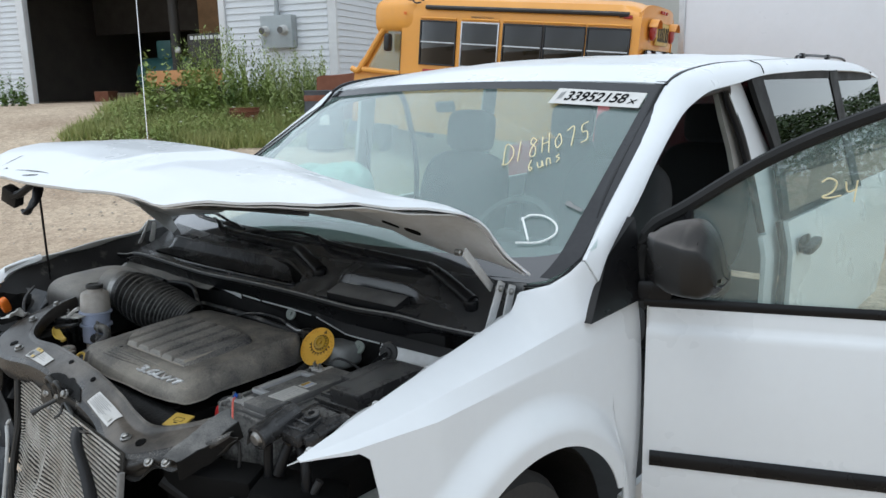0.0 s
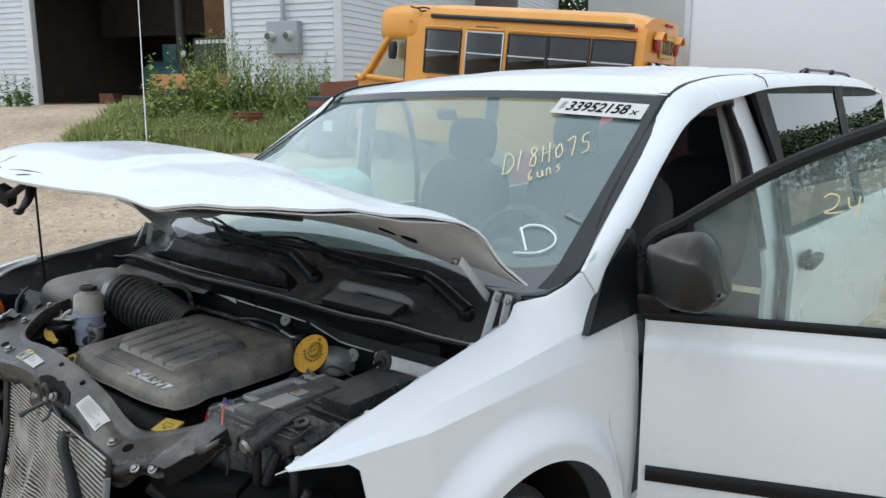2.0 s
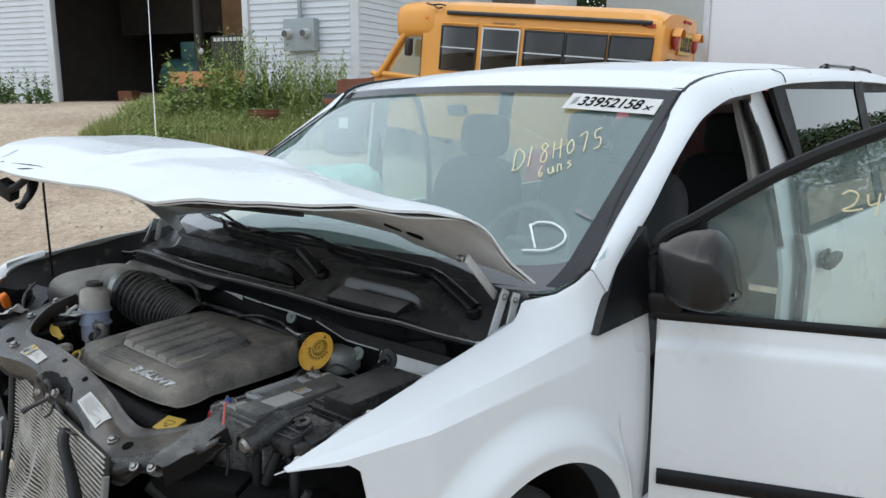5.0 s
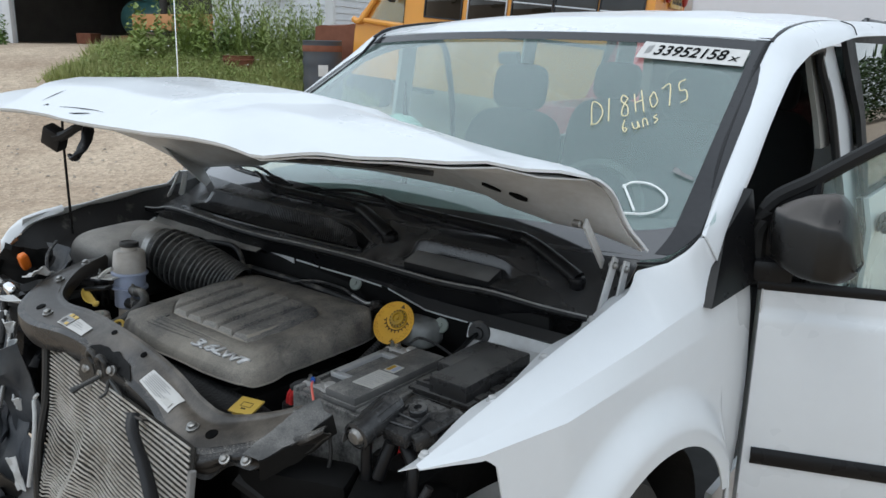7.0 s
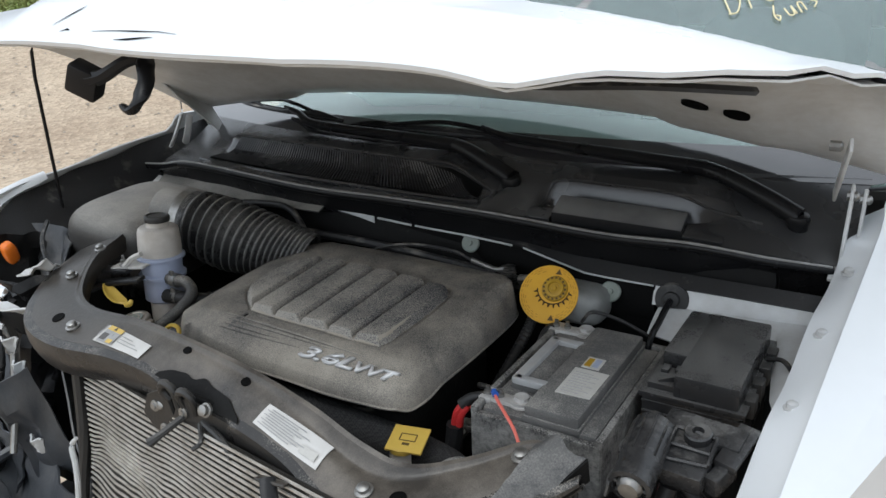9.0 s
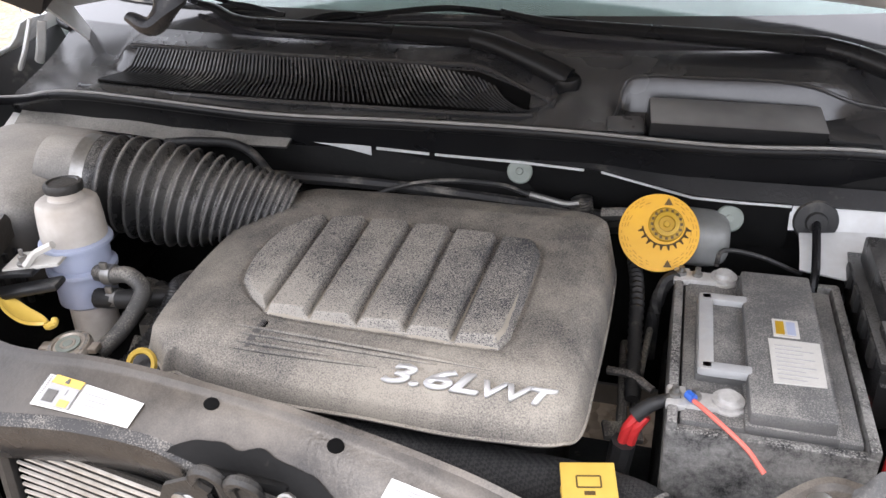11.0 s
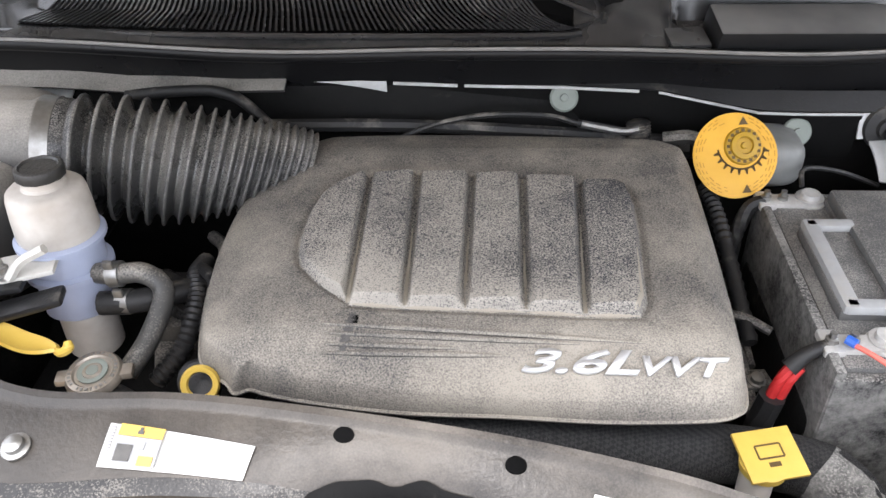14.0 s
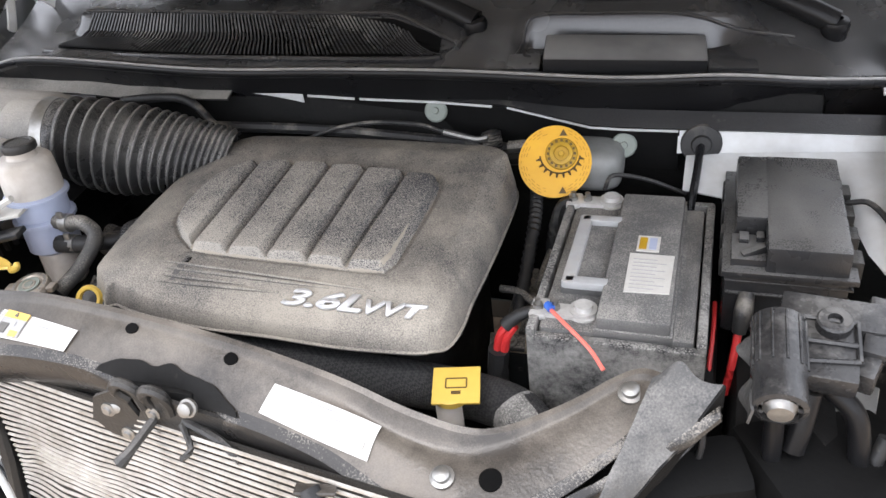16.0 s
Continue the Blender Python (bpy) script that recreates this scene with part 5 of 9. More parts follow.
wob = lambda a, b, s=1.0: s * noise.noise(Vector((a * 40, b * 40, 4.2)))
film_on_cover("grease_smudge", M["print_dark"], lambda u, v: (-0.110 - 0.006 * (1 - v) + (u - 0.5) * (0.010 + 0.010 * wob(v * 1.3, 0.2)) * math.sin(math.pi * (0.06 + 0.88 * v)) ** 0.5 + wob(u * 0.6, v * 2, 0.003), 0.1155 + 0.046 * v), 10, 40)
film_on_cover("grease_smudge", M["flat_black"], lambda u, v: (-0.1075 + (u - 0.5) * (0.006 + 0.005 * wob(v, 0.6)) + wob(u, v, 0.002), 0.146 + 0.013 * v), 5, 14)
# pale dust settled in the grooves
for k, g_ in enumerate(GROOVES + [lambda y: PAD_R(y) - 0.006]):
    run_ = (0.11, 0.13, 0.12, 0.10, 0.14, 0.09)[k]
    film_on_cover("groove_dust", M["groove_dust"], lambda u, v: (lambda y: (g_(y) + (u - 0.5) * (0.0042 * (1 - v) ** 0.7 + 0.0006) + wob(v * 3, k + 0.3, 0.0012), y))(PAD_B(g_(0.18)) + 0.003 + run_ * v), 3, 30)
NODES_X = [-0.116, -0.058, 0.006, 0.071, 0.133, 0.190]
for k in range(5):
    xa, xb = NODES_X[k], NODES_X[k + 1]
    film_on_cover("groove_dust", M["groove_dust"], lambda u, v: (lambda x: (x, PAD_B(x) + 0.0005 + (0.0026 + 0.0018 * wob(u * 2, k + 0.7)) * (v - 0.6) * math.sin(math.pi * (0.1 + 0.85 * u))))(xa + (xb - xa) * (0.02 + 0.96 * u)), 24, 4)
TXM = Matrix.Translation((0.066, 0.100, 0.0)) @ rot(25, 0, 0)
TXM.translation.z = cover_z(0.1, 0.100) + 0.0015
lettering("lettering", "3.6L", TXM, 0.116, 0.026, M["letter_silver"], cover, 0.006, 0.35, 0.028, "raised silver lettering")
lettering("lettering", "VVT", TXM @ Matrix.Translation((0.119, 0.0, 0)), 0.084, 0.020, M["letter_silver"], cover, 0.006, 0.3, 0.024, "raised silver lettering")

# front crossmember over the radiator
RB = [(-0.585, 0.26, 1.00), (-0.55, 0.16, 0.985), (-0.485, 0.075, 0.955), (-0.40, 0.042, 0.945), (-0.25, 0.034, 0.955), (-0.09, 0.016, 0.957), (0.06, 0.000, 0.948), (0.2, -0.018, 0.930), (0.3, -0.034, 0.910), (0.38, -0.034, 0.898), (0.455, 0.004, 0.909), (0.527, 0.050, 0.932), (0.566, 0.032, 0.948)]
RF = [(-0.66, 0.20, 0.975), (-0.62, 0.08, 0.955), (-0.545, -0.02, 0.925), (-0.42, -0.055, 0.915), (-0.25, -0.048, 0.925), (-0.09, -0.052, 0.922), (0.06, -0.072, 0.905), (0.2, -0.092, 0.882), (0.3, -0.128, 0.862), (0.385, -0.140, 0.862), (0.465, -0.085, 0.875), (0.525, -0.03, 0.90), (0.568, 0.0, 0.938)]
pb, pf = smooth_path(RB, 6), smooth_path(RF, 6)


def rail(u, v):
    f = u * (len(pb) - 1)
    i = min(int(f), len(pb) - 2)
    t = f - i
    b, fr = pb[i].lerp(pb[i + 1], t), pf[i].lerp(pf[i + 1], t)
    if v < 0.12:
        return b + Vector((0, 0.004, -0.03 * (1 - v / 0.12)))
    if v < 0.72:
        k = (v - 0.12) / 0.6
        q = b.lerp(fr, k)
        dip = 0.045 * math.exp(-((q.x + 0.03) / 0.07) ** 2) * k ** 3
        return q + Vector((0, 0, 0.003 * math.sin(k * math.pi) + 0.007 * math.exp(-(k / 0.07) ** 2) - 0.010 * math.exp(-((q.x - 0.30) / 0.10) ** 2 - ((k - 0.22) / 0.16) ** 2) - dip))
    k = (v - 0.72) / 0.28
    return fr + Vector((0, -0.006 * math.sin(k * 3.14) + 0.015 * k + 0.03 * k * sstep((fr.x - 0.3) / 0.1), -(0.062 - 0.030 * sstep((fr.x - 0.30) / 0.1)) * k - 0.04 * math.exp(-((fr.x + 0.03) / 0.07) ** 2)))


bm = B()
sheet(bm, lambda u, v: rail(u, 0.63 * v), 180, 40, 0.003)
support = part("radiator_support", bm, M["dusty_rail"], van, "dusty painted steel crossmember with labels", angle=24)
bm = B()
sheet(bm, lambda u, v: rail(u, 0.625 + 0.375 * v) + Vector((0, 0.0, -0.0005)), 90, 12, 0.003)
part("support_front", bm, M["rail_black"], support, "glossy black front edge of the crossmember")


RAILPTS = [rail(i / 160, 0.12 + 0.6 * j / 16) for i in range(161) for j in range(17)]


RAILARR = np.array([tuple(q) for q in RAILPTS])


def on_rail(x, y):
    """Height of the crossmember's top, from a plane through the nearest of its own grid points."""
    idx = np.argsort((RAILARR[:, 0] - x) ** 2 + (RAILARR[:, 1] - y) ** 2)[:9]
    p_ = RAILARR[idx]
    c_ = np.linalg.lstsq(np.c_[p_[:, 0] - x, p_[:, 1] - y, np.ones(9)], p_[:, 2], rcond=None)[0]
    return Vector((x, y, float(c_[2]) + 0.003))


for c, rr in (((-0.398, -0.012), 0.011), ((0.346, -0.092), 0.011), ((0.528, 0.026), 0.011), ((-0.55, 0.10), 0.010), ((-0.57, 0.19), 0.010)):
    q = on_rail(*c)
    bm = B()
    lathe(bm, q + Vector((0, 0, 0.001)), (0, -0.25, 1), [(rr * 1.25, 0), (rr * 1.25, 0.003), (rr * 0.85, 0.004), (rr * 0.85, 0.010), (rr * 0.5, 0.012)], 6 if rr < 0 else 18)
    part("bolt", bm, M["steel"], support, "zinc bolt head")
# holes are flat black discs on the steel; their depth is only colour
for c, ra, rb in (((-0.093, 0.0), 0.0095, 0.006), ((0.06, -0.018), 0.0095, 0.0065), ((0.397, -0.084), 0.0125, 0.0125), ((-0.46, 0.0), 0.012, 0.012)):
    q = on_rail(*c)
    bm = B()
    lo_ = [bm.verts.new(on_rail(c[0] + ra * math.cos(k * math.pi / 12), c[1] + rb * math.sin(k * math.pi / 12)) + Vector((0, 0, -0.003))) for k in range(24)]
    hi_ = [bm.verts.new(v.co + Vector((0, -0.0006, 0.0048))) for v in lo_]
    bm.faces.new(hi_)
    for k in range(24):
        bm.faces.new((lo_[k], lo_[(k + 1) % 24], hi_[(k + 1) % 24], hi_[k]))
    part("hole", bm, M["flat_black"], support)


def recess(u, v):
    """Thin film on the crossmember round the latch; its black paints in the hollow's shade."""
    x = -0.125 + 0.215 * u
    ya = lerp([-0.25, -0.09, 0.06, 0.2], [-0.048, -0.052, -0.072, -0.092])(x) + 0.002
    yb = ya + 0.027 * math.sin(math.pi * u) ** 0.55 * (1 + 0.25 * noise.noise(Vector((u * 7, 0.0, 2.0))))
    return on_rail(x, yb + (ya - yb) * v) + Vector((0, -0.001, 0.0032 + 0.004 * math.sin(math.pi * u) * v))


part("dark_recess", sheet(B(), recess, 60, 10, 0.0005), M["bay_dark"], support, "black film for the shaded hollow round the hood latch")


def plate(name, pts, mat, parent, label="", th=0.0012, up=0.002):
    b = B()
    p = [Vector(q) for q in pts]
    nn = (p[1] - p[0]).cross(p[2] - p[0]).normalized()
    if nn.z < 0:
        nn = -nn
    hi = [b.verts.new(q + nn * (up + th)) for q in p]
    lo = [b.verts.new(q + nn * (up - 0.001)) for q in p]
    b.faces.new(hi)
    b.faces.new(lo[::-1])
    for k in range(len(p)):
        b.faces.new((hi[k], lo[k], lo[(k + 1) % len(p)], hi[(k + 1) % len(p)]))
    return part(name, b, mat, parent, label)


def rail_label(name, corners, u0, u1, v0, v1, mat, parent, label="", up=0.0035):
    a, b, c, d = [Vector((*q, 0)) for q in corners]

    def f(u, v):
        uu, vv = u0 + (u1 - u0) * u, v0 + (v1 - v0) * v
        q = a * (1 - uu) * (1 - vv) + b * uu * (1 - vv) + c * uu * vv + d * (1 - uu) * vv
        return on_rail(q.x, q.y) + Vector((0, -0.2 * up, up))
    n1 = max(2, int(12 * (u1 - u0)))
    return part(name, sheet(B(), f, n1, max(2, int(5 * (v1 - v0))), 0.0008), mat, parent, label)


L1 = [(-0.314, -0.030), (-0.178, -0.039), (-0.171, -0.012), (-0.312, 0.009)]
lab1 = rail_label("warning_label", L1, 0, 1, 0, 1, M["paper"], support, "white paper label with yellow warning corner")
rail_label("yellow_header", L1, 0.09, 0.40, 0.72, 0.99, M["yellow_tag"], lab1, up=0.0068)
rail_label("print_block", L1, 0.09, 0.40, 0.03, 0.71, M["print_grey"], lab1, up=0.0068)
rail_label("print_spot", L1, 0.11, 0.22, 0.12, 0.50, M["print_dark"], lab1, up=0.0078)
rail_label("print_spot", L1, 0.26, 0.30, 0.42, 0.60, M["print_grey"], lab1, up=0.0078)
rail_label("yellow_mark", L1, 0.28, 0.38, 0.05, 0.27, M["yellow_tag"], lab1, up=0.0078)
rail_label("warning_mark", L1, 0.225, 0.265, 0.78, 0.86, M["print_dark"], lab1, up=0.0078)
rail_label("warning_mark", L1, 0.235, 0.255, 0.86, 0.94, M["print_dark"], lab1, up=0.0078)
for k in range(9):
    rail_label("barcode_bar", L1, 0.025, 0.065, 0.30 + k * 0.07, 0.33 + k * 0.07, M["print_grey"], lab1, up=0.0078)
for k in range(3):
    rail_label("print_line", L1, 0.45, 0.9 - 0.1 * k, 0.3 + 0.18 * k, 0.33 + 0.18 * k, M["print_grey"], lab1, up=0.0068)
L2 = [(0.116, -0.066), (0.259, -0.091), (0.264, -0.052), (0.127, -0.036)]
lab2 = rail_label("paper_label", L2, 0, 1, 0, 1, M["paper"], support, "white paper label with rows of small print")
for k in range(8):
    rail_label("print_line", L2, 0.06 + 0.05 * (k % 2), 0.55 + 0.1 * (k % 3), 0.1 + 0.1 * k, 0.135 + 0.1 * k, M["print_grey"], lab2, up=0.0068)
rail_label("print_block", L2, 0.7, 0.94, 0.12, 0.4, M["print_light"], lab2, up=0.0068)

bm = B()


def end_plate(u, v):
    lo_ = Vector((0.507, -0.096, 0.890)).lerp(Vector((0.534, -0.080, 0.876)), u)
    hi_ = Vector((0.551, 0.024, 0.962)).lerp(Vector((0.621, 0.029, 0.957)), u)
    q = lo_.lerp(hi_, v)
    peak = math.exp(-((u - 0.36) / 0.2) ** 2) * v ** 3
    return q + Vector((0, 0.014 * peak, 0.012 * peak - 0.008 * math.sin(v * math.pi) * u + 0.004 * noise.noise(q * 45) - 0.004 * (1 - u) ** 4))


sheet(bm, end_plate, 20, 24, -0.002)
ep_ = part("end_plate", bm, M["scuffed"], support, "torn scuffed plastic end plate", angle=50)
bm = B()
sheet(bm, lambda u, v: end_plate(1.0, u) + Vector((-0.012 * v * (1 - u), 0.010 * v, -0.05 * v * (1 - 0.2 * u) + 0.006 * noise.noise(Vector((u * 6, v * 3, 2.0))) * v)), 14, 5, 0.003)
part("plate_side", bm, M["bay_dark"], ep_)

# hood latch
bm = B()
box(bm, (-0.035, -0.062, 0.872), (0.11, 0.012, 0.085), 0.004, rot(-12, 0, 0))
latch = part("hood_latch", bm, M["bay_dark"], van, "dark greasy hood latch on the crossmember")
bm = B()
prism(bm, [(-0.135, 0.862), (-0.118, 0.902), (-0.085, 0.918), (-0.066, 0.900), (-0.058, 0.878), (-0.046, 0.900), (-0.022, 0.920), (0.012, 0.912), (0.040, 0.905), (0.072, 0.900), (0.088, 0.872), (0.080, 0.838), (0.03, 0.828), (-0.06, 0.826), (-0.115, 0.838)], 0.0, 0.006, Matrix.Translation((0, -0.070, 0)) @ rot(90, 0, 0))
part("latch_plate", bm, M["dusty_black"], latch, "stamped steel latch plate")
for xx, zz in ((-0.100, 0.885), (-0.030, 0.892), (-0.085, 0.845), (0.0, 0.85)):
    bm = B()
    lathe(bm, (xx, -0.076, zz), (0, -1, 0.1), [(0.010, 0), (0.010, 0.003), (0.006, 0.004), (0.005, 0.007), (0.0, 0.007)], 14)
    part("rivet", bm, M["steel"], latch)
bm = B()
tube(bm, [(-0.065, -0.072, 0.905), (-0.075, -0.078, 0.925), (-0.062, -0.08, 0.94), (-0.045, -0.078, 0.93), (-0.04, -0.076, 0.90)], 0.007, 8, 5)
tube(bm, [(-0.03, -0.072, 0.90), (-0.034, -0.078, 0.925), (-0.018, -0.08, 0.936), (-0.004, -0.078, 0.925), (-0.004, -0.076, 0.895)], 0.007, 8, 5)
tube(bm, [(-0.03, -0.08, 0.885), (-0.04, -0.12, 0.872), (-0.05, -0.135, 0.862)], [0.006, 0.006, 0.009], 8, 3)
tube(bm, [(0.01, -0.08, 0.885), (0.03, -0.10, 0.868), (0.02, -0.11, 0.858)], 0.004, 6, 3)
part("latch_jaw", bm, M["dusty_black"], latch)
bm = B()
tube(bm, [(0.01, -0.075, 0.885), (0.06, -0.085, 0.875), (0.095, -0.098, 0.860)], 0.006, 8, 5)
part("release_cable", bm, M["dusty_black"], latch)
for c in ((0.03, -0.078, 0.915), (-0.09, -0.065, 0.885)):
    bm = B()
    lathe(bm, c, (0, -0.9, 0.4), [(0.012, 0), (0.012, 0.004), (0.009, 0.005), (0.009, 0.012), (0.005, 0.014)], 12)
    part("bolt", bm, M["steel"], latch)

# crumpled radiator: each flat tube a strip of its own
def rad_pt(u, v):
    v = v * 1.07 - 0.07
    soft_ = max(0, min(1, v * 3))
    left_ = math.exp(-((u - 0.16) / 0.26) ** 2)
    w = 0.018 * math.sin(5 * u + 7 * v) * v + 0.020 * math.exp(-((u - 0.30) / 0.16) ** 2 - ((v - 0.55) / 0.28) ** 2) * math.sin(22 * u + 9 * v)
    dz = soft_ * (0.042 * noise.noise(Vector((u * 5, v * 4, 0.3))) * (0.35 + 0.65 * left_) + 0.013 * left_ * noise.noise(Vector((u * 17, v * 7, 1.3))) + 0.0022 * noise.noise(Vector((u * 22, v * 60, 5.1))))
    return Vector((-0.37 + 0.79 * u + 0.02 * v, -0.030 - 0.125 * u - 0.09 * v + w, 0.828 + 0.018 * u - 0.52 * v + dz - 0.05 * v * (u - 0.3) ** 2 * 3))


# backing sheet, painted dark so the gaps between the fins read as deep
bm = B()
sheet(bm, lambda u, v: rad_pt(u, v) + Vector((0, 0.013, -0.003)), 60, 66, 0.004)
rad = part("radiator_core", bm, M["gap_dark"], van, "crushed radiator with bent aluminium fins", angle=70)
for k in range(54):
    bm = B()
    v = k / 54
    rgs = []
    for q in [rad_pt(i / 80, v) for i in range(81)]:
        rgs.append([bm.verts.new(q + Vector(o)) for o in ((0, -0.0024, 0.0015), (0, -0.0024, -0.0015), (0, 0.0010, -0.0015), (0, 0.0010, 0.0015))])
    for r1, r2 in zip(rgs, rgs[1:]):
        for i in range(4):
            bm.faces.new((r1[i], r1[(i + 1) % 4], r2[(i + 1) % 4], r2[i]))
    part("fin", bm, M["alu_fin"], rad, fix=True)
bm = B()
tube(bm, [rad_pt(0, f) + Vector((-0.016, -0.004, 0.006)) for f in (0, 0.3, 0.6, 0.98)], 0.011, 8, 4)
part("side_tank", bm, M["dusty_black"], rad, "dark crushed end tank of the radiator")
bm = B()
tube(bm, [rad_pt(1, f) + Vector((0.012, -0.002, 0.0)) for f in (0.06, 0.2, 0.5, 0.98)], 0.010, 8, 4, flat=0.6)
part("side_tank", bm, M["lip_grey"], rad, "pale end tank of the radiator")
bm = B()
tube(bm, [(-0.345, -0.085, 0.748), (-0.358, -0.090, 0.728), (-0.346, -0.098, 0.690), (-0.340, -0.11, 0.63), (-0.355, -0.13, 0.50)], [0.004, 0.0055, 0.0055, 0.0055, 0.0055], 8, 4)
part("bent_pipe", bm, M["white_edge"], rad, "pale bent pipe beside the radiator")
bm = B()
tube(bm, [(0.212, -0.140, 0.892), (0.235, -0.158, 0.866), (0.288, -0.168, 0.80), (0.335, -0.182, 0.72), (0.38, -0.20, 0.60)], [0.012, 0.014, 0.016, 0.017, 0.017], 10, 4, flat=0.5)
part("strap", bm, M["black_plastic"], rad, "black strap across the fins")
bm = B()
box(bm, (0.215, -0.135, 0.884), (0.045, 0.026, 0.005), 0.002, rot(-28, 10, 18))
part("bracket", bm, M["dusty_rail"], rad)

# crossmember end and braces at the lamp side
bm = B()
sheet(bm, lambda u, v: Vector((0.40 + 0.22 * u, -0.135 + 0.15 * u - 0.01 * math.sin(v * 6), 0.862 + 0.075 * u ** 1.5 - (0.045 + 0.012 * math.sin(u * 17)) * v * (1 - 0.3 * u) + 0.006 * noise.noise(Vector((u * 9, v * 5, 3.0))))), 24, 10, 0.003)
part("lamp_brace", bm, M["rail_black"], support, "torn dark sheet metal at the lamp mounting")
for c_ in ((0.470, -0.110, 0.868), (0.512, -0.092, 0.872)):
    bm = B()
    lathe(bm, c_, (0.1, -0.5, 0.85), [(0.011, -0.002), (0.011, 0.002), (0.0075, 0.003), (0.0075, 0.008), (0.004, 0.010)], 14)
    part("bolt", bm, M["steel"], support, "zinc bolt head")
for p0, p1, rr in (((0.44, -0.06, 0.80), (0.62, 0.03, 0.62), 0.02), ((0.5, -0.05, 0.72), (0.78, 0.0, 0.70), 0.03), ((0.42, -0.1, 0.74), (0.46, -0.12, 0.52), 0.016), ((0.62, -0.02, 0.78), (0.7, 0.02, 0.55), 0.022), ((0.72, 0.02, 0.80), (0.86, 0.14, 0.62), 0.02), ((0.36, -0.11, 0.70), (0.64, -0.06, 0.56), 0.03)):
    bm = B()
    mid = [(a + b) / 2 + random.uniform(-0.04, 0.04) for a, b in zip(p0, p1)]
    tube(bm, [p0, mid, p1], rr, 8, 5)
    part("wiring_loom", bm, M["frame_black"], van)
# added filler boxes; the dark space below the lamp is their black colour
for c, s, r_ in (((0.54, 0.02, 0.73), (0.24, 0.08, 0.22), (10, 0, 20)), ((0.74, 0.08, 0.74), (0.2, 0.14, 0.16), (0, 10, 30)), ((0.60, -0.05, 0.58), (0.4, 0.14, 0.12), (5, 0, 10))):
    bm = B()
    box(bm, c, s, 0.02, rot(*r_))
    part("dark_filler_box", bm, M["deep_black"], van)
bm = B()
W1, W2, W3, W4 = Vector((0.787, 0.358, 0.725)), Vector((0.836, 0.309, 0.725)), Vector((0.825, 0.237, 0.715)), Vector((0.752, 0.223, 0.715))
sheet(bm, lambda u, v: W4.lerp(W3, u).lerp(W1.lerp(W2, u), v) + Vector((0, 0, 0.008 * math.sin(u * 4 + v * 2))), 10, 8, 0.003)
part("torn_flange", bm, M["white_inner"], van, "pale torn sheet metal below the lamp mount")
for pts, rr, mt in (([(0.677, 0.062, 0.905), (0.679, 0.058, 0.86), (0.682, 0.055, 0.78), (0.686, 0.05, 0.70)], 0.011, "trim_black"), ([(0.713, 0.09, 0.905), (0.708, 0.075, 0.87), (0.702, 0.065, 0.838)], 0.013, "trim_black"),
                    ([(0.734, 0.105, 0.90), (0.762, 0.095, 0.875), (0.772, 0.085, 0.83), (0.776, 0.08, 0.74)], 0.012, "trim_black"), ([(0.54, 0.01, 0.81), (0.59, 0.03, 0.80), (0.64, 0.035, 0.80), (0.672, 0.015, 0.755), (0.68, 0.0, 0.70)], 0.020, "trim_black"),
                    ([(0.60, 0.04, 0.90), (0.606, 0.035, 0.86), (0.60, 0.03, 0.82)], 0.004, "rubber"), ([(0.80, 0.10, 0.84), (0.79, 0.085, 0.80), (0.80, 0.08, 0.72)], 0.009, "rubber"), ([(0.575, 0.005, 0.83), (0.572, 0.0, 0.79)], 0.003, "white_edge")):
    bm = B()
    tube(bm, pts, rr, 10, 6)
    part("hanging_hose", bm, M[mt], van)

# lamp mount: hollow fluted barrel with a bolt in its end, bracket block and torn skirt
MB, MX = Vector((0.676, 0.142, 0.953)), Vector((0.002, -0.112, -0.024)).normalized()
bm = B()
lathe(bm, MB, MX, [(0.0, -0.004), (0.029, 0.0), (0.029, 0.07), (0.0265, 0.08), (0.028, 0.09), (0.028, 0.113), (0.0225, 0.115), (0.0215, 0.102), (0.0, 0.102)], 24)
arm = part("lamp_mount", bm, M["mount_black"], van, "broken black plastic headlamp mount", angle=40)
side_ = MX.cross(Vector((0, 0, 1))).normalized()
up_ = side_.cross(MX).normalized()
for a in (0.35, 0.75, 1.25, 1.75, 2.3, 2.8):
    bm = B()
    off = side_ * math.cos(a) * 0.029 + up_ * math.sin(a) * 0.029
    tube(bm, [MB + MX * 0.002 + off, MB + MX * 0.068 + off], 0.0018, 6, 2)
    part("flute", bm, M["mount_black"], arm)
bm = B()
lathe(bm, MB + MX * 0.100, MX, [(0.0175, 0.0), (0.0175, 0.012), (0.014, 0.016), (0.013, 0.020), (0.0, 0.021)], 18)
part("bolt", bm, M["steel"], arm)
for k in range(8):
    a = k * math.pi / 4 + 0.2
    bm = B()
    d_ = side_ * math.cos(a) + up_ * math.sin(a)
    tube(bm, [MB + MX * 0.109 + d_ * 0.016, MB + MX * 0.109 + d_ * 0.024], 0.0028, 5, 2)
    part("spoke", bm, M["scuffed"], arm)
for c_, s_, r_ in (((0.729, 0.122, 0.932), (0.060, 0.085, 0.030), (13, 0, -5)), ((0.735, 0.172, 0.945), (0.11, 0.045, 0.022), (10, 0, -6)), ((0.782, 0.160, 0.944), (0.030, 0.085, 0.014), (10, 6, -10)), ((0.772, 0.118, 0.922), (0.018, 0.05, 0.030), (10, 0, -20))):
    bm = B()
    box(bm, c_, s_, 0.004, rot(*r_))
    part("mount_block", bm, M["mount_black"], arm)
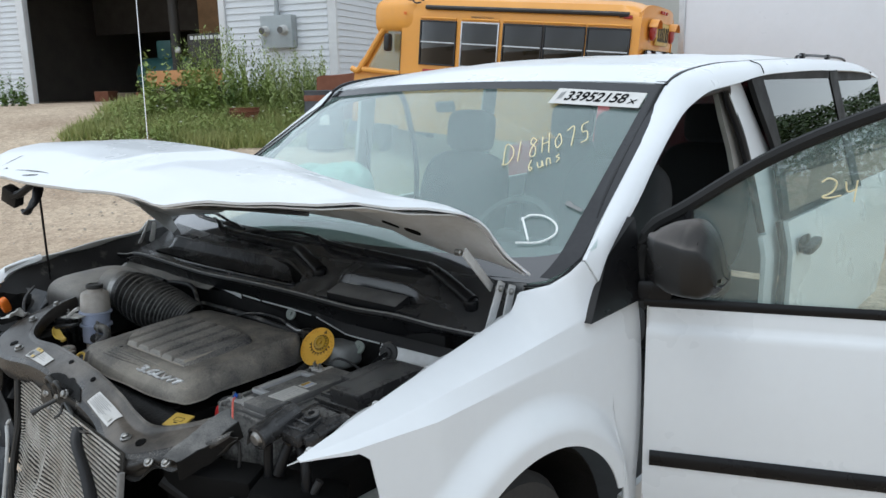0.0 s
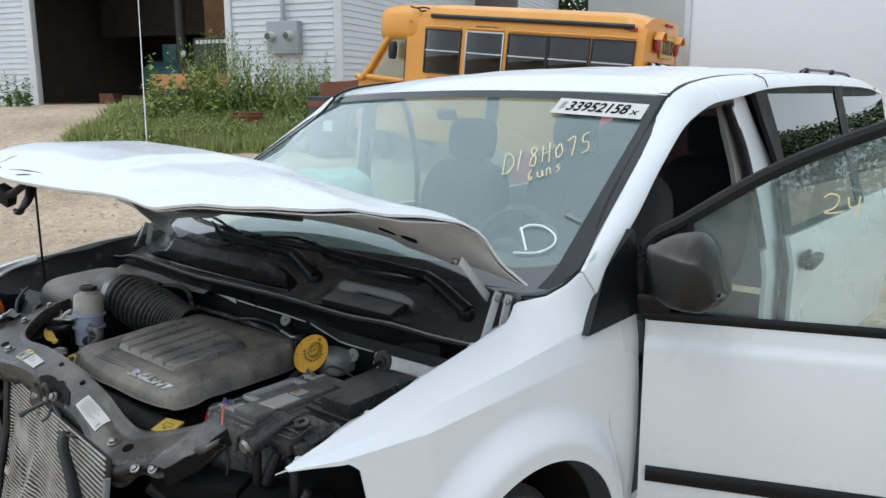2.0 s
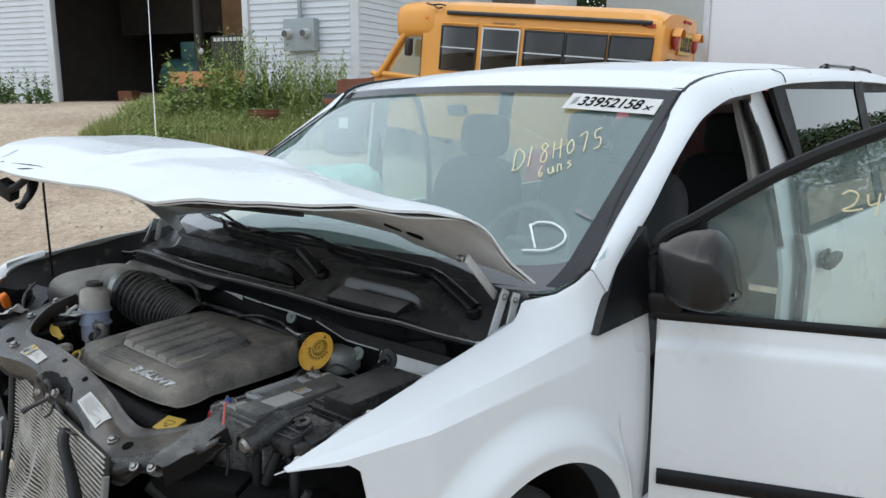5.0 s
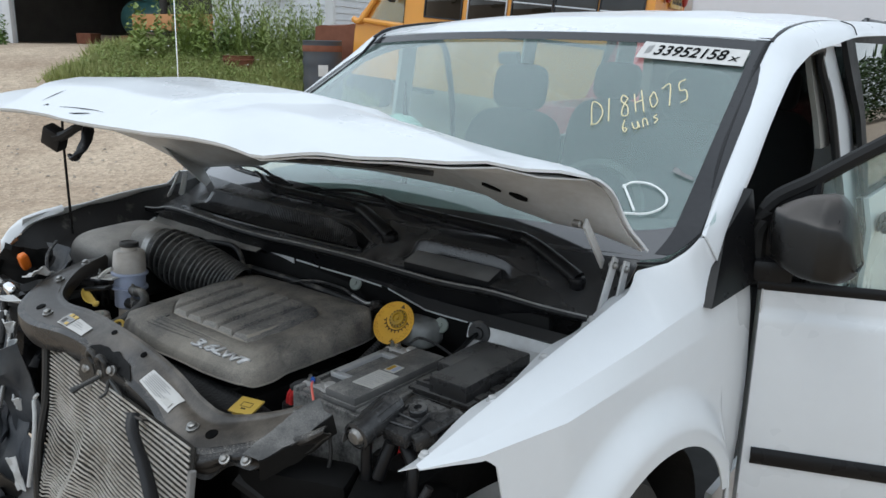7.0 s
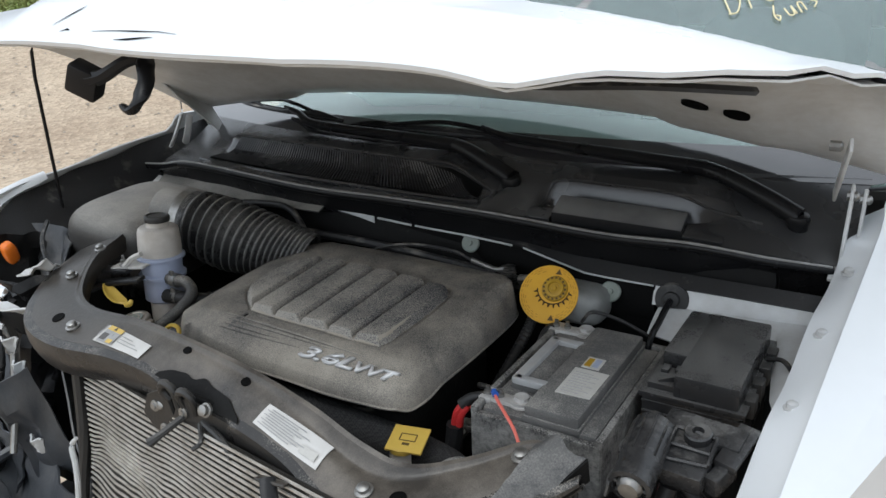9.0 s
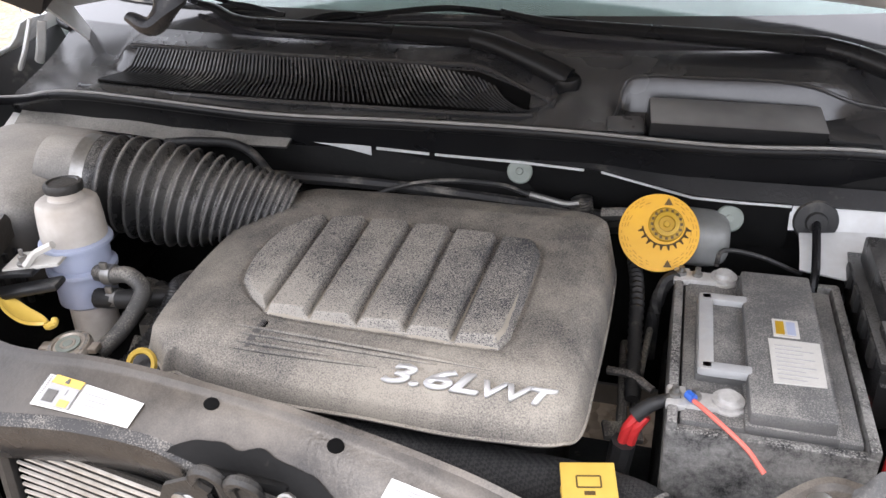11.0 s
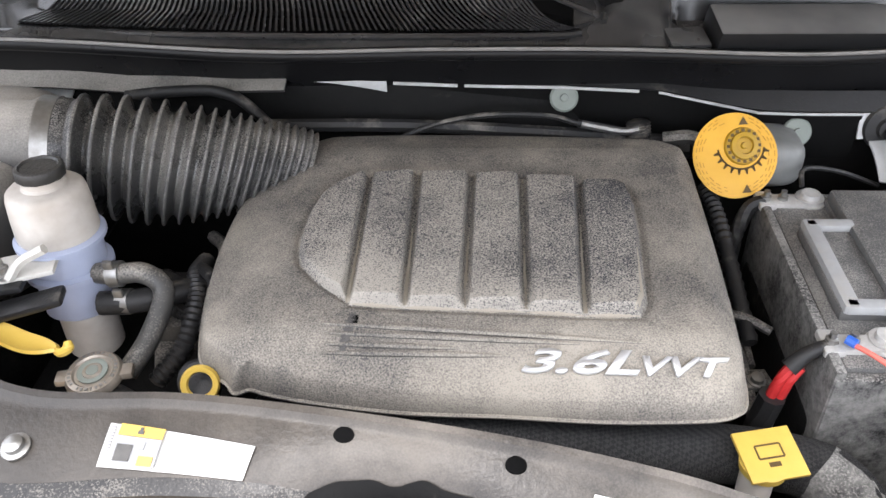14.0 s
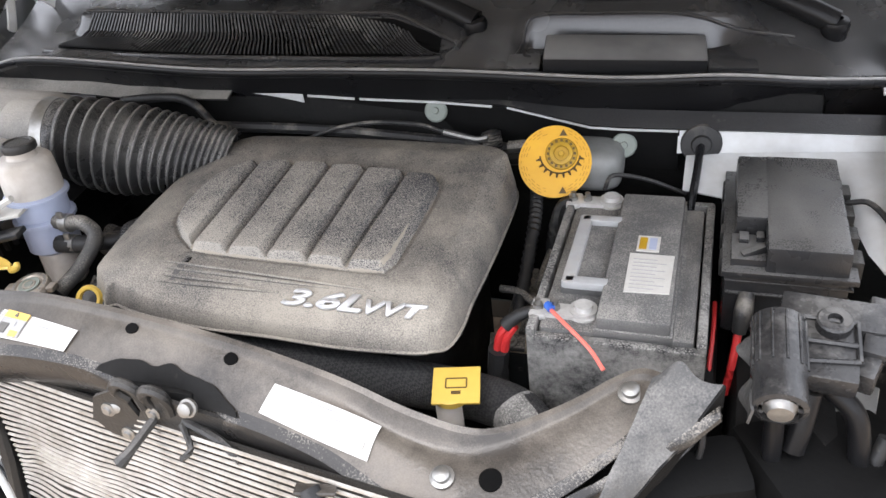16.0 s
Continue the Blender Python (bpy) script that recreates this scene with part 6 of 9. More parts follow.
for p0, p1 in (((0.702, 0.155, 0.957), (0.757, 0.150, 0.957)), ((0.757, 0.150, 0.957), (0.757, 0.100, 0.945)), ((0.757, 0.100, 0.945), (0.702, 0.096, 0.944)), ((0.702, 0.096, 0.944), (0.702, 0.155, 0.957)), ((0.703, 0.122, 0.951), (0.757, 0.120, 0.950))):
    bm = B()
    tube(bm, [p0, p1], 0.0032, 6, 2)
    part("frame_rib", bm, M["mount_black"], arm)
bm = B()
lathe(bm, (0.733, 0.147, 0.952), (0, -0.2, 1), [(0.019, 0), (0.019, 0.012), (0.017, 0.014), (0.008, 0.014), (0.007, 0.004), (0.0, 0.004)], 20)
part("ball_socket", bm, M["mount_black"], arm)
bm = B()
sheet(bm, lambda u, v: Vector((0.652 - 0.004 * math.sin(9 * v) - 0.016 * u * (0.5 + 0.5 * math.sin(11 * v + 1)), 0.125 - 0.10 * v, 0.952 - 0.02 * u - 0.022 * v + 0.004 * noise.noise(Vector((u * 5, v * 9, 0.5))))), 6, 18, 0.003)
part("torn_skirt", bm, M["scuffed"], arm, "ragged torn plastic edge")

# battery in its sleeve
battery = thing("battery", (0.495, 0.3, 0.72), "dusty car battery with grey handle and paper label in tray", "battery")
for c, s in (((0.392, 0.30, 0.80), (0.012, 0.33, 0.22)), ((0.598, 0.30, 0.80), (0.012, 0.33, 0.22)), ((0.495, 0.140, 0.80), (0.215, 0.014, 0.20)), ((0.495, 0.462, 0.80), (0.215, 0.012, 0.22))):
    bm = B()
    box(bm, c, s, 0.004)
    part("sleeve", bm, M["battery_case"], battery, "felt heat sleeve beside the battery")
bm = B()
box(bm, (0.495, 0.30, 0.80), (0.19, 0.305, 0.21), 0.006)
box(bm, (0.578, 0.30, 0.902), (0.016, 0.29, 0.008), 0.003)
part("case", bm, M["battery_lid"], battery)
bm = B()
box(bm, (0.5165, 0.30, 0.915), (0.089, 0.302, 0.026), 0.005)
box(bm, (0.5165, 0.30, 0.905), (0.096, 0.308, 0.012), 0.003)
part("lid_step", bm, M["battery_lid"], battery)
bm = B()
box(bm, (0.450, 0.30, 0.911), (0.07, 0.16, 0.016), 0.004)
part("lid_pad", bm, M["battery_lid"], battery)
bm = B()
box(bm, (0.426, 0.30, 0.922), (0.018, 0.165, 0.012), 0.003)
box(bm, (0.452, 0.376, 0.922), (0.065, 0.016, 0.012), 0.003)
box(bm, (0.452, 0.224, 0.922), (0.065, 0.016, 0.012), 0.003)
part("handle", bm, M["grey_handle"], battery, "grey folding carry handle")
plb = plate("paper_label", [(0.499, 0.205, 0.9275), (0.555, 0.208, 0.9275), (0.556, 0.291, 0.9275), (0.498, 0.291, 0.9275)], M["dusty_paper"], battery, "white paper label with faint print", up=0.001)
for k in range(9):
    plate("print_line", [(0.504, 0.213 + 0.008 * k, 0.9285), (0.535 + 0.012 * ((k * 7) % 2), 0.213 + 0.008 * k, 0.9285), (0.535 + 0.012 * ((k * 7) % 2), 0.2142 + 0.008 * k, 0.9285), (0.504, 0.2142 + 0.008 * k, 0.9285)], M["print_grey"], plb, "", 0.0004, up=0.0014)
pl2 = plate("warning_label", [(0.505, 0.298, 0.9275), (0.535, 0.298, 0.9275), (0.535, 0.335, 0.9275), (0.505, 0.335, 0.9275)], M["dusty_paper"], battery, "small label with coloured symbols", up=0.001)
plate("symbol", [(0.508, 0.302, 0.9285), (0.518, 0.302, 0.9285), (0.518, 0.330, 0.9285), (0.508, 0.330, 0.9285)], M["cap_orange"], pl2, "", 0.0004, up=0.0014)
plate("symbol", [(0.521, 0.302, 0.9285), (0.531, 0.302, 0.9285), (0.531, 0.330, 0.9285), (0.521, 0.330, 0.9285)], M["degas_blue"], pl2, "", 0.0004, up=0.0014)
for yb_ in (0.184, 0.456):
    bm = B()
    lathe(bm, (0.452, yb_, 0.895), (0, 0, 1), [(0.021, 0), (0.021, 0.012), (0.018, 0.013), (0.018, 0.018), (0.0125, 0.018), (0.0115, 0.024), (0.0, 0.024)], 22)
    box(bm, (0.418, yb_ - 0.004, 0.905), (0.05, 0.026, 0.012), 0.003)
    box(bm, (0.395, yb_ - 0.002, 0.906), (0.022, 0.036, 0.010), 0.003)
    clampo = part("terminal_clamp", bm, M["lead"], battery, "lead battery terminal clamp")
    for dx in (-0.036, -0.058):
        bm = B()
        lathe(bm, (0.452 + dx, yb_ - 0.004, 0.908), (0, 0, 1), [(0.007, 0), (0.007, 0.008), (0.004, 0.009), (0.004, 0.016), (0.0, 0.016)], 8)
        part("nut", bm, M["steel"], clampo)
bm = B()
tube(bm, [(0.40, 0.182, 0.908), (0.37, 0.172, 0.900), (0.352, 0.165, 0.885)], [0.007, 0.0085, 0.010], 10, 4)
part("cable_lug", bm, M["rubber"], battery)
bm = B()
for o in (0, 0.012):
    tube(bm, [(0.355 + o * 0.8, 0.166, 0.886), (0.345 + o * 0.8, 0.161, 0.870), (0.340 + o * 0.8, 0.160, 0.845)], 0.0062, 8, 5)
part("red_cable", bm, M["red_wire"], battery, "thick red battery cables")
bm = B()
tube(bm, [(0.342, 0.160, 0.848), (0.337, 0.161, 0.80), (0.338, 0.165, 0.74)], 0.015, 8, 4)
part("cable_sleeve", bm, M["rubber"], battery)
bm = B()
tube(bm, [(0.41, 0.172, 0.917), (0.43, 0.150, 0.917), (0.468, 0.120, 0.904), (0.486, 0.104, 0.890)], 0.0028, 6, 5)
tube(bm, [(0.486, 0.104, 0.890), (0.489, 0.101, 0.888)], 0.0030, 6, 1)
part("thin_red_wire", bm, M["salmon_wire"], battery, "thin red wire")
bm = B()
tube(bm, [(0.407, 0.176, 0.919), (0.414, 0.168, 0.919)], 0.0055, 8, 1)
part("blue_crimp", bm, M["blue_plastic"], battery)
bm = B()
tube(bm, [(0.395, 0.452, 0.908), (0.375, 0.452, 0.895), (0.362, 0.44, 0.85), (0.36, 0.42, 0.78)], 0.010, 8, 5)
tube(bm, [(0.44, 0.462, 0.925), (0.45, 0.49, 0.935), (0.50, 0.50, 0.925), (0.56, 0.505, 0.90)], 0.0035, 6, 5)
part("black_cable", bm, M["rubber"], battery)

# fuse box
bm = B()
box(bm, (0.714, 0.381, 0.952), (0.096, 0.242, 0.044), 0.005)
box(bm, (0.652, 0.417, 0.9515), (0.046, 0.170, 0.043), 0.005)
fuse = part("fuse_box", bm, M["fuse_plastic"], van, "dusty black fuse box with stepped lid", angle=22)
for c_, s_, r_ in (((0.650, 0.298, 0.941), (0.050, 0.060, 0.016), (0, 0, 0)), ((0.652, 0.284, 0.950), (0.030, 0.010, 0.012), (0, -14, 24)), ((0.640, 0.315, 0.950), (0.012, 0.020, 0.010), (0, 0, 0)), ((0.660, 0.318, 0.950), (0.010, 0.016, 0.012), (0, 0, 0)), ((0.694, 0.385, 0.934), (0.158, 0.262, 0.008), (0, 0, 0)),
                    ((0.694, 0.262, 0.920), (0.150, 0.008, 0.004), (0, 0, 0)), ((0.694, 0.260, 0.903), (0.146, 0.010, 0.004), (0, 0, 0)), ((0.722, 0.256, 0.895), (0.030, 0.008, 0.026), (0, 0, 0))):
    bm = B()
    box(bm, c_, s_, 0.0015, rot(*r_))
    part("lid_step", bm, M["fuse_plastic"], fuse)
bm = B()
box(bm, (0.692, 0.385, 0.885), (0.148, 0.25, 0.10), 0.01)
box(bm, (0.648, 0.292, 0.925), (0.05, 0.06, 0.03), 0.008)
part("box_body", bm, M["fuse_plastic"], fuse)
for k in range(4):
    bm = B()
    box(bm, (0.772, 0.30 + 0.055 * k, 0.93), (0.016, 0.03, 0.03), 0.003)
    part("clip", bm, M["dusty_black"], fuse)
    bm = B()
    box(bm, (0.618, 0.30 + 0.06 * k, 0.92), (0.012, 0.025, 0.03), 0.003)
    part("clip", bm, M["dusty_black"], fuse)
bm = B()
tube(bm, [(0.648, 0.255, 0.905), (0.645, 0.235, 0.89), (0.642, 0.225, 0.865)], [0.010, 0.012, 0.009], 10, 4)
part("boot", bm, M["rubber"], fuse)
bm = B()
tube(bm, [(0.642, 0.226, 0.868), (0.638, 0.21, 0.83), (0.632, 0.20, 0.78)], 0.0052, 8, 4)
part("red_cable", bm, M["red_wire"], fuse)
bm = B()
tube(bm, [(0.612, 0.29, 0.86), (0.612, 0.24, 0.84), (0.609, 0.18, 0.80)], 0.003, 6, 4)
part("thin_red_wire", bm, M["red_wire"], fuse)
bm = B()
tube(bm, [(0.6094, 0.190, 0.8065), (0.6088, 0.178, 0.799)], 0.0042, 8, 1)
part("yellow_crimp", bm, M["yellow"], fuse)
bm = B()
tube(bm, [(0.77, 0.42, 0.95), (0.80, 0.41, 0.955), (0.83, 0.36, 0.93), (0.84, 0.3, 0.86)], 0.004, 6, 5)
part("black_cable", bm, M["rubber"], fuse)

# brake fluid reservoir with its yellow tag
DN = Vector((0.10, -0.80, 0.60)).normalized()
bm = B()
superellipsoid(bm, (0.40, 0.545, 0.925), (0.12, 0.09, 0.07), None, 0.5, 0.5)
resv = part("fluid_reservoir", bm, M["reservoir_grey"], van, "pale plastic brake fluid reservoir")
DC = Vector((0.357, 0.498, 0.950))
bm = B()
lathe(bm, DC, DN, [(0.0575, 0), (0.058, 0.001), (0.0575, 0.002), (0.0, 0.002)], 48)
disc = part("yellow_tag", bm, M["orange_tag"], resv, "round yellow warning tag under the cap")
CC = Vector((0.366, 0.510, 0.957))
bm = B()
lathe(bm, CC - DN * 0.004, DN, [(0.026, 0), (0.026, 0.01), (0.024, 0.014), (0.019, 0.015), (0.018, 0.019), (0.012, 0.020), (0.011, 0.016), (0.005, 0.016), (0.004, 0.019), (0.0, 0.019)], 32)
capo = part("reservoir_cap", bm, M["cap_orange"], resv, "yellow screw cap with raised symbols")
dsx = DN.cross(Vector((0, 0, 1))).normalized()
dsy = dsx.cross(DN).normalized()
def disc_pt(a, r_, up):
    return DC + (dsx * math.cos(a) + dsy * math.sin(a)) * r_ + DN * up


GC = dsy * 0.013 - dsx * 0.008


def disc_bar(b, a, r_, w, l_, up=0.0023):
    m_ = Matrix((dsx * math.cos(a) + dsy * math.sin(a), -dsx * math.sin(a) + dsy * math.cos(a), DN)).transposed().to_4x4()
    box(b, disc_pt(a, r_, up), (w, l_, 0.0006), 0, m_)


bm = B()
prev = None
for k in range(61):
    a = math.pi * (1.04 + 0.92 * k / 60)
    ro_ = 0.0415 if k % 6 in (2, 3) else 0.0350
    row = [bm.verts.new(disc_pt(a, 0.0305, 0.0026) + GC), bm.verts.new(disc_pt(a, ro_ - 0.002, 0.0026) + GC)]
    if prev:
        bm.faces.new((prev[0], row[0], row[1], prev[1]))
    prev = row
bmesh.ops.solidify(bm, geom=bm.faces[:], thickness=0.0006)
part("gear_mark", bm, M["tag_print"], disc, "dark brown half gear symbol")
for r_, n_ in ((0.0535, 34), (0.0495, 30), (0.0455, 26)):
    for k in range(n_):
        a = 2 * math.pi * k / n_
        if abs(math.cos(a)) < 0.30 or (r_ < 0.05 and math.sin(a) > -0.2 and k % 3 == 0):
            continue
        bm = B()
        disc_bar(bm, a, r_, 0.0011, 0.0040 + 0.0020 * (k % 3))
        part("print_mark", bm, M["brown_print"], disc)
for sy_ in (-1, 1):
    bm = B()
    q = DC + dsy * sy_ * 0.046 - dsx * 0.013 + DN * 0.0024
    vs_ = [bm.verts.new(q + dsx * a + dsy * b) for a, b in ((-0.0062, -0.005), (0.0062, -0.005), (0.0, 0.006))]
    vt_ = [bm.verts.new(v.co + DN * 0.0008) for v in vs_]
    bm.faces.new(vs_[::-1])
    bm.faces.new(vt_)
    for k in range(3):
        bm.faces.new((vs_[k], vs_[(k + 1) % 3], vt_[(k + 1) % 3], vt_[k]))
    part("warning_triangle", bm, M["tag_print"], disc)
for k in range(16):
    a = 2 * math.pi * k / 16
    bm = B()
    box(bm, CC + (dsx * math.cos(a) + dsy * math.sin(a)) * 0.021 + DN * 0.0112, (0.004, 0.004, 0.0012), 0, Matrix((dsx, dsy, DN)).transposed().to_4x4())
    part("cap_mark", bm, M["tag_print"], capo)

# coolant bottle, filler neck and hoses
bm = B()
AX = Vector((0.02, 0.05, 1))
lathe(bm, (-0.478, 0.262, 0.80), AX, [(0.030, 0.0), (0.034, 0.005), (0.034, 0.07)], 28)
tank = part("coolant_bottle", bm, M["degas_white"], van, "cloudy white coolant bottle with blue fluid")
bm = B()
lathe(bm, (-0.478, 0.265, 0.868), AX, [(0.036, 0.0), (0.043, 0.006), (0.043, 0.055), (0.051, 0.058), (0.051, 0.064), (0.044, 0.067), (0.044, 0.098), (0.052, 0.101), (0.052, 0.106), (0.044, 0.11)], 32)
part("bottle_lower", bm, M["degas_blue"], tank, "bluish fluid-filled lower half")
bm = B()
lathe(bm, (-0.476, 0.270, 0.976), AX, [(0.0455, 0.0), (0.0465, 0.006), (0.0458, 0.03), (0.0442, 0.052), (0.0425, 0.0585), (0.038, 0.0625), (0.025, 0.0635), (0.023, 0.066), (0.023, 0.078)], 36)
part("bottle_upper", bm, M["degas_white"], tank, "cloudy white upper half")
bm = B()
lathe(bm, (-0.474, 0.274, 1.050), AX, [(0.024, 0), (0.027, 0.001), (0.0275, 0.003), (0.0275, 0.011), (0.026, 0.0135), (0.022, 0.0145), (0.020, 0.012), (0.0, 0.012)], 12)
part("bottle_cap", bm, M["dusty_black"], tank, "dusty black twelve-sided screw cap")
bm = B()
box(bm, (-0.50, 0.215, 0.965), (0.085, 0.05, 0.006), 0.002, rot(0, -6, 14))
tube(bm, [(-0.50, 0.19, 0.968), (-0.485, 0.20, 0.985), (-0.455, 0.205, 1.0)], 0.006, 6, 4)
part("mount_ear", bm, M["dusty_paper"], tank)
bm = B()
box(bm, (-0.555, 0.185, 0.955), (0.14, 0.035, 0.008), 0.003, rot(0, -5, 10))
box(bm, (-0.51, 0.165, 0.94), (0.15, 0.03, 0.010), 0.004, rot(0, -10, 14))
part("bracket", bm, M["black_plastic"], tank, "black steel bracket")
bm = B()
lathe(bm, (-0.505, 0.195, 0.968), (0, 0, 1), [(0.010, 0), (0.010, 0.004), (0.006, 0.005), (0.006, 0.014), (0.003, 0.015), (0.003, 0.024)], 8)
part("bolt", bm, M["steel"], tank)
bm = B()
tube(bm, [(-0.435, 0.25, 0.93), (-0.41, 0.245, 0.932), (-0.375, 0.245, 0.935), (-0.352, 0.235, 0.915), (-0.36, 0.19, 0.885), (-0.378, 0.15, 0.865)], 0.0125, 12, 6)
part("coolant_hose", bm, M["pipe_grey"], tank, "dusty rubber hose")
bm = B()
tube(bm, [(-0.435, 0.235, 0.895), (-0.39, 0.24, 0.896), (-0.34, 0.27, 0.89), (-0.3, 0.33, 0.87)], 0.015, 10, 5)
part("coolant_hose", bm, M["rubber"], tank, "dusty rubber hose")
for c in ((-0.418, 0.246, 0.932), (-0.413, 0.238, 0.896)):
    bm = B()
    lathe(bm, c, (1, 0, 0.05), [(0.013, 0), (0.016, 0.001), (0.016, 0.016), (0.013, 0.017)], 12)
    box(bm, (c[0] + 0.006, c[1] - 0.006, c[2] + 0.018), (0.012, 0.006, 0.012), 0.002)
    part("spring_clamp", bm, M["steel"], tank)
bm = B()
lathe(bm, (-0.394, 0.121, 0.868), (0.0, -0.12, 1), [(0.018, 0), (0.018, 0.02), (0.024, 0.022)], 20)
neck = part("filler_neck", bm, M["steel"], van, "metal radiator filler neck")
bm = B()
lathe(bm, (-0.394, 0.121, 0.888), (0.0, -0.12, 1), [(0.029, 0), (0.031, 0.002), (0.031, 0.007), (0.028, 0.012), (0.022, 0.013), (0.020, 0.011), (0.012, 0.011), (0.010, 0.014), (0.0, 0.014)], 32)
for a in (0.2, 0.2 + math.pi):
    box(bm, (-0.394 + 0.032 * math.cos(a), 0.121 + 0.032 * math.sin(a), 0.893), (0.018, 0.018, 0.009), 0.003, rot(0, 0, math.degrees(a)))
rcap = part("radiator_cap", bm, M["cap_metal"], neck, "embossed metal radiator cap")
rc_up = Vector((0.0, -0.12, 1)).normalized()
rc_s = rc_up.cross(Vector((0, 1, 0))).normalized()
rc_t = rc_up.cross(rc_s)
for k in range(30):
    a = 2 * math.pi * k / 30
    if k % 8 == 5:
        continue
    bm = B()
    d_ = rc_s * math.cos(a) + rc_t * math.sin(a)
    box(bm, Vector((-0.394, 0.121, 0.888)) + rc_up * 0.0128 + d_ * 0.0245, (0.0034, 0.0016 + 0.001 * (k % 3), 0.0012), 0, Matrix((d_, rc_up.cross(d_), rc_up)).transposed().to_4x4())
    part("embossed_mark", bm, M["steel"], rcap)
bm = B()
lathe(bm, Vector((-0.394, 0.121, 0.888)) + rc_up * 0.0115, rc_up, [(0.0165, 0), (0.0165, 0.0018), (0.013, 0.0022), (0.010, 0.0012), (0.008, 0.0012), (0.0065, 0.003), (0.0, 0.003)], 28)
part("cap_centre", bm, M["pin_green"], rcap, "grey-green centre of the cap")
bm = B()
tube(bm, [(-0.375, 0.115, 0.87), (-0.34, 0.105, 0.86), (-0.29, 0.088, 0.855), (-0.25, 0.075, 0.85)], [0.012, 0.010, 0.012, 0.013], 10, 5)
part("overflow_hose", bm, M["rubber"], neck)
bm = B()
FLM = Matrix.Translation((-0.478, 0.142, 0.926)) @ rot(-6, 14, -12)
sheet(bm, lambda u, v: FLM @ Vector(((u - 0.5) * 0.092, (v - 0.5) * 0.030 * (1 - 0.7 * abs(2 * u - 1) ** 3), -0.010 * math.sin(math.pi * u) + 0.004 * (2 * v - 1) ** 2)), 20, 6, -0.004)
tube(bm, [FLM @ Vector((0.044, 0, 0.0)), FLM @ Vector((0.052, -0.002, 0.003)), FLM @ Vector((0.058, 0.002, 0.010)), FLM @ Vector((0.054, 0.006, 0.014))], [0.004, 0.005, 0.006, 0.004], 8, 4)
part("yellow_flap", bm, M["yellow"], van, "yellow plastic filler flap")
# oil filler and yellow dipstick ring
bm = B()
lathe(bm, (-0.285, 0.135, 0.872), (0.25, -0.55, 0.75), [(0.02, -0.05), (0.02, -0.01), (0.024, -0.008), (0.024, 0.012), (0.02, 0.016), (0.0, 0.016)], 24)
part("oil_filler_cap", bm, M["black_plastic"], van, "black oil filler cap")
bm = B()
lathe(bm, (-0.272, 0.109, 0.896), (0.2, -0.8, 0.55), [(0.014, -0.004), (0.019, -0.005), (0.021, 0.0), (0.019, 0.005), (0.014, 0.004), (0.0125, 0.0), (0.014, -0.004)], 24, caps=False)
box(bm, (-0.262, 0.103, 0.878), (0.016, 0.012, 0.010), 0.003)
part("dipstick_ring", bm, M["yellow"], van, "yellow dipstick ring")
for pts, rr in (([(-0.33, 0.3, 0.9), (-0.30, 0.26, 0.91), (-0.285, 0.21, 0.89), (-0.30, 0.16, 0.85)], 0.008), ([(-0.36, 0.28, 0.86), (-0.31, 0.23, 0.87), (-0.29, 0.17, 0.85), (-0.33, 0.13, 0.82)], 0.010), ([(-0.40, 0.33, 0.86), (-0.33, 0.3, 0.85), (-0.28, 0.3, 0.84)], 0.012)):
    bm = B()
    tube(bm, pts, rr, 8, 5)
    part("wiring_loom", bm, M["rubber"], van)

# intake bellows, clamp and air box
P0, P1 = Vector((-0.530, 0.415, 1.004)), Vector((-0.220, 0.475, 0.945))
bx = (P1 - P0).normalized()
bm = B()
LBW = (P1 - P0).length
outer = lerp([0, 0.08, 0.2, 0.4, 0.6, 0.8, 1], [0.067, 0.076, 0.083, 0.085, 0.077, 0.062, 0.047])
depth_ = lerp([0, 0.15, 0.4, 0.7, 1], [0.016, 0.026, 0.020, 0.012, 0.008])
thin_ = lerp([0, 0.35, 0.5, 1], [0.27, 0.30, 0.38, 0.44])
CREST = [0.075]
while CREST[-1] < 0.985:
    CREST.append(CREST[-1] + float(np.interp(CREST[-1], [0, 0.4, 0.65, 1], [0.076, 0.066, 0.044, 0.030])))
prof = [(0.067, 0.0), (0.0675, 0.03), (0.066, 0.045)]
for a, b in zip(CREST, CREST[1:]):
    for j in range(9):
        f = j / 9
        t = a + (b - a) * f
        prof.append((outer(t) - depth_(t) * (1 - math.exp(-(min(f, 1 - f) / thin_(t)) ** 1.3)), min(t, 1.0)))
side_b = bx.cross(Vector((0, 0, 1))).normalized()
up_b = side_b.cross(bx)
lean_b = lerp([0, 0.15, 0.45, 1], [0.0, 0.05, 0.16, 0.30])
rings = []
for r_, t in prof:
    c_ = P0 + bx * t * LBW - Vector((0, 0, 0.013)) * math.sin(math.pi * min(1.0, t * 1.1))
    u_ = (up_b + bx * lean_b(t)).normalized()
    rings.append([bm.verts.new(c_ + (side_b * math.cos(a) + u_ * math.sin(a)) * r_) for a in [2 * math.pi * k / 40 for k in range(40)]])
for a, b in zip(rings, rings[1:]):
    for k in range(40):
        bm.faces.new((a[k], a[(k + 1) % 40], b[(k + 1) % 40], b[k]))
bel = part("intake_bellows", bm, M["bellows"], van, "ribbed black rubber intake hose", angle=40)
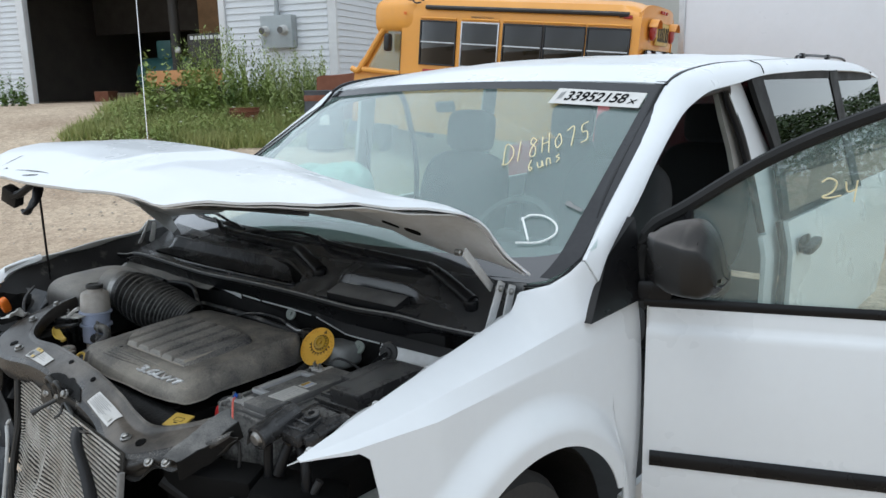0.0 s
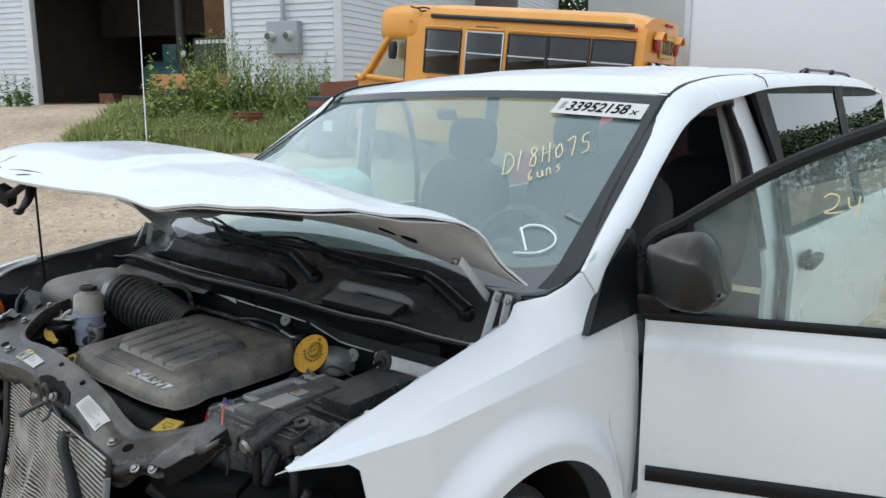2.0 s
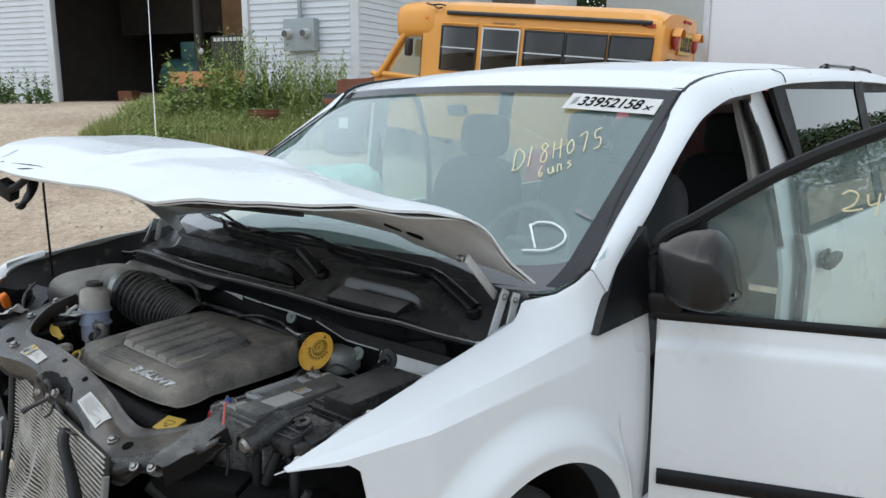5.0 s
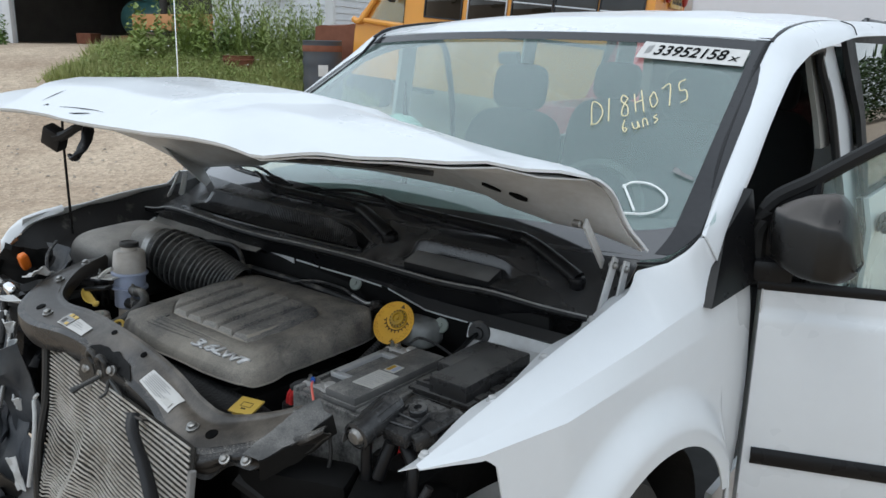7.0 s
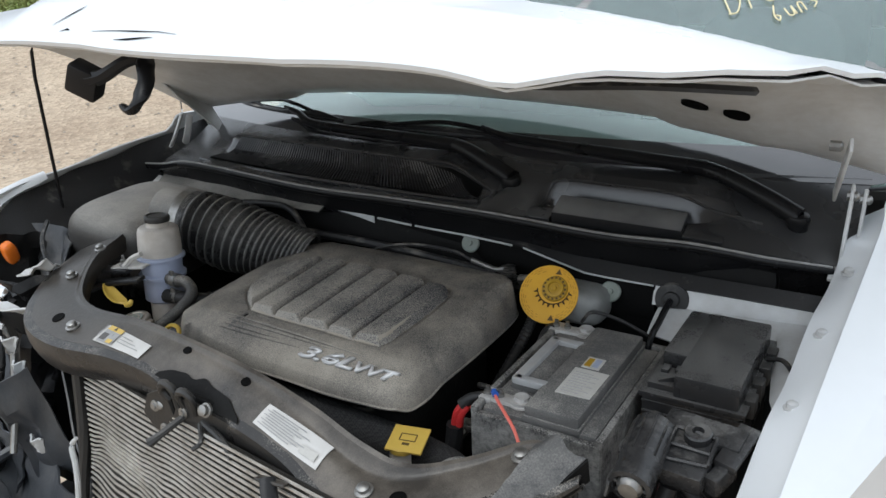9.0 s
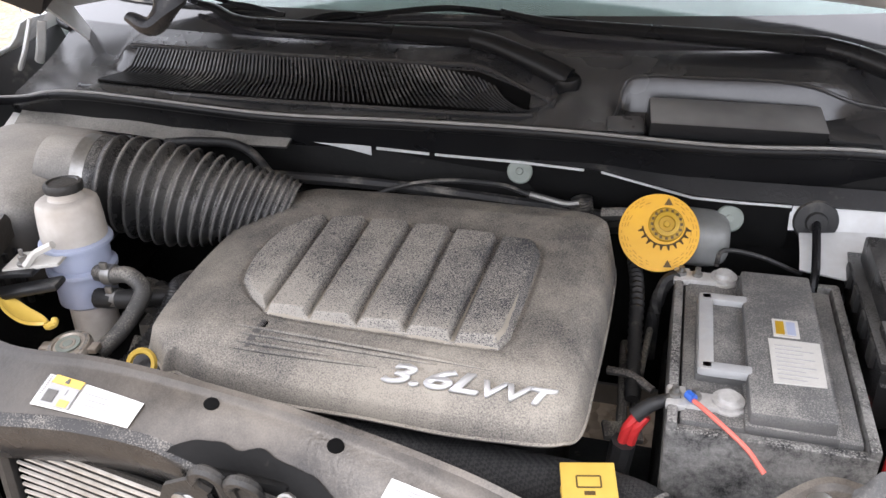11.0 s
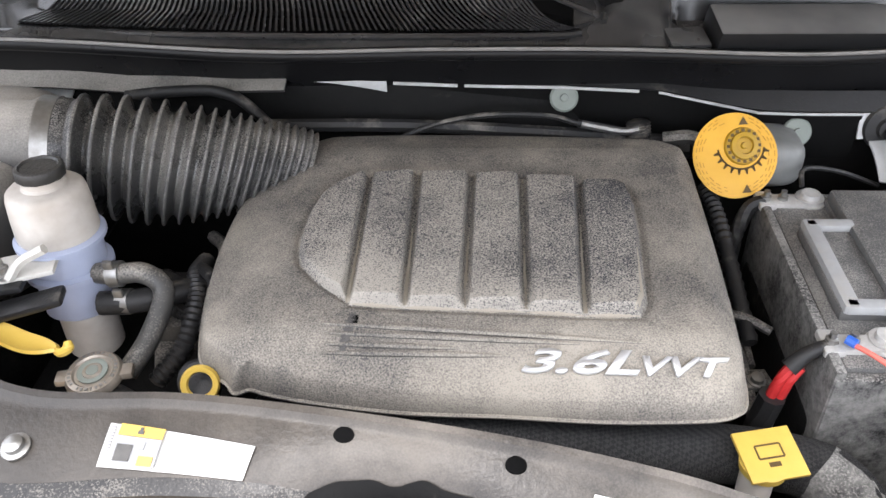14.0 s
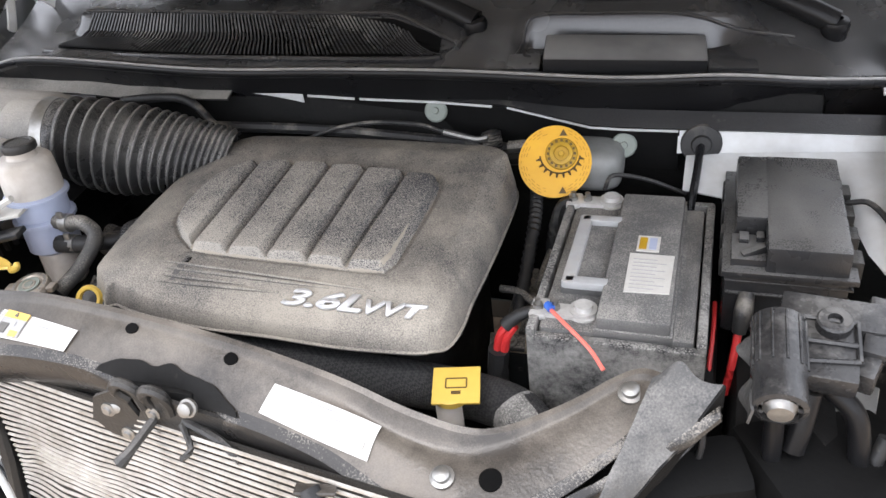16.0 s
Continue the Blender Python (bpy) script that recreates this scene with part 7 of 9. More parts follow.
# pale rings that paint in the light caught by the rib crests
for t in CREST[:-1]:
    c_ = P0 + bx * t * LBW - Vector((0, 0, 0.013)) * math.sin(math.pi * min(1.0, t * 1.1))
    u_ = (up_b + bx * lean_b(t)).normalized()
    bm = B()
    tube(bm, [c_ + (side_b * math.cos(a) + u_ * math.sin(a)) * (outer(t) - 0.0014) for a in [2 * math.pi * k / 40 for k in range(41)]], 0.0030 - 0.0012 * t, 8, 1, caps=False)
    part("rib_edge", bm, M["rib_grey"], bel)
bm = B()
lathe(bm, P0 - bx * 0.022, bx, [(0.063, 0), (0.068, 0.001), (0.068, 0.022), (0.063, 0.023)], 36)
part("hose_clamp", bm, M["steel"], bel, "bright steel hose clamp")
bm = B()
lathe(bm, P0 - bx * 0.085, bx, [(0.055, 0), (0.058, 0.01), (0.060, 0.05), (0.066, 0.06), (0.066, 0.064)], 30)
part("airbox_outlet", bm, M["airbox"], bel)
bm = B()
superellipsoid(bm, (-0.69, 0.41, 0.945), (0.27, 0.34, 0.20), rot(0, 6, 8), 0.5, 0.5, 40, 24)
airbox = part("air_box", bm, M["airbox"], van, "dusty dark plastic air filter box", angle=60)
bm = B()
for k in range(6):
    box(bm, (-0.59 + 0.0 * k, 0.22 + 0.02 * k, 0.90), (0.01, 0.006, 0.10), 0.002)
part("box_rib", bm, M["black_plastic"], airbox)
bm = B()
tube(bm, [(-0.500, 0.560, 1.007), (-0.447, 0.560, 1.013), (-0.395, 0.560, 1.016), (-0.361, 0.558, 1.015), (-0.327, 0.552, 1.003), (-0.288, 0.535, 0.974), (-0.250, 0.515, 0.955), (-0.215, 0.49, 0.942)], [0.0085, 0.0085, 0.008, 0.008, 0.008, 0.008, 0.0078, 0.0078], 12, 6)
part("breather_hose", bm, M["rubber"], bel, "black breather hose")

# pipes, corrugated looms and brackets down in the bay


def corrugated(pts, r_, mat_, name="corrugated_loom"):
    b = B()
    path_ = smooth_path(pts, 14)
    tube(b, path_, [r_ * (1.12 if k % 2 else 0.9) for k in range(len(path_))], 10, 1)
    part(name, b, mat_, van)


corrugated([(-0.34, 0.34, 0.88), (-0.335, 0.29, 0.895), (-0.325, 0.25, 0.885), (-0.33, 0.20, 0.86), (-0.36, 0.17, 0.83)], 0.011, M["rubber"])
corrugated([(-0.42, 0.31, 0.84), (-0.38, 0.29, 0.845), (-0.34, 0.27, 0.84), (-0.30, 0.24, 0.82)], 0.012, M["rubber"])
corrugated([(0.325, 0.50, 0.90), (0.335, 0.44, 0.885), (0.34, 0.36, 0.86), (0.345, 0.26, 0.83)], 0.010, M["rubber"])
corrugated([(0.235, 0.565, 0.965), (0.24, 0.56, 0.93), (0.245, 0.55, 0.89)], 0.016, M["rubber"])
for pts, rr in (([(0.325, 0.42, 0.80), (0.33, 0.32, 0.815), (0.335, 0.22, 0.81), (0.33, 0.14, 0.79)], 0.007), ([(0.36, 0.44, 0.83), (0.352, 0.34, 0.81), (0.35, 0.25, 0.80)], 0.005), ([(0.31, 0.30, 0.84), (0.34, 0.29, 0.845), (0.37, 0.27, 0.84)], 0.006),
                ([(-0.36, 0.42, 0.86), (-0.33, 0.38, 0.87), (-0.32, 0.33, 0.86)], 0.009), ([(-0.45, 0.36, 0.84), (-0.40, 0.35, 0.835), (-0.33, 0.36, 0.83)], 0.014), ([(0.27, 0.55, 0.945), (0.31, 0.545, 0.95), (0.33, 0.53, 0.935), (0.335, 0.50, 0.90)], 0.011)):
    bm = B()
    tube(bm, pts, rr, 8, 5)
    part("bay_pipe", bm, M["pipe_grey"], van)
for c, s_, r_ in (((0.338, 0.215, 0.812), (0.05, 0.03, 0.008), (0, 8, 12)), ((0.345, 0.33, 0.80), (0.012, 0.14, 0.006), (6, 0, 4)), ((-0.345, 0.215, 0.83), (0.06, 0.04, 0.01), (10, 14, 20)), ((-0.375, 0.30, 0.825), (0.05, 0.09, 0.03), (0, 5, 10))):
    bm = B()
    box(bm, c, s_, 0.002, rot(*r_))
    br_ = part("bay_bracket", bm, M["pipe_grey"], van)
    bm = B()
    lathe(bm, Vector(c) + Vector((0.005, -0.005, s_[2] / 2)), (0, -0.1, 1), [(0.011, 0), (0.011, 0.003), (0.008, 0.004), (0.008, 0.010), (0.004, 0.011)], 8)
    part("bolt", bm, M["steel"], br_)

# big sleeved hose along the front
bm = B()
tube(bm, [(-0.22, 0.125, 0.84), (-0.12, 0.105, 0.848), (0.05, 0.092, 0.838), (0.2, 0.098, 0.826), (0.31, 0.102, 0.815), (0.385, 0.085, 0.810), (0.415, 0.05, 0.79), (0.415, 0.03, 0.74)], [0.02, 0.027, 0.030, 0.031, 0.032, 0.032, 0.031, 0.03], 16, 6)
part("sleeved_hose", bm, M["sleeve"], van, "thick black radiator hose in a woven sleeve")
bm = B()
tube(bm, [(0.375, 0.09, 0.812), (0.408, 0.06, 0.797), (0.416, 0.035, 0.76)], 0.0335, 16, 5)
part("hose_end", bm, M["battery_case"], van)
# washer filler with yellow lid
bm = B()
tube(bm, [(0.303, 0.055, 0.76), (0.302, 0.056, 0.82), (0.302, 0.058, 0.852)], 0.017, 14, 3)
wash = part("washer_neck", bm, M["degas_white"], van, "pale washer bottle neck")
bm = B()
mtag = rot(12, 0, 13)
box(bm, (0.312, 0.066, 0.864), (0.060, 0.054, 0.0045), 0.0012, mtag)
lathe(bm, (0.306, 0.060, 0.850), (0, 0, 1), [(0.019, 0.0), (0.023, 0.001), (0.024, 0.010), (0.021, 0.012)], 24)
lid = part("washer_lid", bm, M["yellow"], wash, "yellow washer filler lid with black symbol")
for c, s in (((0, 0.010, 0.0035), (0.026, 0.002, 0.001)), ((0, -0.004, 0.0035), (0.026, 0.002, 0.001)), ((-0.013, 0.003, 0.0035), (0.002, 0.014, 0.001)), ((0.013, 0.003, 0.0035), (0.002, 0.014, 0.001)), ((0, -0.011, 0.0035), (0.012, 0.005, 0.001))):
    bm = B()
    box(bm, Vector((0.312, 0.066, 0.8625)) + mtag @ Vector(c), s, 0, mtag)
    part("symbol_line", bm, M["tag_print"], lid)

# ---- cowl ----
LIP = [(-0.90, 0.60, 1.05), (-0.80, 0.585, 1.062), (-0.658, 0.57, 1.083), (-0.3, 0.568, 1.064), (-0.05, 0.568, 1.066), (0.188, 0.566, 1.066), (0.437, 0.57, 1.056), (0.603, 0.575, 1.060), (0.731, 0.60, 1.045), (0.83, 0.64, 1.03)]
lipz = lerp([q[0] for q in LIP], [q[2] for q in LIP])
lipy = lerp([q[0] for q in LIP], [q[1] for q in LIP])


ridge_y = lerp([-0.62, 0.05, 0.186], [0.682, 0.664, 0.634])
ridge_z = lerp([-0.62, 0.05, 0.186], [1.142, 1.133, 1.090])
floor_z = lerp([-0.62, 0.05, 0.186], [1.098, 1.096, 1.080])
KN = [0.0, 0.16, 0.36, 0.50, 0.72, 1.0]


def cowl_profile(x):
    """Six corners of the cowl's section at x: lip, front ledge, foot of the step, top of the step, shelf, glass."""
    y0, z0 = lipy(x), lipz(x)
    y1, z1 = ws_y(x, 1.145) - 0.004, 1.150
    line = lambda f, s_: (y0 + (y1 - y0) * f, z0 + (z1 - z0) * f - s_)
    plain = [(y0, z0), line(0.2, 0.004), line(0.45, 0.010), line(0.65, 0.010), line(0.8, 0.006), (y1, z1)]
    gr = [(y0, z0), (0.602, z0 + 0.014), (ridge_y(x) - 0.020, floor_z(x)), (ridge_y(x), ridge_z(x)), (0.5 * (ridge_y(x) + y1), 0.5 * (ridge_z(x) + z1) + 0.001), (y1, z1)]
    du = [(y0, z0), (0.596, z0 + 0.003), (0.668, 1.072), (0.682, 1.126), (0.706, 1.137), (y1, z1)]
    wg = sstep((x + 0.68) / 0.05) * sstep((0.20 - x) / 0.03)
    wd = sstep((x - 0.262) / 0.03) * sstep((0.66 - x) / 0.10)
    return [(p[0] + (g[0] - p[0]) * wg + (d[0] - p[0]) * wd, p[1] + (g[1] - p[1]) * wg + (d[1] - p[1]) * wd) for p, g, d in zip(plain, gr, du)]


def cowl_x(x, v):
    pr_ = cowl_profile(x)
    y = float(np.interp(v, KN, [q[0] for q in pr_]))
    z = float(np.interp(v, KN, [q[1] for q in pr_]))
    dome = math.exp(-((x - 0.192) / 0.036) ** 2)
    z += 0.018 * dome * math.sin(min(1.0, v / 0.5) * math.pi)
    return Vector((x, y, z))


def cowl(u, v):
    return cowl_x((u * 2 - 1) * 0.86, v)


bm = B()
sheet(bm, cowl, 140, 25, 0.004)
cow = part("cowl_panel", bm, M["cowl_plastic"], van, "black plastic cowl panel below the windscreen", angle=35)
bm = B()
tube(bm, [(q[0], q[1] - 0.006, q[2] + 0.004) for q in LIP], 0.010, 10, 6)
part("cowl_seal", bm, M["trim_black"], cow, "black rubber bulkhead seal")
# pale tube for both the lip's dust and its rim highlight
bm = B()
tube(bm, [(q[0], q[1] - 0.012, q[2] + 0.0125) for q in LIP], 0.0026, 6, 6)
part("seal_lip", bm, M["lip_grey"], cow, "dusty raised lip of the seal with its highlight painted in")
bm = B()
sheet(bm, lambda u, v: Vector(((u * 2 - 1) * 0.86, lipy((u * 2 - 1) * 0.86) + 0.008 + 0.03 * v, lipz((u * 2 - 1) * 0.86) - 0.004 - lerp([-0.9, -0.5, 0.25, 0.42, 0.86], [0.07, 0.06, 0.06, 0.085, 0.07])((u * 2 - 1) * 0.86) * v)), 40, 4, 0.004)
part("cowl_front", bm, M["trim_black"], cow)
edge_z = lerp([-0.62, -0.5, -0.26, 0, 0.26, 0.40, 0.70], [1.02, 1.012, 1.016, 1.006, 1.002, 0.976, 0.978])
edge_y = lerp([-0.62, 0.131, 0.457, 0.7], [0.606, 0.601, 0.573, 0.57])
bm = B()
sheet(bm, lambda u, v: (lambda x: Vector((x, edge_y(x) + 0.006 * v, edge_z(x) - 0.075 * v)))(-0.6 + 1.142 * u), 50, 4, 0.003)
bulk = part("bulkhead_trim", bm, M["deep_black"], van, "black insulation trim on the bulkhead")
bm = B()
sheet(bm, lambda u, v: (lambda x: Vector((x, edge_y(x) - 0.004 + lerp([0.25, 0.4], [0.045, 0.02])(x) * v, edge_z(x) + 0.003 + lerp([0.25, 0.4], [0.030, 0.022])(x) * v)))(-0.6 + 1.46 * u), 50, 4, 0.004)
part("bulkhead_ledge", bm, M["black_plastic"], bulk, "dusty ledge above the trim")
bm = B()
sheet(bm, lambda u, v: (lambda x: Vector((x, edge_y(x) - 0.034 + 0.05 * v, edge_z(x) - 0.004 + 0.034 * v * (1 - 0.6 * max(0.0, (x + 0.55) / 0.28)) + 0.003 * math.sin(x * 40) * v)))(-0.84 + 0.57 * u), 24, 4, 0.004)
part("bulkhead_shelf", bm, M["airbox"], bulk, "dusty grey shelf beside the air box")


def edge_strip(xa, xb, drop):
    b = B()
    sheet(b, lambda u, v: (lambda x: Vector((x, edge_y(x) - 0.006, edge_z(x) + 0.002 - drop(u) * v)))(xa + (xb - xa) * u), 12, 2, 0.002)
    part("bright_edge", b, M["white_edge"], bulk, "pale painted panel edge")


edge_strip(-0.35, -0.31, lambda u: 0.004)
edge_strip(-0.275, -0.125, lambda u: 0.003 + 0.013 * u ** 2)
edge_strip(-0.115, -0.022, lambda u: 0.0045)
edge_strip(-0.012, 0.235, lambda u: 0.004)
edge_strip(0.262, 0.54, lambda u: 0.0035)
for c in ((0.131, 0.594, 0.988), (0.457, 0.566, 0.949)):
    bm = B()
    lathe(bm, c, (0.05, -0.9, 0.42), [(0.0205, -0.002), (0.0205, 0.002), (0.018, 0.004), (0.006, 0.003), (0.005, 0.007), (0.0, 0.007)], 24)
    part("push_pin", bm, M["pin_green"], bulk, "grey-green plastic push pin")
for pts, rr in (([(-0.22, 0.52, 0.88), (-0.10, 0.545, 0.95), (0.0, 0.56, 0.975), (0.1, 0.565, 0.975), (0.15, 0.56, 0.965)], 0.004), ([(0.15, 0.56, 0.965), (0.19, 0.555, 0.96), (0.22, 0.55, 0.955)], 0.006), ([(0.2, 0.56, 0.93), (0.26, 0.56, 0.92), (0.31, 0.54, 0.935)], 0.013), ([(-0.3, 0.56, 0.96), (-0.1, 0.57, 0.955), (0.1, 0.57, 0.945), (0.3, 0.57, 0.93)], 0.010)):
    bm = B()
    tube(bm, pts, rr, 8, 5)
    part("cable", bm, M["rubber"], bulk)
bm = B()
tube(bm, [(0.155, 0.556, 0.966), (0.21, 0.55, 0.958), (0.235, 0.548, 0.962)], 0.0055, 8, 4)
part("metal_pipe", bm, M["steel"], bulk)
# cowl intake grille: fine bars over a black sheet that paints in the well's shade
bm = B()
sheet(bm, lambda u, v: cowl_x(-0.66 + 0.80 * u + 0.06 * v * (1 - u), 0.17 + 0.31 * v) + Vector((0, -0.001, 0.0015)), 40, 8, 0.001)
part("grille_backing", bm, M["flat_black"], cow)
for k in range(90):
    f = k / 89
    xb, xt = -0.655 + 0.80 * f, -0.60 + 0.66 * f
    gv, gf = [], []
    v0, v1 = 0.18, 0.485 - 0.06 * max(0.0, f - 0.85) / 0.15
    for j in range(7):
        v_ = v0 + (v1 - v0) * j / 6
        x = xb + (xt - xb) * (v_ - 0.18) / 0.31
        q = cowl_x(x, v_) + Vector((0, -0.002, 0.004))
        gv += [(q.x - 0.0017, q.y - 0.001, q.z + 0.002), (q.x + 0.0017, q.y - 0.001, q.z + 0.002), (q.x + 0.0017, q.y + 0.002, q.z - 0.003), (q.x - 0.0017, q.y + 0.002, q.z - 0.003)]
        if j:
            i0 = 4 * j
            gf += [(i0 - 4 + a, i0 - 4 + (a + 1) % 4, i0 + (a + 1) % 4, i0 + a) for a in range(4)]
    raw("grille_bar", gv, gf, M["grille_plastic"], cow)
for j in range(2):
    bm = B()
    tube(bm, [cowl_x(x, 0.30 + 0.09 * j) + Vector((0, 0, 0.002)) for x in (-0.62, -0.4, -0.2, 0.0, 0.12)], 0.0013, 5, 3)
    part("cross_bar", bm, M["flat_black"], cow)
bm = B()
tube(bm, [cowl_x(x, v_) + Vector((0, 0, 0.003)) for x, v_ in ((-0.62, 0.5), (-0.3, 0.5), (-0.05, 0.5), (0.05, 0.5), (0.12, 0.49), (0.172, 0.44), (0.18, 0.3), (0.178, 0.17))], 0.0045, 8, 6)
part("grille_frame", bm, M["cowl_plastic"], cow)
bm = B()
tube(bm, [cowl_x(x, 0.135) + Vector((0, 0, 0.002)) for x in (-0.7, -0.4, -0.1, 0.1, 0.15)], 0.005, 8, 4)
part("grille_frame", bm, M["cowl_plastic"], cow)
# duct box on the driver's side of the cowl
bm = B()
box(bm, (0.448, 0.619, 1.074), (0.250, 0.070, 0.046), 0.005, rot(14, 3, 7))
part("duct_box", bm, M["duct_plastic"], cow, "raised rectangular duct cover")
bm = B()
box(bm, (0.292, 0.597, 1.069), (0.055, 0.05, 0.022), 0.005, rot(8, 0, 7))
part("duct_shoulder", bm, M["cowl_plastic"], cow)
bm = B()
box(bm, (0.61, 0.625, 1.066), (0.075, 0.055, 0.016), 0.005, rot(8, 4, 7))
part("duct_shoulder", bm, M["cowl_plastic"], cow)
bm = B()
tube(bm, [cowl_x(x, v_) + Vector((0, 0, 0.001)) for x, v_ in ((0.272, 0.2), (0.276, 0.36), (0.284, 0.48), (0.32, 0.5), (0.40, 0.5), (0.50, 0.5), (0.56, 0.48), (0.62, 0.42), (0.70, 0.36))], 0.0032, 8, 6)
part("duct_rim", bm, M["cowl_plastic"], cow)


# wipers
def above_glass(x, y, lift):
    return Vector((x, y, 1.15 + (y - 0.74 - 0.15 * x * x) / 1.8 + lift))


def wiper(piv, path, blade, links):
    piv = Vector(piv)
    knee = Vector(path[0])
    b = B()
    lathe(b, piv - Vector((0, 0, 0.035)), (0, -0.15, 1), [(0.018, 0), (0.020, 0.03), (0.022, 0.038), (0.019, 0.046), (0.010, 0.049), (0.009, 0.045), (0.0, 0.045)], 22)
    tube(b, [piv + Vector((0, 0, 0.004)), piv.lerp(knee, 0.35) + Vector((0, -0.006, 0.010)), piv.lerp(knee, 0.75) + Vector((0, -0.004, 0.008)), knee], [0.023, 0.021, 0.019, 0.018], 12, 6, flat=0.85)
    w = part("wiper_arm", b, M["trim_black"], van, "black windscreen wiper arm")
    b = B()
    tube(b, [knee] + [Vector(q) for q in path[1:]], [0.018, 0.015, 0.013, 0.011, 0.009, 0.005], 10, 5, flat=0.9)
    part("wiper_rod", b, M["trim_black"], w)
    b = B()
    tube(b, [above_glass(x, y, 0.006) for x, y in blade], 0.006, 6, 5)
    part("wiper_blade", b, M["rubber"], w, "black wiper blade")
    b = B()
    n_ = len(blade) - 1
    at = lambda f: smooth_path([(x, y, 0) for x, y in blade], 12)[int(f * 12 * n_)]
    for f0, f1, lift in links:
        p0, p1 = at(f0), at(f1)
        tube(b, [above_glass(p0.x, p0.y, 0.006), above_glass(p0.x * 0.6 + p1.x * 0.4, p0.y * 0.6 + p1.y * 0.4, lift), above_glass(p0.x * 0.4 + p1.x * 0.6, p0.y * 0.4 + p1.y * 0.6, lift), above_glass(p1.x, p1.y, 0.006)], [0.004, 0.006, 0.006, 0.004], 6, 5)
    part("blade_bridge", b, M["trim_black"], w)


LINKS = [(0.0, 0.36, 0.016), (0.10, 0.9, 0.028), (0.62, 1.0, 0.016), (0.05, 0.22, 0.012), (0.76, 0.95, 0.012)]
wiper((0.194, 0.670, 1.115), [(0.027, 0.722, 1.166), (-0.161, 0.729, 1.172), (-0.411, 0.755, 1.174), (-0.50, 0.794, 1.189), (-0.572, 0.821, 1.198)],
      [(-0.36, 0.800), (-0.50, 0.822), (-0.62, 0.842), (-0.74, 0.870), (-0.83, 0.900)], LINKS)
wiper((0.757, 0.712, 1.094), [(0.576, 0.757, 1.160), (0.398, 0.751, 1.173), (0.266, 0.751, 1.180), (0.136, 0.758, 1.188), (0.06, 0.785, 1.198)],
      [(-0.352, 0.777), (-0.20, 0.785), (-0.03, 0.788), (0.15, 0.784), (0.305, 0.770)], LINKS)

# ---- crushed corner at the other side ----
random.seed(5)


def crumple(c, s, r_, amp=0.02, n=8):
    b = B()
    m_ = Matrix.Translation(c) @ rot(*r_)
    sd_ = random.random() * 50
    sheet(b, lambda u, v: m_ @ Vector(((u - 0.5) * s[0], amp * 2 * noise.noise(Vector((u * 3, v * 3, sd_))) + amp * math.sin(u * 5 + v * 3), (v - 0.5) * s[1])), n, n, 0.004)
    return b


for c, s, r_, mt in (((-0.84, -0.12, 0.42), (0.22, 0.24), (30, 0, -20), "skin_grey"), ((-0.62, -0.14, 0.42), (0.34, 0.24), (35, 0, 10), "dusty_black"), ((-0.70, -0.03, 0.60), (0.16, 0.16), (15, 20, -30), "skin_grey"), ((-0.66, 0.03, 0.74), (0.10, 0.20), (-10, 15, 35), "trim_black"), ((-0.56, -0.05, 0.68), (0.10, 0.26), (5, -15, 40), "skin_grey")):
    part("broken_panel", crumple(c, s, r_), M[mt], van, "bent and torn piece of the crushed corner")
bm = B()
EDGE = [Vector(q) for q in ((-0.928, 0.12, 1.02), (-0.908, 0.098, 0.93), (-0.895, 0.05, 0.84), (-0.89, 0.017, 0.755), (-0.87, -0.012, 0.665), (-0.83, -0.003, 0.61))]
tube(bm, EDGE, 0.011, 8, 6, flat=0.6)
part("bumper_edge", bm, M["white_inner"], van, "thin bent pale edge of the bumper skin")
ep2 = smooth_path(EDGE, 4)
INNER_EDGE = smooth_path([Vector(q) for q in ((-0.72, 0.18, 0.96), (-0.65, 0.10, 0.90), (-0.60, 0.05, 0.82), (-0.53, 0.0, 0.72), (-0.46, -0.04, 0.62), (-0.43, -0.06, 0.52))], 4)
bm = B()
sheet(bm, lambda u, v: (lambda k: Vector(ep2[k]).lerp(Vector(INNER_EDGE[k]), v) + Vector((0.004, 0.015 + 0.10 * math.sin(v * math.pi) + 0.03 * noise.noise(Vector((u * 5, v * 5, 3.0))), 0)))(round(u * (len(ep2) - 1))), len(ep2) - 1, 12, 0.004)
part("bumper_skin", bm, M["skin_grey"], van, "dark inner face of the torn bumper skin")
TIP_OUT = smooth_path([Vector(q) for q in ((-0.93, 0.115, 1.02), (-0.935, 0.15, 1.055), (-0.93, 0.20, 1.082), (-0.91, 0.30, 1.102))], 4)
TIP_IN = smooth_path([Vector(q) for q in ((-0.905, 0.10, 0.985), (-0.905, 0.15, 1.030), (-0.902, 0.20, 1.066), (-0.895, 0.30, 1.092))], 4)
bm = B()
sheet(bm, lambda u, v: (lambda k: TIP_OUT[k].lerp(TIP_IN[k], v) + Vector((0, 0, 0.010 * math.sin(v * math.pi) + 0.004 * noise.noise(Vector((u * 6, v * 4, 1.0))))))(round(u * (len(TIP_OUT) - 1))), len(TIP_OUT) - 1, 6, 0.004)
part("fender_tip", bm, M["white_paint"], van, "white fender tip bent inward with a rusty torn edge")
bm = B()
tube(bm, [TIP_IN[0], TIP_IN[2], TIP_IN[4] + Vector((0.004, 0, -0.004)), TIP_OUT[0] + Vector((0, -0.004, -0.012))], 0.005, 6, 3)
part("rusty_edge", bm, M["rust_edge"], van)
bm = B()
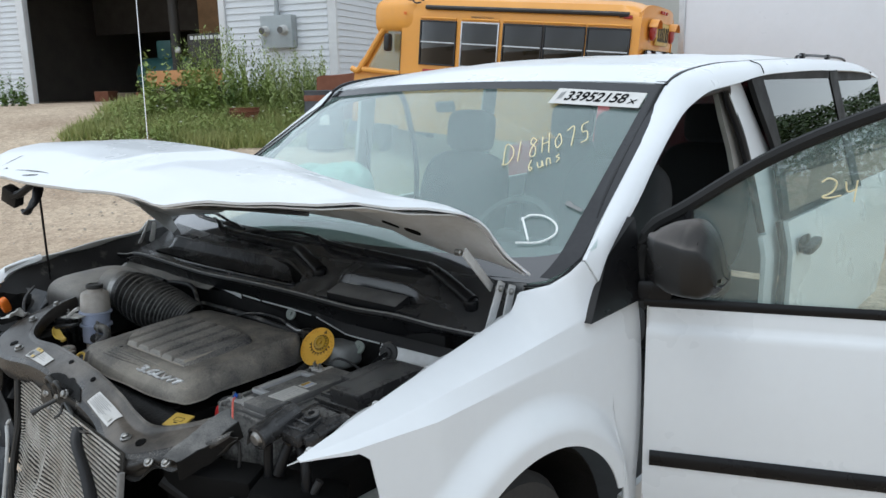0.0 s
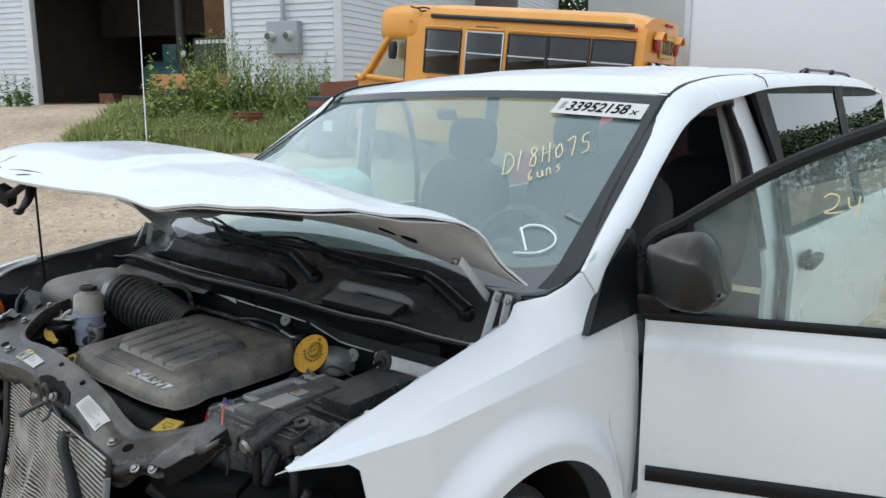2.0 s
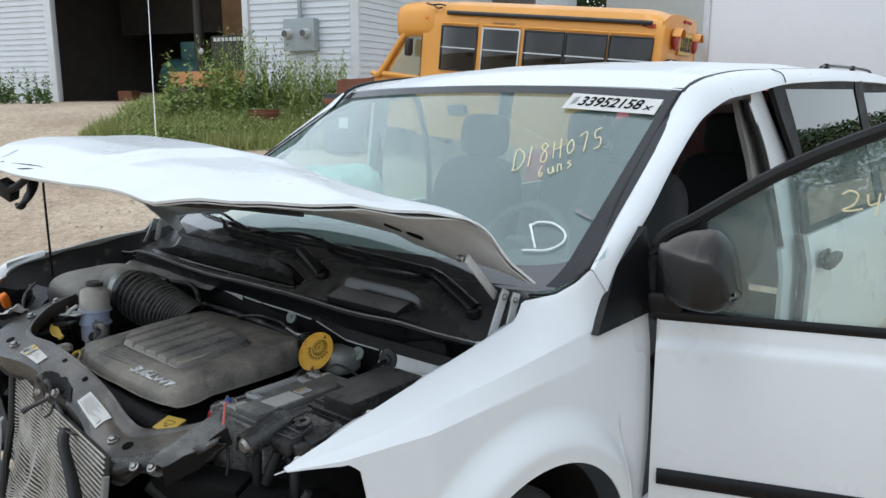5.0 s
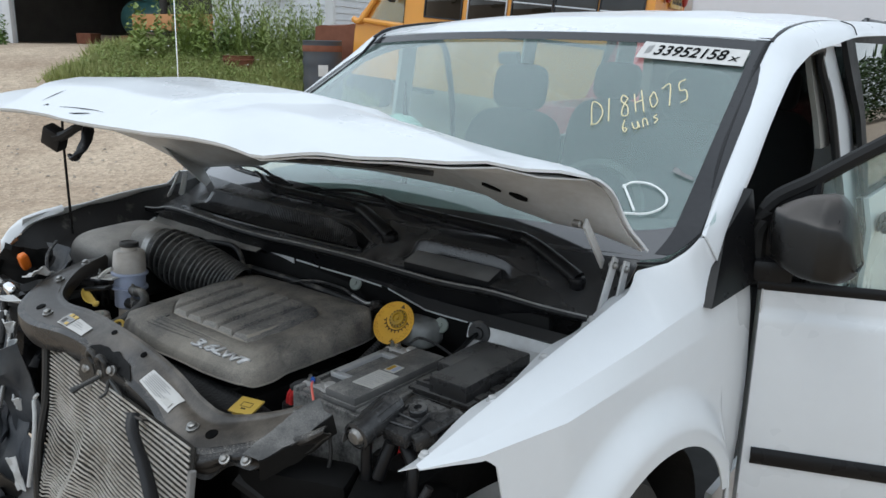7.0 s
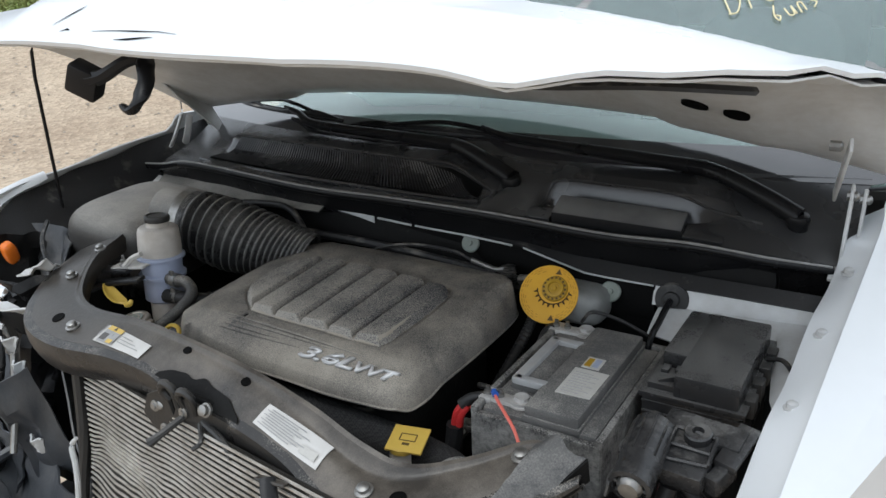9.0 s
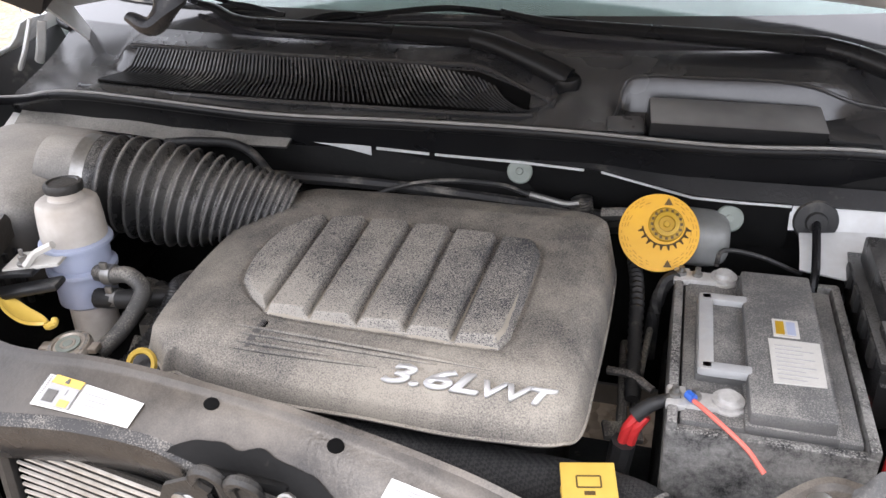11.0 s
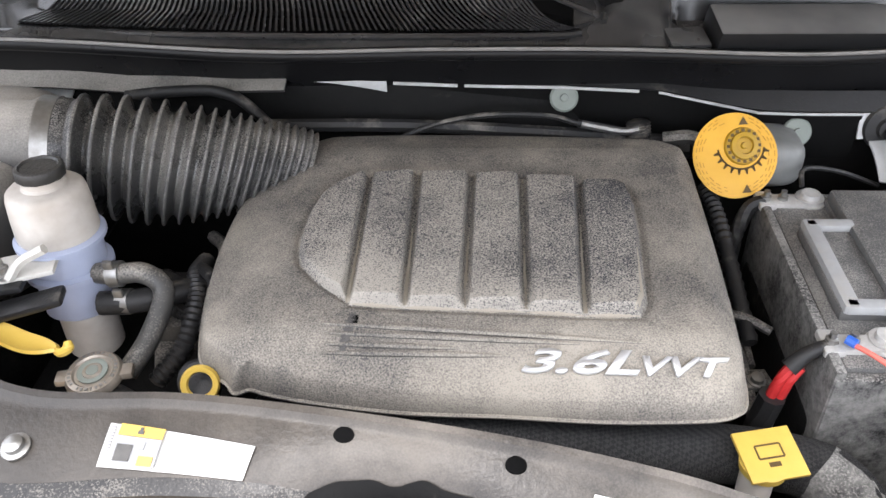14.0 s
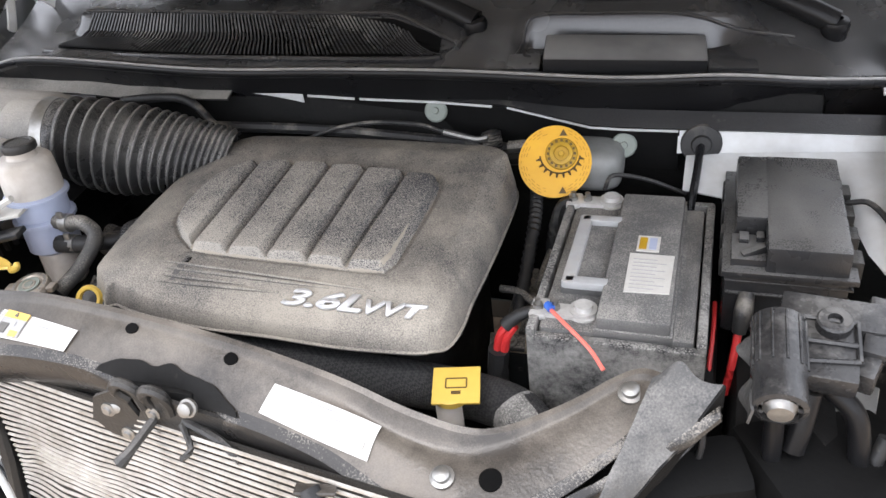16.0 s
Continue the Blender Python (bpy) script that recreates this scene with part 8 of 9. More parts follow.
sheet(bm, lambda u, v: Vector((-0.84 + 0.46 * u, -0.01 - 0.06 * u - 0.10 * v + 0.05 * noise.noise(Vector((u * 4, v * 4, 7.0))), 0.63 - 0.06 * u - 0.42 * v)), 14, 14, 0.004)
part("bumper_foam", bm, M["skin_grey"], van, "black folded bumper lining")
for c, s, r_, mt in (((-0.83, 0.13, 0.955), (0.14, 0.12), (5, 20, 75), "bay_dark"), ((-0.76, 0.10, 0.90), (0.14, 0.10), (30, 10, 40), "black_plastic"), ((-0.74, -0.10, 0.36), (0.16, 0.22), (10, 15, -35), "trim_black"), ((-0.60, -0.16, 0.46), (0.12, 0.26), (0, -15, 30), "skin_grey")):
    part("broken_panel", crumple(c, s, r_), M[mt], van, "bent and torn piece of the crushed corner")
bm = B()
tube(bm, [(-0.73, -0.075, 0.55), (-0.66, -0.055, 0.60), (-0.57, -0.02, 0.66)], 0.020, 8, 5, flat=0.6)
part("bumper_stay", bm, M["skin_grey"], van)
bm = B()
lathe(bm, (-0.70, -0.095, 0.484), (0.2, -0.9, 0.4), [(0.016, 0), (0.016, 0.004), (0.008, 0.005), (0.008, 0.010), (0.0, 0.011)], 16)
part("washer", bm, M["lead"], van)
bm = B()
superellipsoid(bm, (-0.715, -0.11, 0.545), (0.03, 0.02, 0.03), rot(20, 10, 0), 0.5, 0.5)
part("connector", bm, M["rust_edge"], van)
for pts, rr, mt in (([(-0.72, 0.02, 0.90), (-0.68, -0.01, 0.87), (-0.66, -0.03, 0.80), (-0.68, -0.05, 0.72)], 0.009, "rubber"), ([(-0.78, 0.04, 0.86), (-0.76, 0.0, 0.78), (-0.72, -0.03, 0.70), (-0.70, -0.06, 0.60)], 0.012, "black_plastic"), ([(-0.62, -0.02, 0.83), (-0.60, -0.05, 0.74), (-0.58, -0.09, 0.64)], 0.007, "steel"), ([(-0.70, 0.05, 0.90), (-0.76, 0.03, 0.93), (-0.80, 0.0, 0.90)], 0.006, "rubber")):
    bm = B()
    tube(bm, pts, rr, 8, 6)
    part("bent_stay", bm, M[mt], van)
for c, s, r_ in (((-0.665, 0.012, 0.908), (0.11, 0.030), (60, 5, 20)), ((-0.69, -0.005, 0.864), (0.045, 0.04), (30, 10, 10)), ((-0.655, -0.012, 0.832), (0.035, 0.055), (20, 25, 20)), ((-0.60, -0.03, 0.79), (0.025, 0.06), (10, 10, 30)), ((-0.645, 0.085, 0.975), (0.07, 0.05), (70, -20, 35)), ((-0.44, -0.125, 0.50), (0.03, 0.10), (5, -12, 20)), ((-0.55, -0.055, 0.650), (0.03, 0.04), (25, 10, 15))):
    part("pale_fragment", crumple(c, s, r_, 0.006, 5), M["white_inner"], van)
bm = B()
superellipsoid(bm, (-0.795, 0.115, 0.978), (0.03, 0.03, 0.06), rot(20, 20, 0), 0.6, 0.6)
part("side_marker", bm, M["amber"], van, "amber marker lens")
bm = B()
superellipsoid(bm, (-0.73, 0.04, 0.92), (0.05, 0.03, 0.035), rot(20, 20, 0), 0.6, 0.6)
part("chrome_fragment", bm, M["chrome"], van)
bm = B()
lathe(bm, (-0.745, -0.085, 0.585), (0.45, -0.62, 0.64), [(0.05, -0.05), (0.055, 0), (0.052, 0.006), (0.045, 0.004), (0.02, -0.02), (0.0, -0.02)], 28)
fog = part("fog_lamp", bm, M["black_plastic"], van, "round fog lamp hanging loose")
bm = B()
lathe(bm, (-0.745, -0.085, 0.585), (0.45, -0.62, 0.64), [(0.04, 0.002), (0.03, 0.008), (0.0, 0.01)], 24)
part("lens", bm, M["steel"], fog)
for pts in ([(-0.74, -0.1, 0.66), (-0.82, -0.13, 0.68), (-0.92, -0.13, 0.64), (-1.02, -0.12, 0.66)], [(-0.76, -0.07, 0.58), (-0.90, -0.2, 0.53), (-1.0, -0.22, 0.5), (-1.05, -0.2, 0.5)], [(-0.62, 0.10, 0.95), (-0.72, 0.15, 1.0), (-0.80, 0.22, 1.02)]):
    bm = B()
    tube(bm, pts, 0.005, 6, 5)
    part("loose_wire", bm, M["rubber"], van)

# ---- ground ----


def ground_z(x, y):
    s, q = -0.8 * x + 0.6 * y, 0.6 * x + 0.8 * y
    start = 5.0 + 5.5 * sstep((q - 1.0) / 6.0)
    rise = 1.47 * sstep((s - start) / (15.0 - start))
    rise *= sstep((11.0 - (x + 6.0)) / 8.0)
    near = math.hypot(x, y - 1.6)
    return rise + 0.02 * noise.noise(Vector((x * 0.5, y * 0.5, 0))) * min(1, near / 4)


def ground_material():
    mt = bpy.data.materials.new("gravel_and_dirt")
    mt.use_nodes = True
    n, l = mt.node_tree.nodes, mt.node_tree.links
    p = n["Principled BSDF"]
    co = n.new("ShaderNodeTexCoord")

    def tex(s, d=5.0):
        t = n.new("ShaderNodeTexNoise")
        t.inputs["Scale"].default_value, t.inputs["Detail"].default_value, t.inputs["Roughness"].default_value = s, d, 0.65
        l.new(co.outputs["Object"], t.inputs["Vector"])
        return t.outputs["Fac"]

    r1 = n.new("ShaderNodeValToRGB")
    r1.color_ramp.elements[0].position, r1.color_ramp.elements[0].color = 0.3, (0.33, 0.255, 0.185, 1)
    r1.color_ramp.elements[1].position, r1.color_ramp.elements[1].color = 0.7, (0.54, 0.45, 0.345, 1)
    l.new(tex(0.6), r1.inputs[0])
    vor = n.new("ShaderNodeTexVoronoi")
    vor.inputs["Scale"].default_value = 28.0
    l.new(co.outputs["Object"], vor.inputs["Vector"])
    r2 = n.new("ShaderNodeValToRGB")
    r2.color_ramp.elements[0].position, r2.color_ramp.elements[0].color = 0.0, (0.62, 0.58, 0.54, 1)
    r2.color_ramp.elements[1].position, r2.color_ramp.elements[1].color = 1.0, (1.35, 1.3, 1.25, 1)
    l.new(vor.outputs["Color"], r2.inputs[0])
    mx = n.new("ShaderNodeMix")
    mx.data_type, mx.blend_type = "RGBA", "MULTIPLY"
    mx.inputs[0].default_value = 0.75
    l.new(r1.outputs[0], mx.inputs[6])
    l.new(r2.outputs[0], mx.inputs[7])
    l.new(mx.outputs[2], p.inputs["Base Color"])
    p.inputs["Roughness"].default_value = 0.95
    bp = n.new("ShaderNodeBump")
    bp.inputs["Strength"].default_value, bp.inputs["Distance"].default_value = 0.7, 0.02
    l.new(vor.outputs["Distance"], bp.inputs["Height"])
    l.new(bp.outputs[0], p.inputs["Normal"])
    return mt


M["ground"] = ground_material()
rad_steps = [0.0, 0.8] + [1.6 * 1.09 ** k for k in range(64)] + [600, 1500, 3000]
gv, gf = [], []
NA = 96
for r_ in rad_steps:
    for k in range(NA):
        a = 2 * math.pi * k / NA
        x, y = r_ * math.cos(a), 1.6 + r_ * math.sin(a)
        gv.append((x, y, ground_z(x, y)))
for i in range(len(rad_steps) - 1):
    for k in range(NA):
        gf.append((i * NA + k, (i + 1) * NA + k, (i + 1) * NA + (k + 1) % NA, i * NA + (k + 1) % NA))
tagged(raw("ground", gv, gf, M["ground"], None, "", True), "dry tan gravel and dirt yard", "ground", "", "structure")
# loose stones near the van's far side
M["stone"] = material("stone", (0.36, 0.32, 0.27), 0.9, second=(0.22, 0.2, 0.17), scale=30, bump=0.4)
sv, sf = [], []
rs = random.Random(3)
for k in range(2600):
    a, r_ = rs.uniform(1.9, 3.9), 2.0 + 9.0 * rs.random() ** 1.2
    x, y = r_ * math.cos(a) - 0.3, 1.0 + r_ * math.sin(a)
    if abs(x) < 1.1 and -0.3 < y < 4.6:
        continue
    s_ = rs.uniform(0.006, 0.022)
    z = ground_z(x, y)
    i0 = len(sv)
    for dx, dy, dz in ((1, 0, 0.2), (0, 1, 0.3), (-1, 0, 0.2), (0, -1, 0.3), (0.1, 0.1, 0.9)):
        sv.append((x + dx * s_ * rs.uniform(0.7, 1.3), y + dy * s_ * rs.uniform(0.7, 1.3), z + dz * s_))
    sf += [(i0, i0 + 1, i0 + 4), (i0 + 1, i0 + 2, i0 + 4), (i0 + 2, i0 + 3, i0 + 4), (i0 + 3, i0, i0 + 4)]
tagged(raw("gravel", sv, sf, M["stone"]), "loose grey and tan gravel stones", "gravel", "", "stuff")

# ---- barn ----
M["siding"] = material("vinyl_siding", (0.62, 0.64, 0.66), 0.55, second=(0.50, 0.51, 0.52), scale=1.5, fine=20, bump=0.05)
M["siding_trim"] = material("white_trim", (0.66, 0.67, 0.68), 0.5, second=(0.5, 0.5, 0.49), scale=3, bump=0.05)
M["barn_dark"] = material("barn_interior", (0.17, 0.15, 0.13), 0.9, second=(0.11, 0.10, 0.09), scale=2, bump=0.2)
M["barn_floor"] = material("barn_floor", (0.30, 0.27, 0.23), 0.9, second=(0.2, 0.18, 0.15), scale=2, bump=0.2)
# Boards far darker than barn_wood, to keep the doorway view dim.
M["barn_dark_boards"] = material("dark_boards", (0.055, 0.044, 0.034), 0.9, second=(0.035, 0.028, 0.022), scale=3, bump=0.2)
M["barn_wood"] = material("barn_boards", (0.16, 0.12, 0.085), 0.9, second=(0.10, 0.075, 0.05), scale=3, bump=0.2)
M["roofing"] = material("roofing", (0.12, 0.12, 0.12), 0.8, bump=0.2)
M["meter_box"] = material("grey_meter_box", (0.33, 0.36, 0.37), 0.5, second=(0.26, 0.28, 0.28), scale=6, bump=0.05)
M["meter_glass"] = material("meter_glass", (0.5, 0.5, 0.48), 0.15, 0.2, bump=0)
BC = Vector((-11.1, 11.36, 0))
FD, SD = Vector((-0.951, -0.309, 0)), Vector((-0.309, 0.951, 0))
FN, SN = Vector((0.309, -0.951, 0)), Vector((0.951, 0.309, 0))
BZ, BH = 1.40, 5.4
EYE0 = Vector((2.03, -0.95, 0))


def along(az):
    d = Vector((math.cos(radians(az)), math.sin(radians(az)), 0))
    a, b = BC.x - EYE0.x, BC.y - EYE0.y
    return (a * d.y - b * d.x) / (d.x * FD.y - d.y * FD.x)


K_R, K_L = along(144.15), along(156.3)


def siding(name, k0, k1, z0, z1, origin, axis, normal, lab):
    base = tagged(new(name), lab, "wall", "", "structure")
    b = B()
    c = origin + axis * (k0 + k1) / 2 - normal * 0.12
    box(b, (c.x, c.y, (z0 + z1) / 2), (abs(k1 - k0), 0.16, z1 - z0), 0, rot(0, 0, math.degrees(math.atan2(axis.y, axis.x))))
    part("wall_core", b, M["siding"], base)
    e = 0.142
    n_ = int((z1 - z0) / e)
    me = None
    for i in range(n_):
        z = z0 + i * e
        if me is None:
            vs = []
            for k in (k0, k1):
                q = origin + axis * k
                vs += [(q.x - normal.x * 0.04, q.y - normal.y * 0.04, 0.0), (q.x + normal.x * 0.022, q.y + normal.y * 0.022, 0.0), (q.x + normal.x * 0.018, q.y + normal.y * 0.018, 0.02), (q.x - normal.x * 0.002, q.y - normal.y * 0.002, e)]
            me = bpy.data.meshes.new("board")
            me.from_pydata(vs, [], [(0, 1, 5, 4), (1, 2, 6, 5), (2, 3, 7, 6), (3, 0, 4, 7), (3, 2, 1, 0), (4, 5, 6, 7)])
            me.materials.append(M["siding"])
        o = new("board", me)
        o.parent = base
        o.location = (0, 0, z)
    return base


siding("wall_barn_front_right", 0.12, K_R, BZ, BZ + BH, BC, FD, FN, "white clapboard barn wall beside the doorway")
siding("wall_barn_front_left", K_L, K_L + 6.0, BZ, BZ + BH, BC, FD, FN, "white clapboard barn wall beside the doorway")
siding("wall_barn_side", 0.12, 20.0, BZ, BZ + BH, BC, SD, SN, "white clapboard barn side wall")
siding("wall_barn_lintel", K_R, K_L, BZ + 4.2, BZ + BH, BC, FD, FN, "white clapboard wall above the barn doorway")


def post(name, k, w, origin, axis, normal, z0, z1, parent_lab):
    b = B()
    c = origin + axis * k + normal * 0.02
    box(b, (c.x, c.y, (z0 + z1) / 2), (w, 0.10, z1 - z0), 0.008, rot(0, 0, math.degrees(math.atan2(axis.y, axis.x))))
    return tagged(part(name, b, M["siding_trim"]), parent_lab, "trim", "", "structure")


post("trim", 0.0, 0.2, BC, FD, (FN + SN) * 0.5, BZ, BZ + BH, "white corner board of the barn")
post("trim", K_R, 0.16, BC, FD, FN, BZ, BZ + 4.3, "white door post of the barn")
post("trim", K_L, 0.24, BC, FD, FN, BZ, BZ + 4.3, "white door post of the barn")
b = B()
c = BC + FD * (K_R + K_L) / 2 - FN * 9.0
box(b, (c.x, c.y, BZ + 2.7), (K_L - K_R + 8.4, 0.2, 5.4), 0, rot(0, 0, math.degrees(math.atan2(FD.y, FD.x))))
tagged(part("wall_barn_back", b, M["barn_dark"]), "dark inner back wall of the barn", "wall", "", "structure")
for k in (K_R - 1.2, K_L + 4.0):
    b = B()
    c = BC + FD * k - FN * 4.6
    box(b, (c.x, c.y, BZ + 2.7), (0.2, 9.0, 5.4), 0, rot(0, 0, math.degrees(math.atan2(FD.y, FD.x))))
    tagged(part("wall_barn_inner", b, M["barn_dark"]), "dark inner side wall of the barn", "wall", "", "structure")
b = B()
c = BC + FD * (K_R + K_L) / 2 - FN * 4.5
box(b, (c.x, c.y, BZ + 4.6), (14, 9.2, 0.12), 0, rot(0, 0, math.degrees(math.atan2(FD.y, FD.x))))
tagged(part("ceiling", b, M["barn_dark_boards"]), "brown board ceiling inside the barn", "ceiling", "", "structure")
b = B()
box(b, (c.x, c.y, BZ - 0.03), (14, 9.4, 0.10), 0, rot(0, 0, math.degrees(math.atan2(FD.y, FD.x))))
tagged(part("floor", b, M["barn_floor"]), "dark concrete barn floor", "floor", "", "structure")
b = B()
sheet(b, lambda u, v: BC + FD * (-0.5 + 15 * u) + SD * (-0.5 + 21 * v) + Vector((0, 0, BZ + BH + 2.6 * (1 - abs(u * 2 - 1)))), 2, 1, 0.12)
tagged(part("roof", b, M["roofing"]), "dark shingled barn roof", "roof", "", "structure")
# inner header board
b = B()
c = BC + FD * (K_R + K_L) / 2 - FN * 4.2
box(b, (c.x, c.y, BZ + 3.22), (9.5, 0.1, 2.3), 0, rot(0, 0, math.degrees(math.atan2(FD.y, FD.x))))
tagged(part("wall_barn_header", b, M["barn_dark_boards"]), "brown plywood header inside the barn", "wall", "", "structure")

# meter box
mk = along(140.35)
mc = BC + FD * mk + FN * 0.12
mz = 1.676 + (mc - EYE0).length * math.tan(radians(3.9))
meter = thing("meter_box", (mc.x, mc.y, mz - 0.35), "grey metal electric meter box with two round meters", "meter box")
mr = rot(0, 0, math.degrees(math.atan2(-FD.y, -FD.x)))
b = B()
box(b, (mc.x, mc.y, mz), (0.80, 0.22, 0.70), 0.015, mr)
part("box", b, M["meter_box"], meter)
for dx in (-0.27, 0.20):
    b = B()
    q = mc - FD * dx + FN * 0.11
    lathe(b, (q.x, q.y, mz + 0.02), FN, [(0.115, 0), (0.115, 0.02), (0.095, 0.03), (0.09, 0.12), (0.07, 0.15), (0.0, 0.16)], 24)
    part("meter", b, M["meter_glass"], meter, "round glass meter")
    b = B()
    lathe(b, (q.x, q.y, mz + 0.02), FN, [(0.07, 0.1), (0.07, 0.163), (0.0, 0.165)], 16)
    part("meter_face", b, M["print_dark"], meter)
b = B()
q = mc - FD * -0.02
tube(b, [(q.x, q.y, mz + 0.33), (q.x, q.y, mz + 2.6)], 0.05, 10, 1)
tube(b, [(q.x, q.y, mz + 0.33), (q.x, q.y, mz + 0.42)], 0.075, 10, 1)
part("conduit", b, M["meter_box"], meter)

# things in the barn
M["machine_yellow"] = material("machine_yellow", (0.24, 0.12, 0.03), 0.7, second=(0.14, 0.07, 0.025), scale=4, bump=0.2)
M["machine_brown"] = material("machine_brown", (0.15, 0.075, 0.022), 0.75, second=(0.05, 0.032, 0.018), scale=3, bump=0.2)
M["machine_dark"] = material("machine_dark", (0.035, 0.033, 0.03), 0.7, second=(0.06, 0.05, 0.04), bump=0.2)
M["beam_orange"] = material("orange_beam", (0.48, 0.24, 0.10), 0.8, second=(0.34, 0.17, 0.07), scale=3, bump=0.1)
M["teal"] = material("teal_paint", (0.04, 0.11, 0.105), 0.5, second=(0.03, 0.075, 0.075), scale=4, bump=0.1)
M["rust"] = material("rusty_steel", (0.20, 0.075, 0.04), 0.85, second=(0.11, 0.045, 0.03), scale=6, bump=0.4)


def in_barn(az, depth, z=0.0):
    return BC + FD * along(az) - FN * depth * 1.0 + Vector((0, 0, BZ + z))


p = in_barn(147.2, 1.3)
fr_ = rot(0, 0, math.degrees(math.atan2(-FD.y, -FD.x)))
loader = thing("wheel_loader", p, "old yellow wheel loader parked inside the dark barn", "loader")
b = B()
box(b, p + Vector((0, 0, 1.15)), (1.15, 0.5, 1.1), 0.05, fr_)
part("grille", b, M["machine_dark"], loader, "dark radiator housing")
b = B()
box(b, p - FN * 1.2 - FD * 0.3 + Vector((0, 0, 2.1)), (2.0, 1.6, 1.6), 0.06, fr_)
part("cab", b, M["machine_brown"], loader)
b = B()
box(b, p - FN * 0.8 + Vector((0, 0, 0.6)), (1.8, 2.0, 0.9), 0.06, fr_)
part("chassis", b, M["machine_dark"], loader)
b = B()
box(b, p + FN * 0.7 + FD * 0.1 + Vector((0, 0, 0.62)), (2.7, 0.25, 0.38), 0.02, fr_)
part("counterweight", b, M["beam_orange"], loader, "orange-brown beam across the front")
for dx in (-0.85, 0.75):
    b = B()
    q = p - FD * dx + FN * 0.26
    lathe(b, q + Vector((0, 0, 1.32)), FN, [(0.085, 0), (0.085, 0.05), (0.05, 0.07), (0.0, 0.07)], 16)
    part("headlamp", b, M["meter_glass"], loader)
for k in range(8):
    b = B()
    box(b, p + FN * 0.262 - FD * (-0.42 + 0.12 * k) + Vector((0, 0, 1.60)), (0.085, 0.012, 0.09), 0, fr_)
    part("letter_bar", b, M["siding_trim"], loader)
for dx in (-1.05, 1.05):
    b = B()
    lathe(b, p - FN * 0.6 - FD * dx + Vector((0, 0, 0.55)), FD, [(0.2, -0.2), (0.5, -0.2), (0.56, -0.14), (0.56, 0.14), (0.5, 0.2), (0.2, 0.2)], 24)
    part("wheel", b, M["tyre"], loader)
p = in_barn(152.5, 2.8)
comp = thing("air_tank", p, "dark teal steel tank on the barn floor", "tank")
b = B()
lathe(b, p - FD * 1.0 + Vector((0, 0, 0.75)), FD, [(0.1, -0.05), (0.4, 0.05), (0.5, 0.2), (0.5, 1.7), (0.4, 1.85), (0.1, 1.95)], 24)
part("shell", b, M["teal"], comp)
for dx in (-0.5, 0.5):
    b = B()
    box(b, p - FD * dx + Vector((0, 0, 0.15)), (0.1, 0.5, 0.36), 0.01, fr_)
    part("foot", b, M["machine_dark"], comp)
b = B()
box(b, p + Vector((0, 0, 1.45)), (0.5, 0.4, 0.5), 0.05, fr_)
part("pump", b, M["teal"], comp)
b = B()
p = in_barn(149.9, 1.5)
tube(b, [p, p + Vector((0, 0, 4.5))], 0.13, 10, 1)
tagged(part("steel_post", b, M["machine_dark"]), "dark steel post inside the barn", "post")
for az, dd, sz, mt in ((154.7, 1.6, (0.6, 0.4, 0.35), "rust"), (153.9, 1.9, (0.4, 0.4, 0.3), "barn_wood"), (151.6, 1.4, (0.8, 0.4, 0.3), "rust"), (151.0, 1.7, (0.5, 0.5, 0.4), "barn_wood")):
    b = B()
    p = in_barn(az, dd)
    box(b, p + Vector((0, 0, sz[2] / 2)), sz, 0.03, rot(0, 0, 20 + az * 3))
    tagged(part("scrap_box", b, M[mt]), "brown box of scrap on the barn floor", "box", "scrap boxes")

# ---- school bus ----
M["bus_yellow"] = material("bus_yellow", (0.72, 0.32, 0.045), 0.42, second=(0.62, 0.29, 0.06), scale=2, fine=15, bump=0.03, coat=0.2)
M["bus_black"] = material("bus_black", (0.02, 0.02, 0.02), 0.5, bump=0)
M["bus_glass"] = glass_material("bus_glass", (0.006, 0.007, 0.008))
M["red_lens"] = material("red_lens", (0.35, 0.03, 0.02), 0.3, bump=0)
M["alu"] = material("aluminium_frame", (0.55, 0.56, 0.57), 0.4, 0.8, bump=0.05)
bus = thing("school_bus", (-5.82, 8.15, 0.50), "yellow short school bus with rusted nose", "school bus")
BM = Matrix.Translation((-5.82, 8.15, 0.46)) @ rot(0, 0, 12.0) @ rot(0, 5.3, 0) @ Matrix.Translation((-0.14, 0, 0)) @ Matrix.Diagonal((0.95, 1, 1, 1))


def bpart(name, b, mat, parent=None, label="", angle=38):
    b.transform(BM)
    return part(name, b, mat, parent or bus, label, angle)


def bus_shell(u, v):
    # a rounded section from the sill over the roof to the other sill, drawn along the length
    x = -0.38 + 3.72 * u
    end = sstep(min(u * 9, (1 - u) * 14))
    a = lerp([0, 0.33, 0.40, 0.46, 0.5, 0.54, 0.60, 0.67, 1], [0, 0, 0.10, 0.45, 1.0, 1.55, 1.90, 2.0, 2.0])(v)
    z = lerp([0, 0.33, 0.38, 0.43, 0.5, 0.57, 0.62, 0.67, 1], [0.55, 2.28, 2.45, 2.53, 2.56, 2.53, 2.45, 2.28, 0.55])(v)
    return Vector((x, a, z if z < 2.3 else 2.3 + (z - 2.3) * (0.55 + 0.45 * end)))


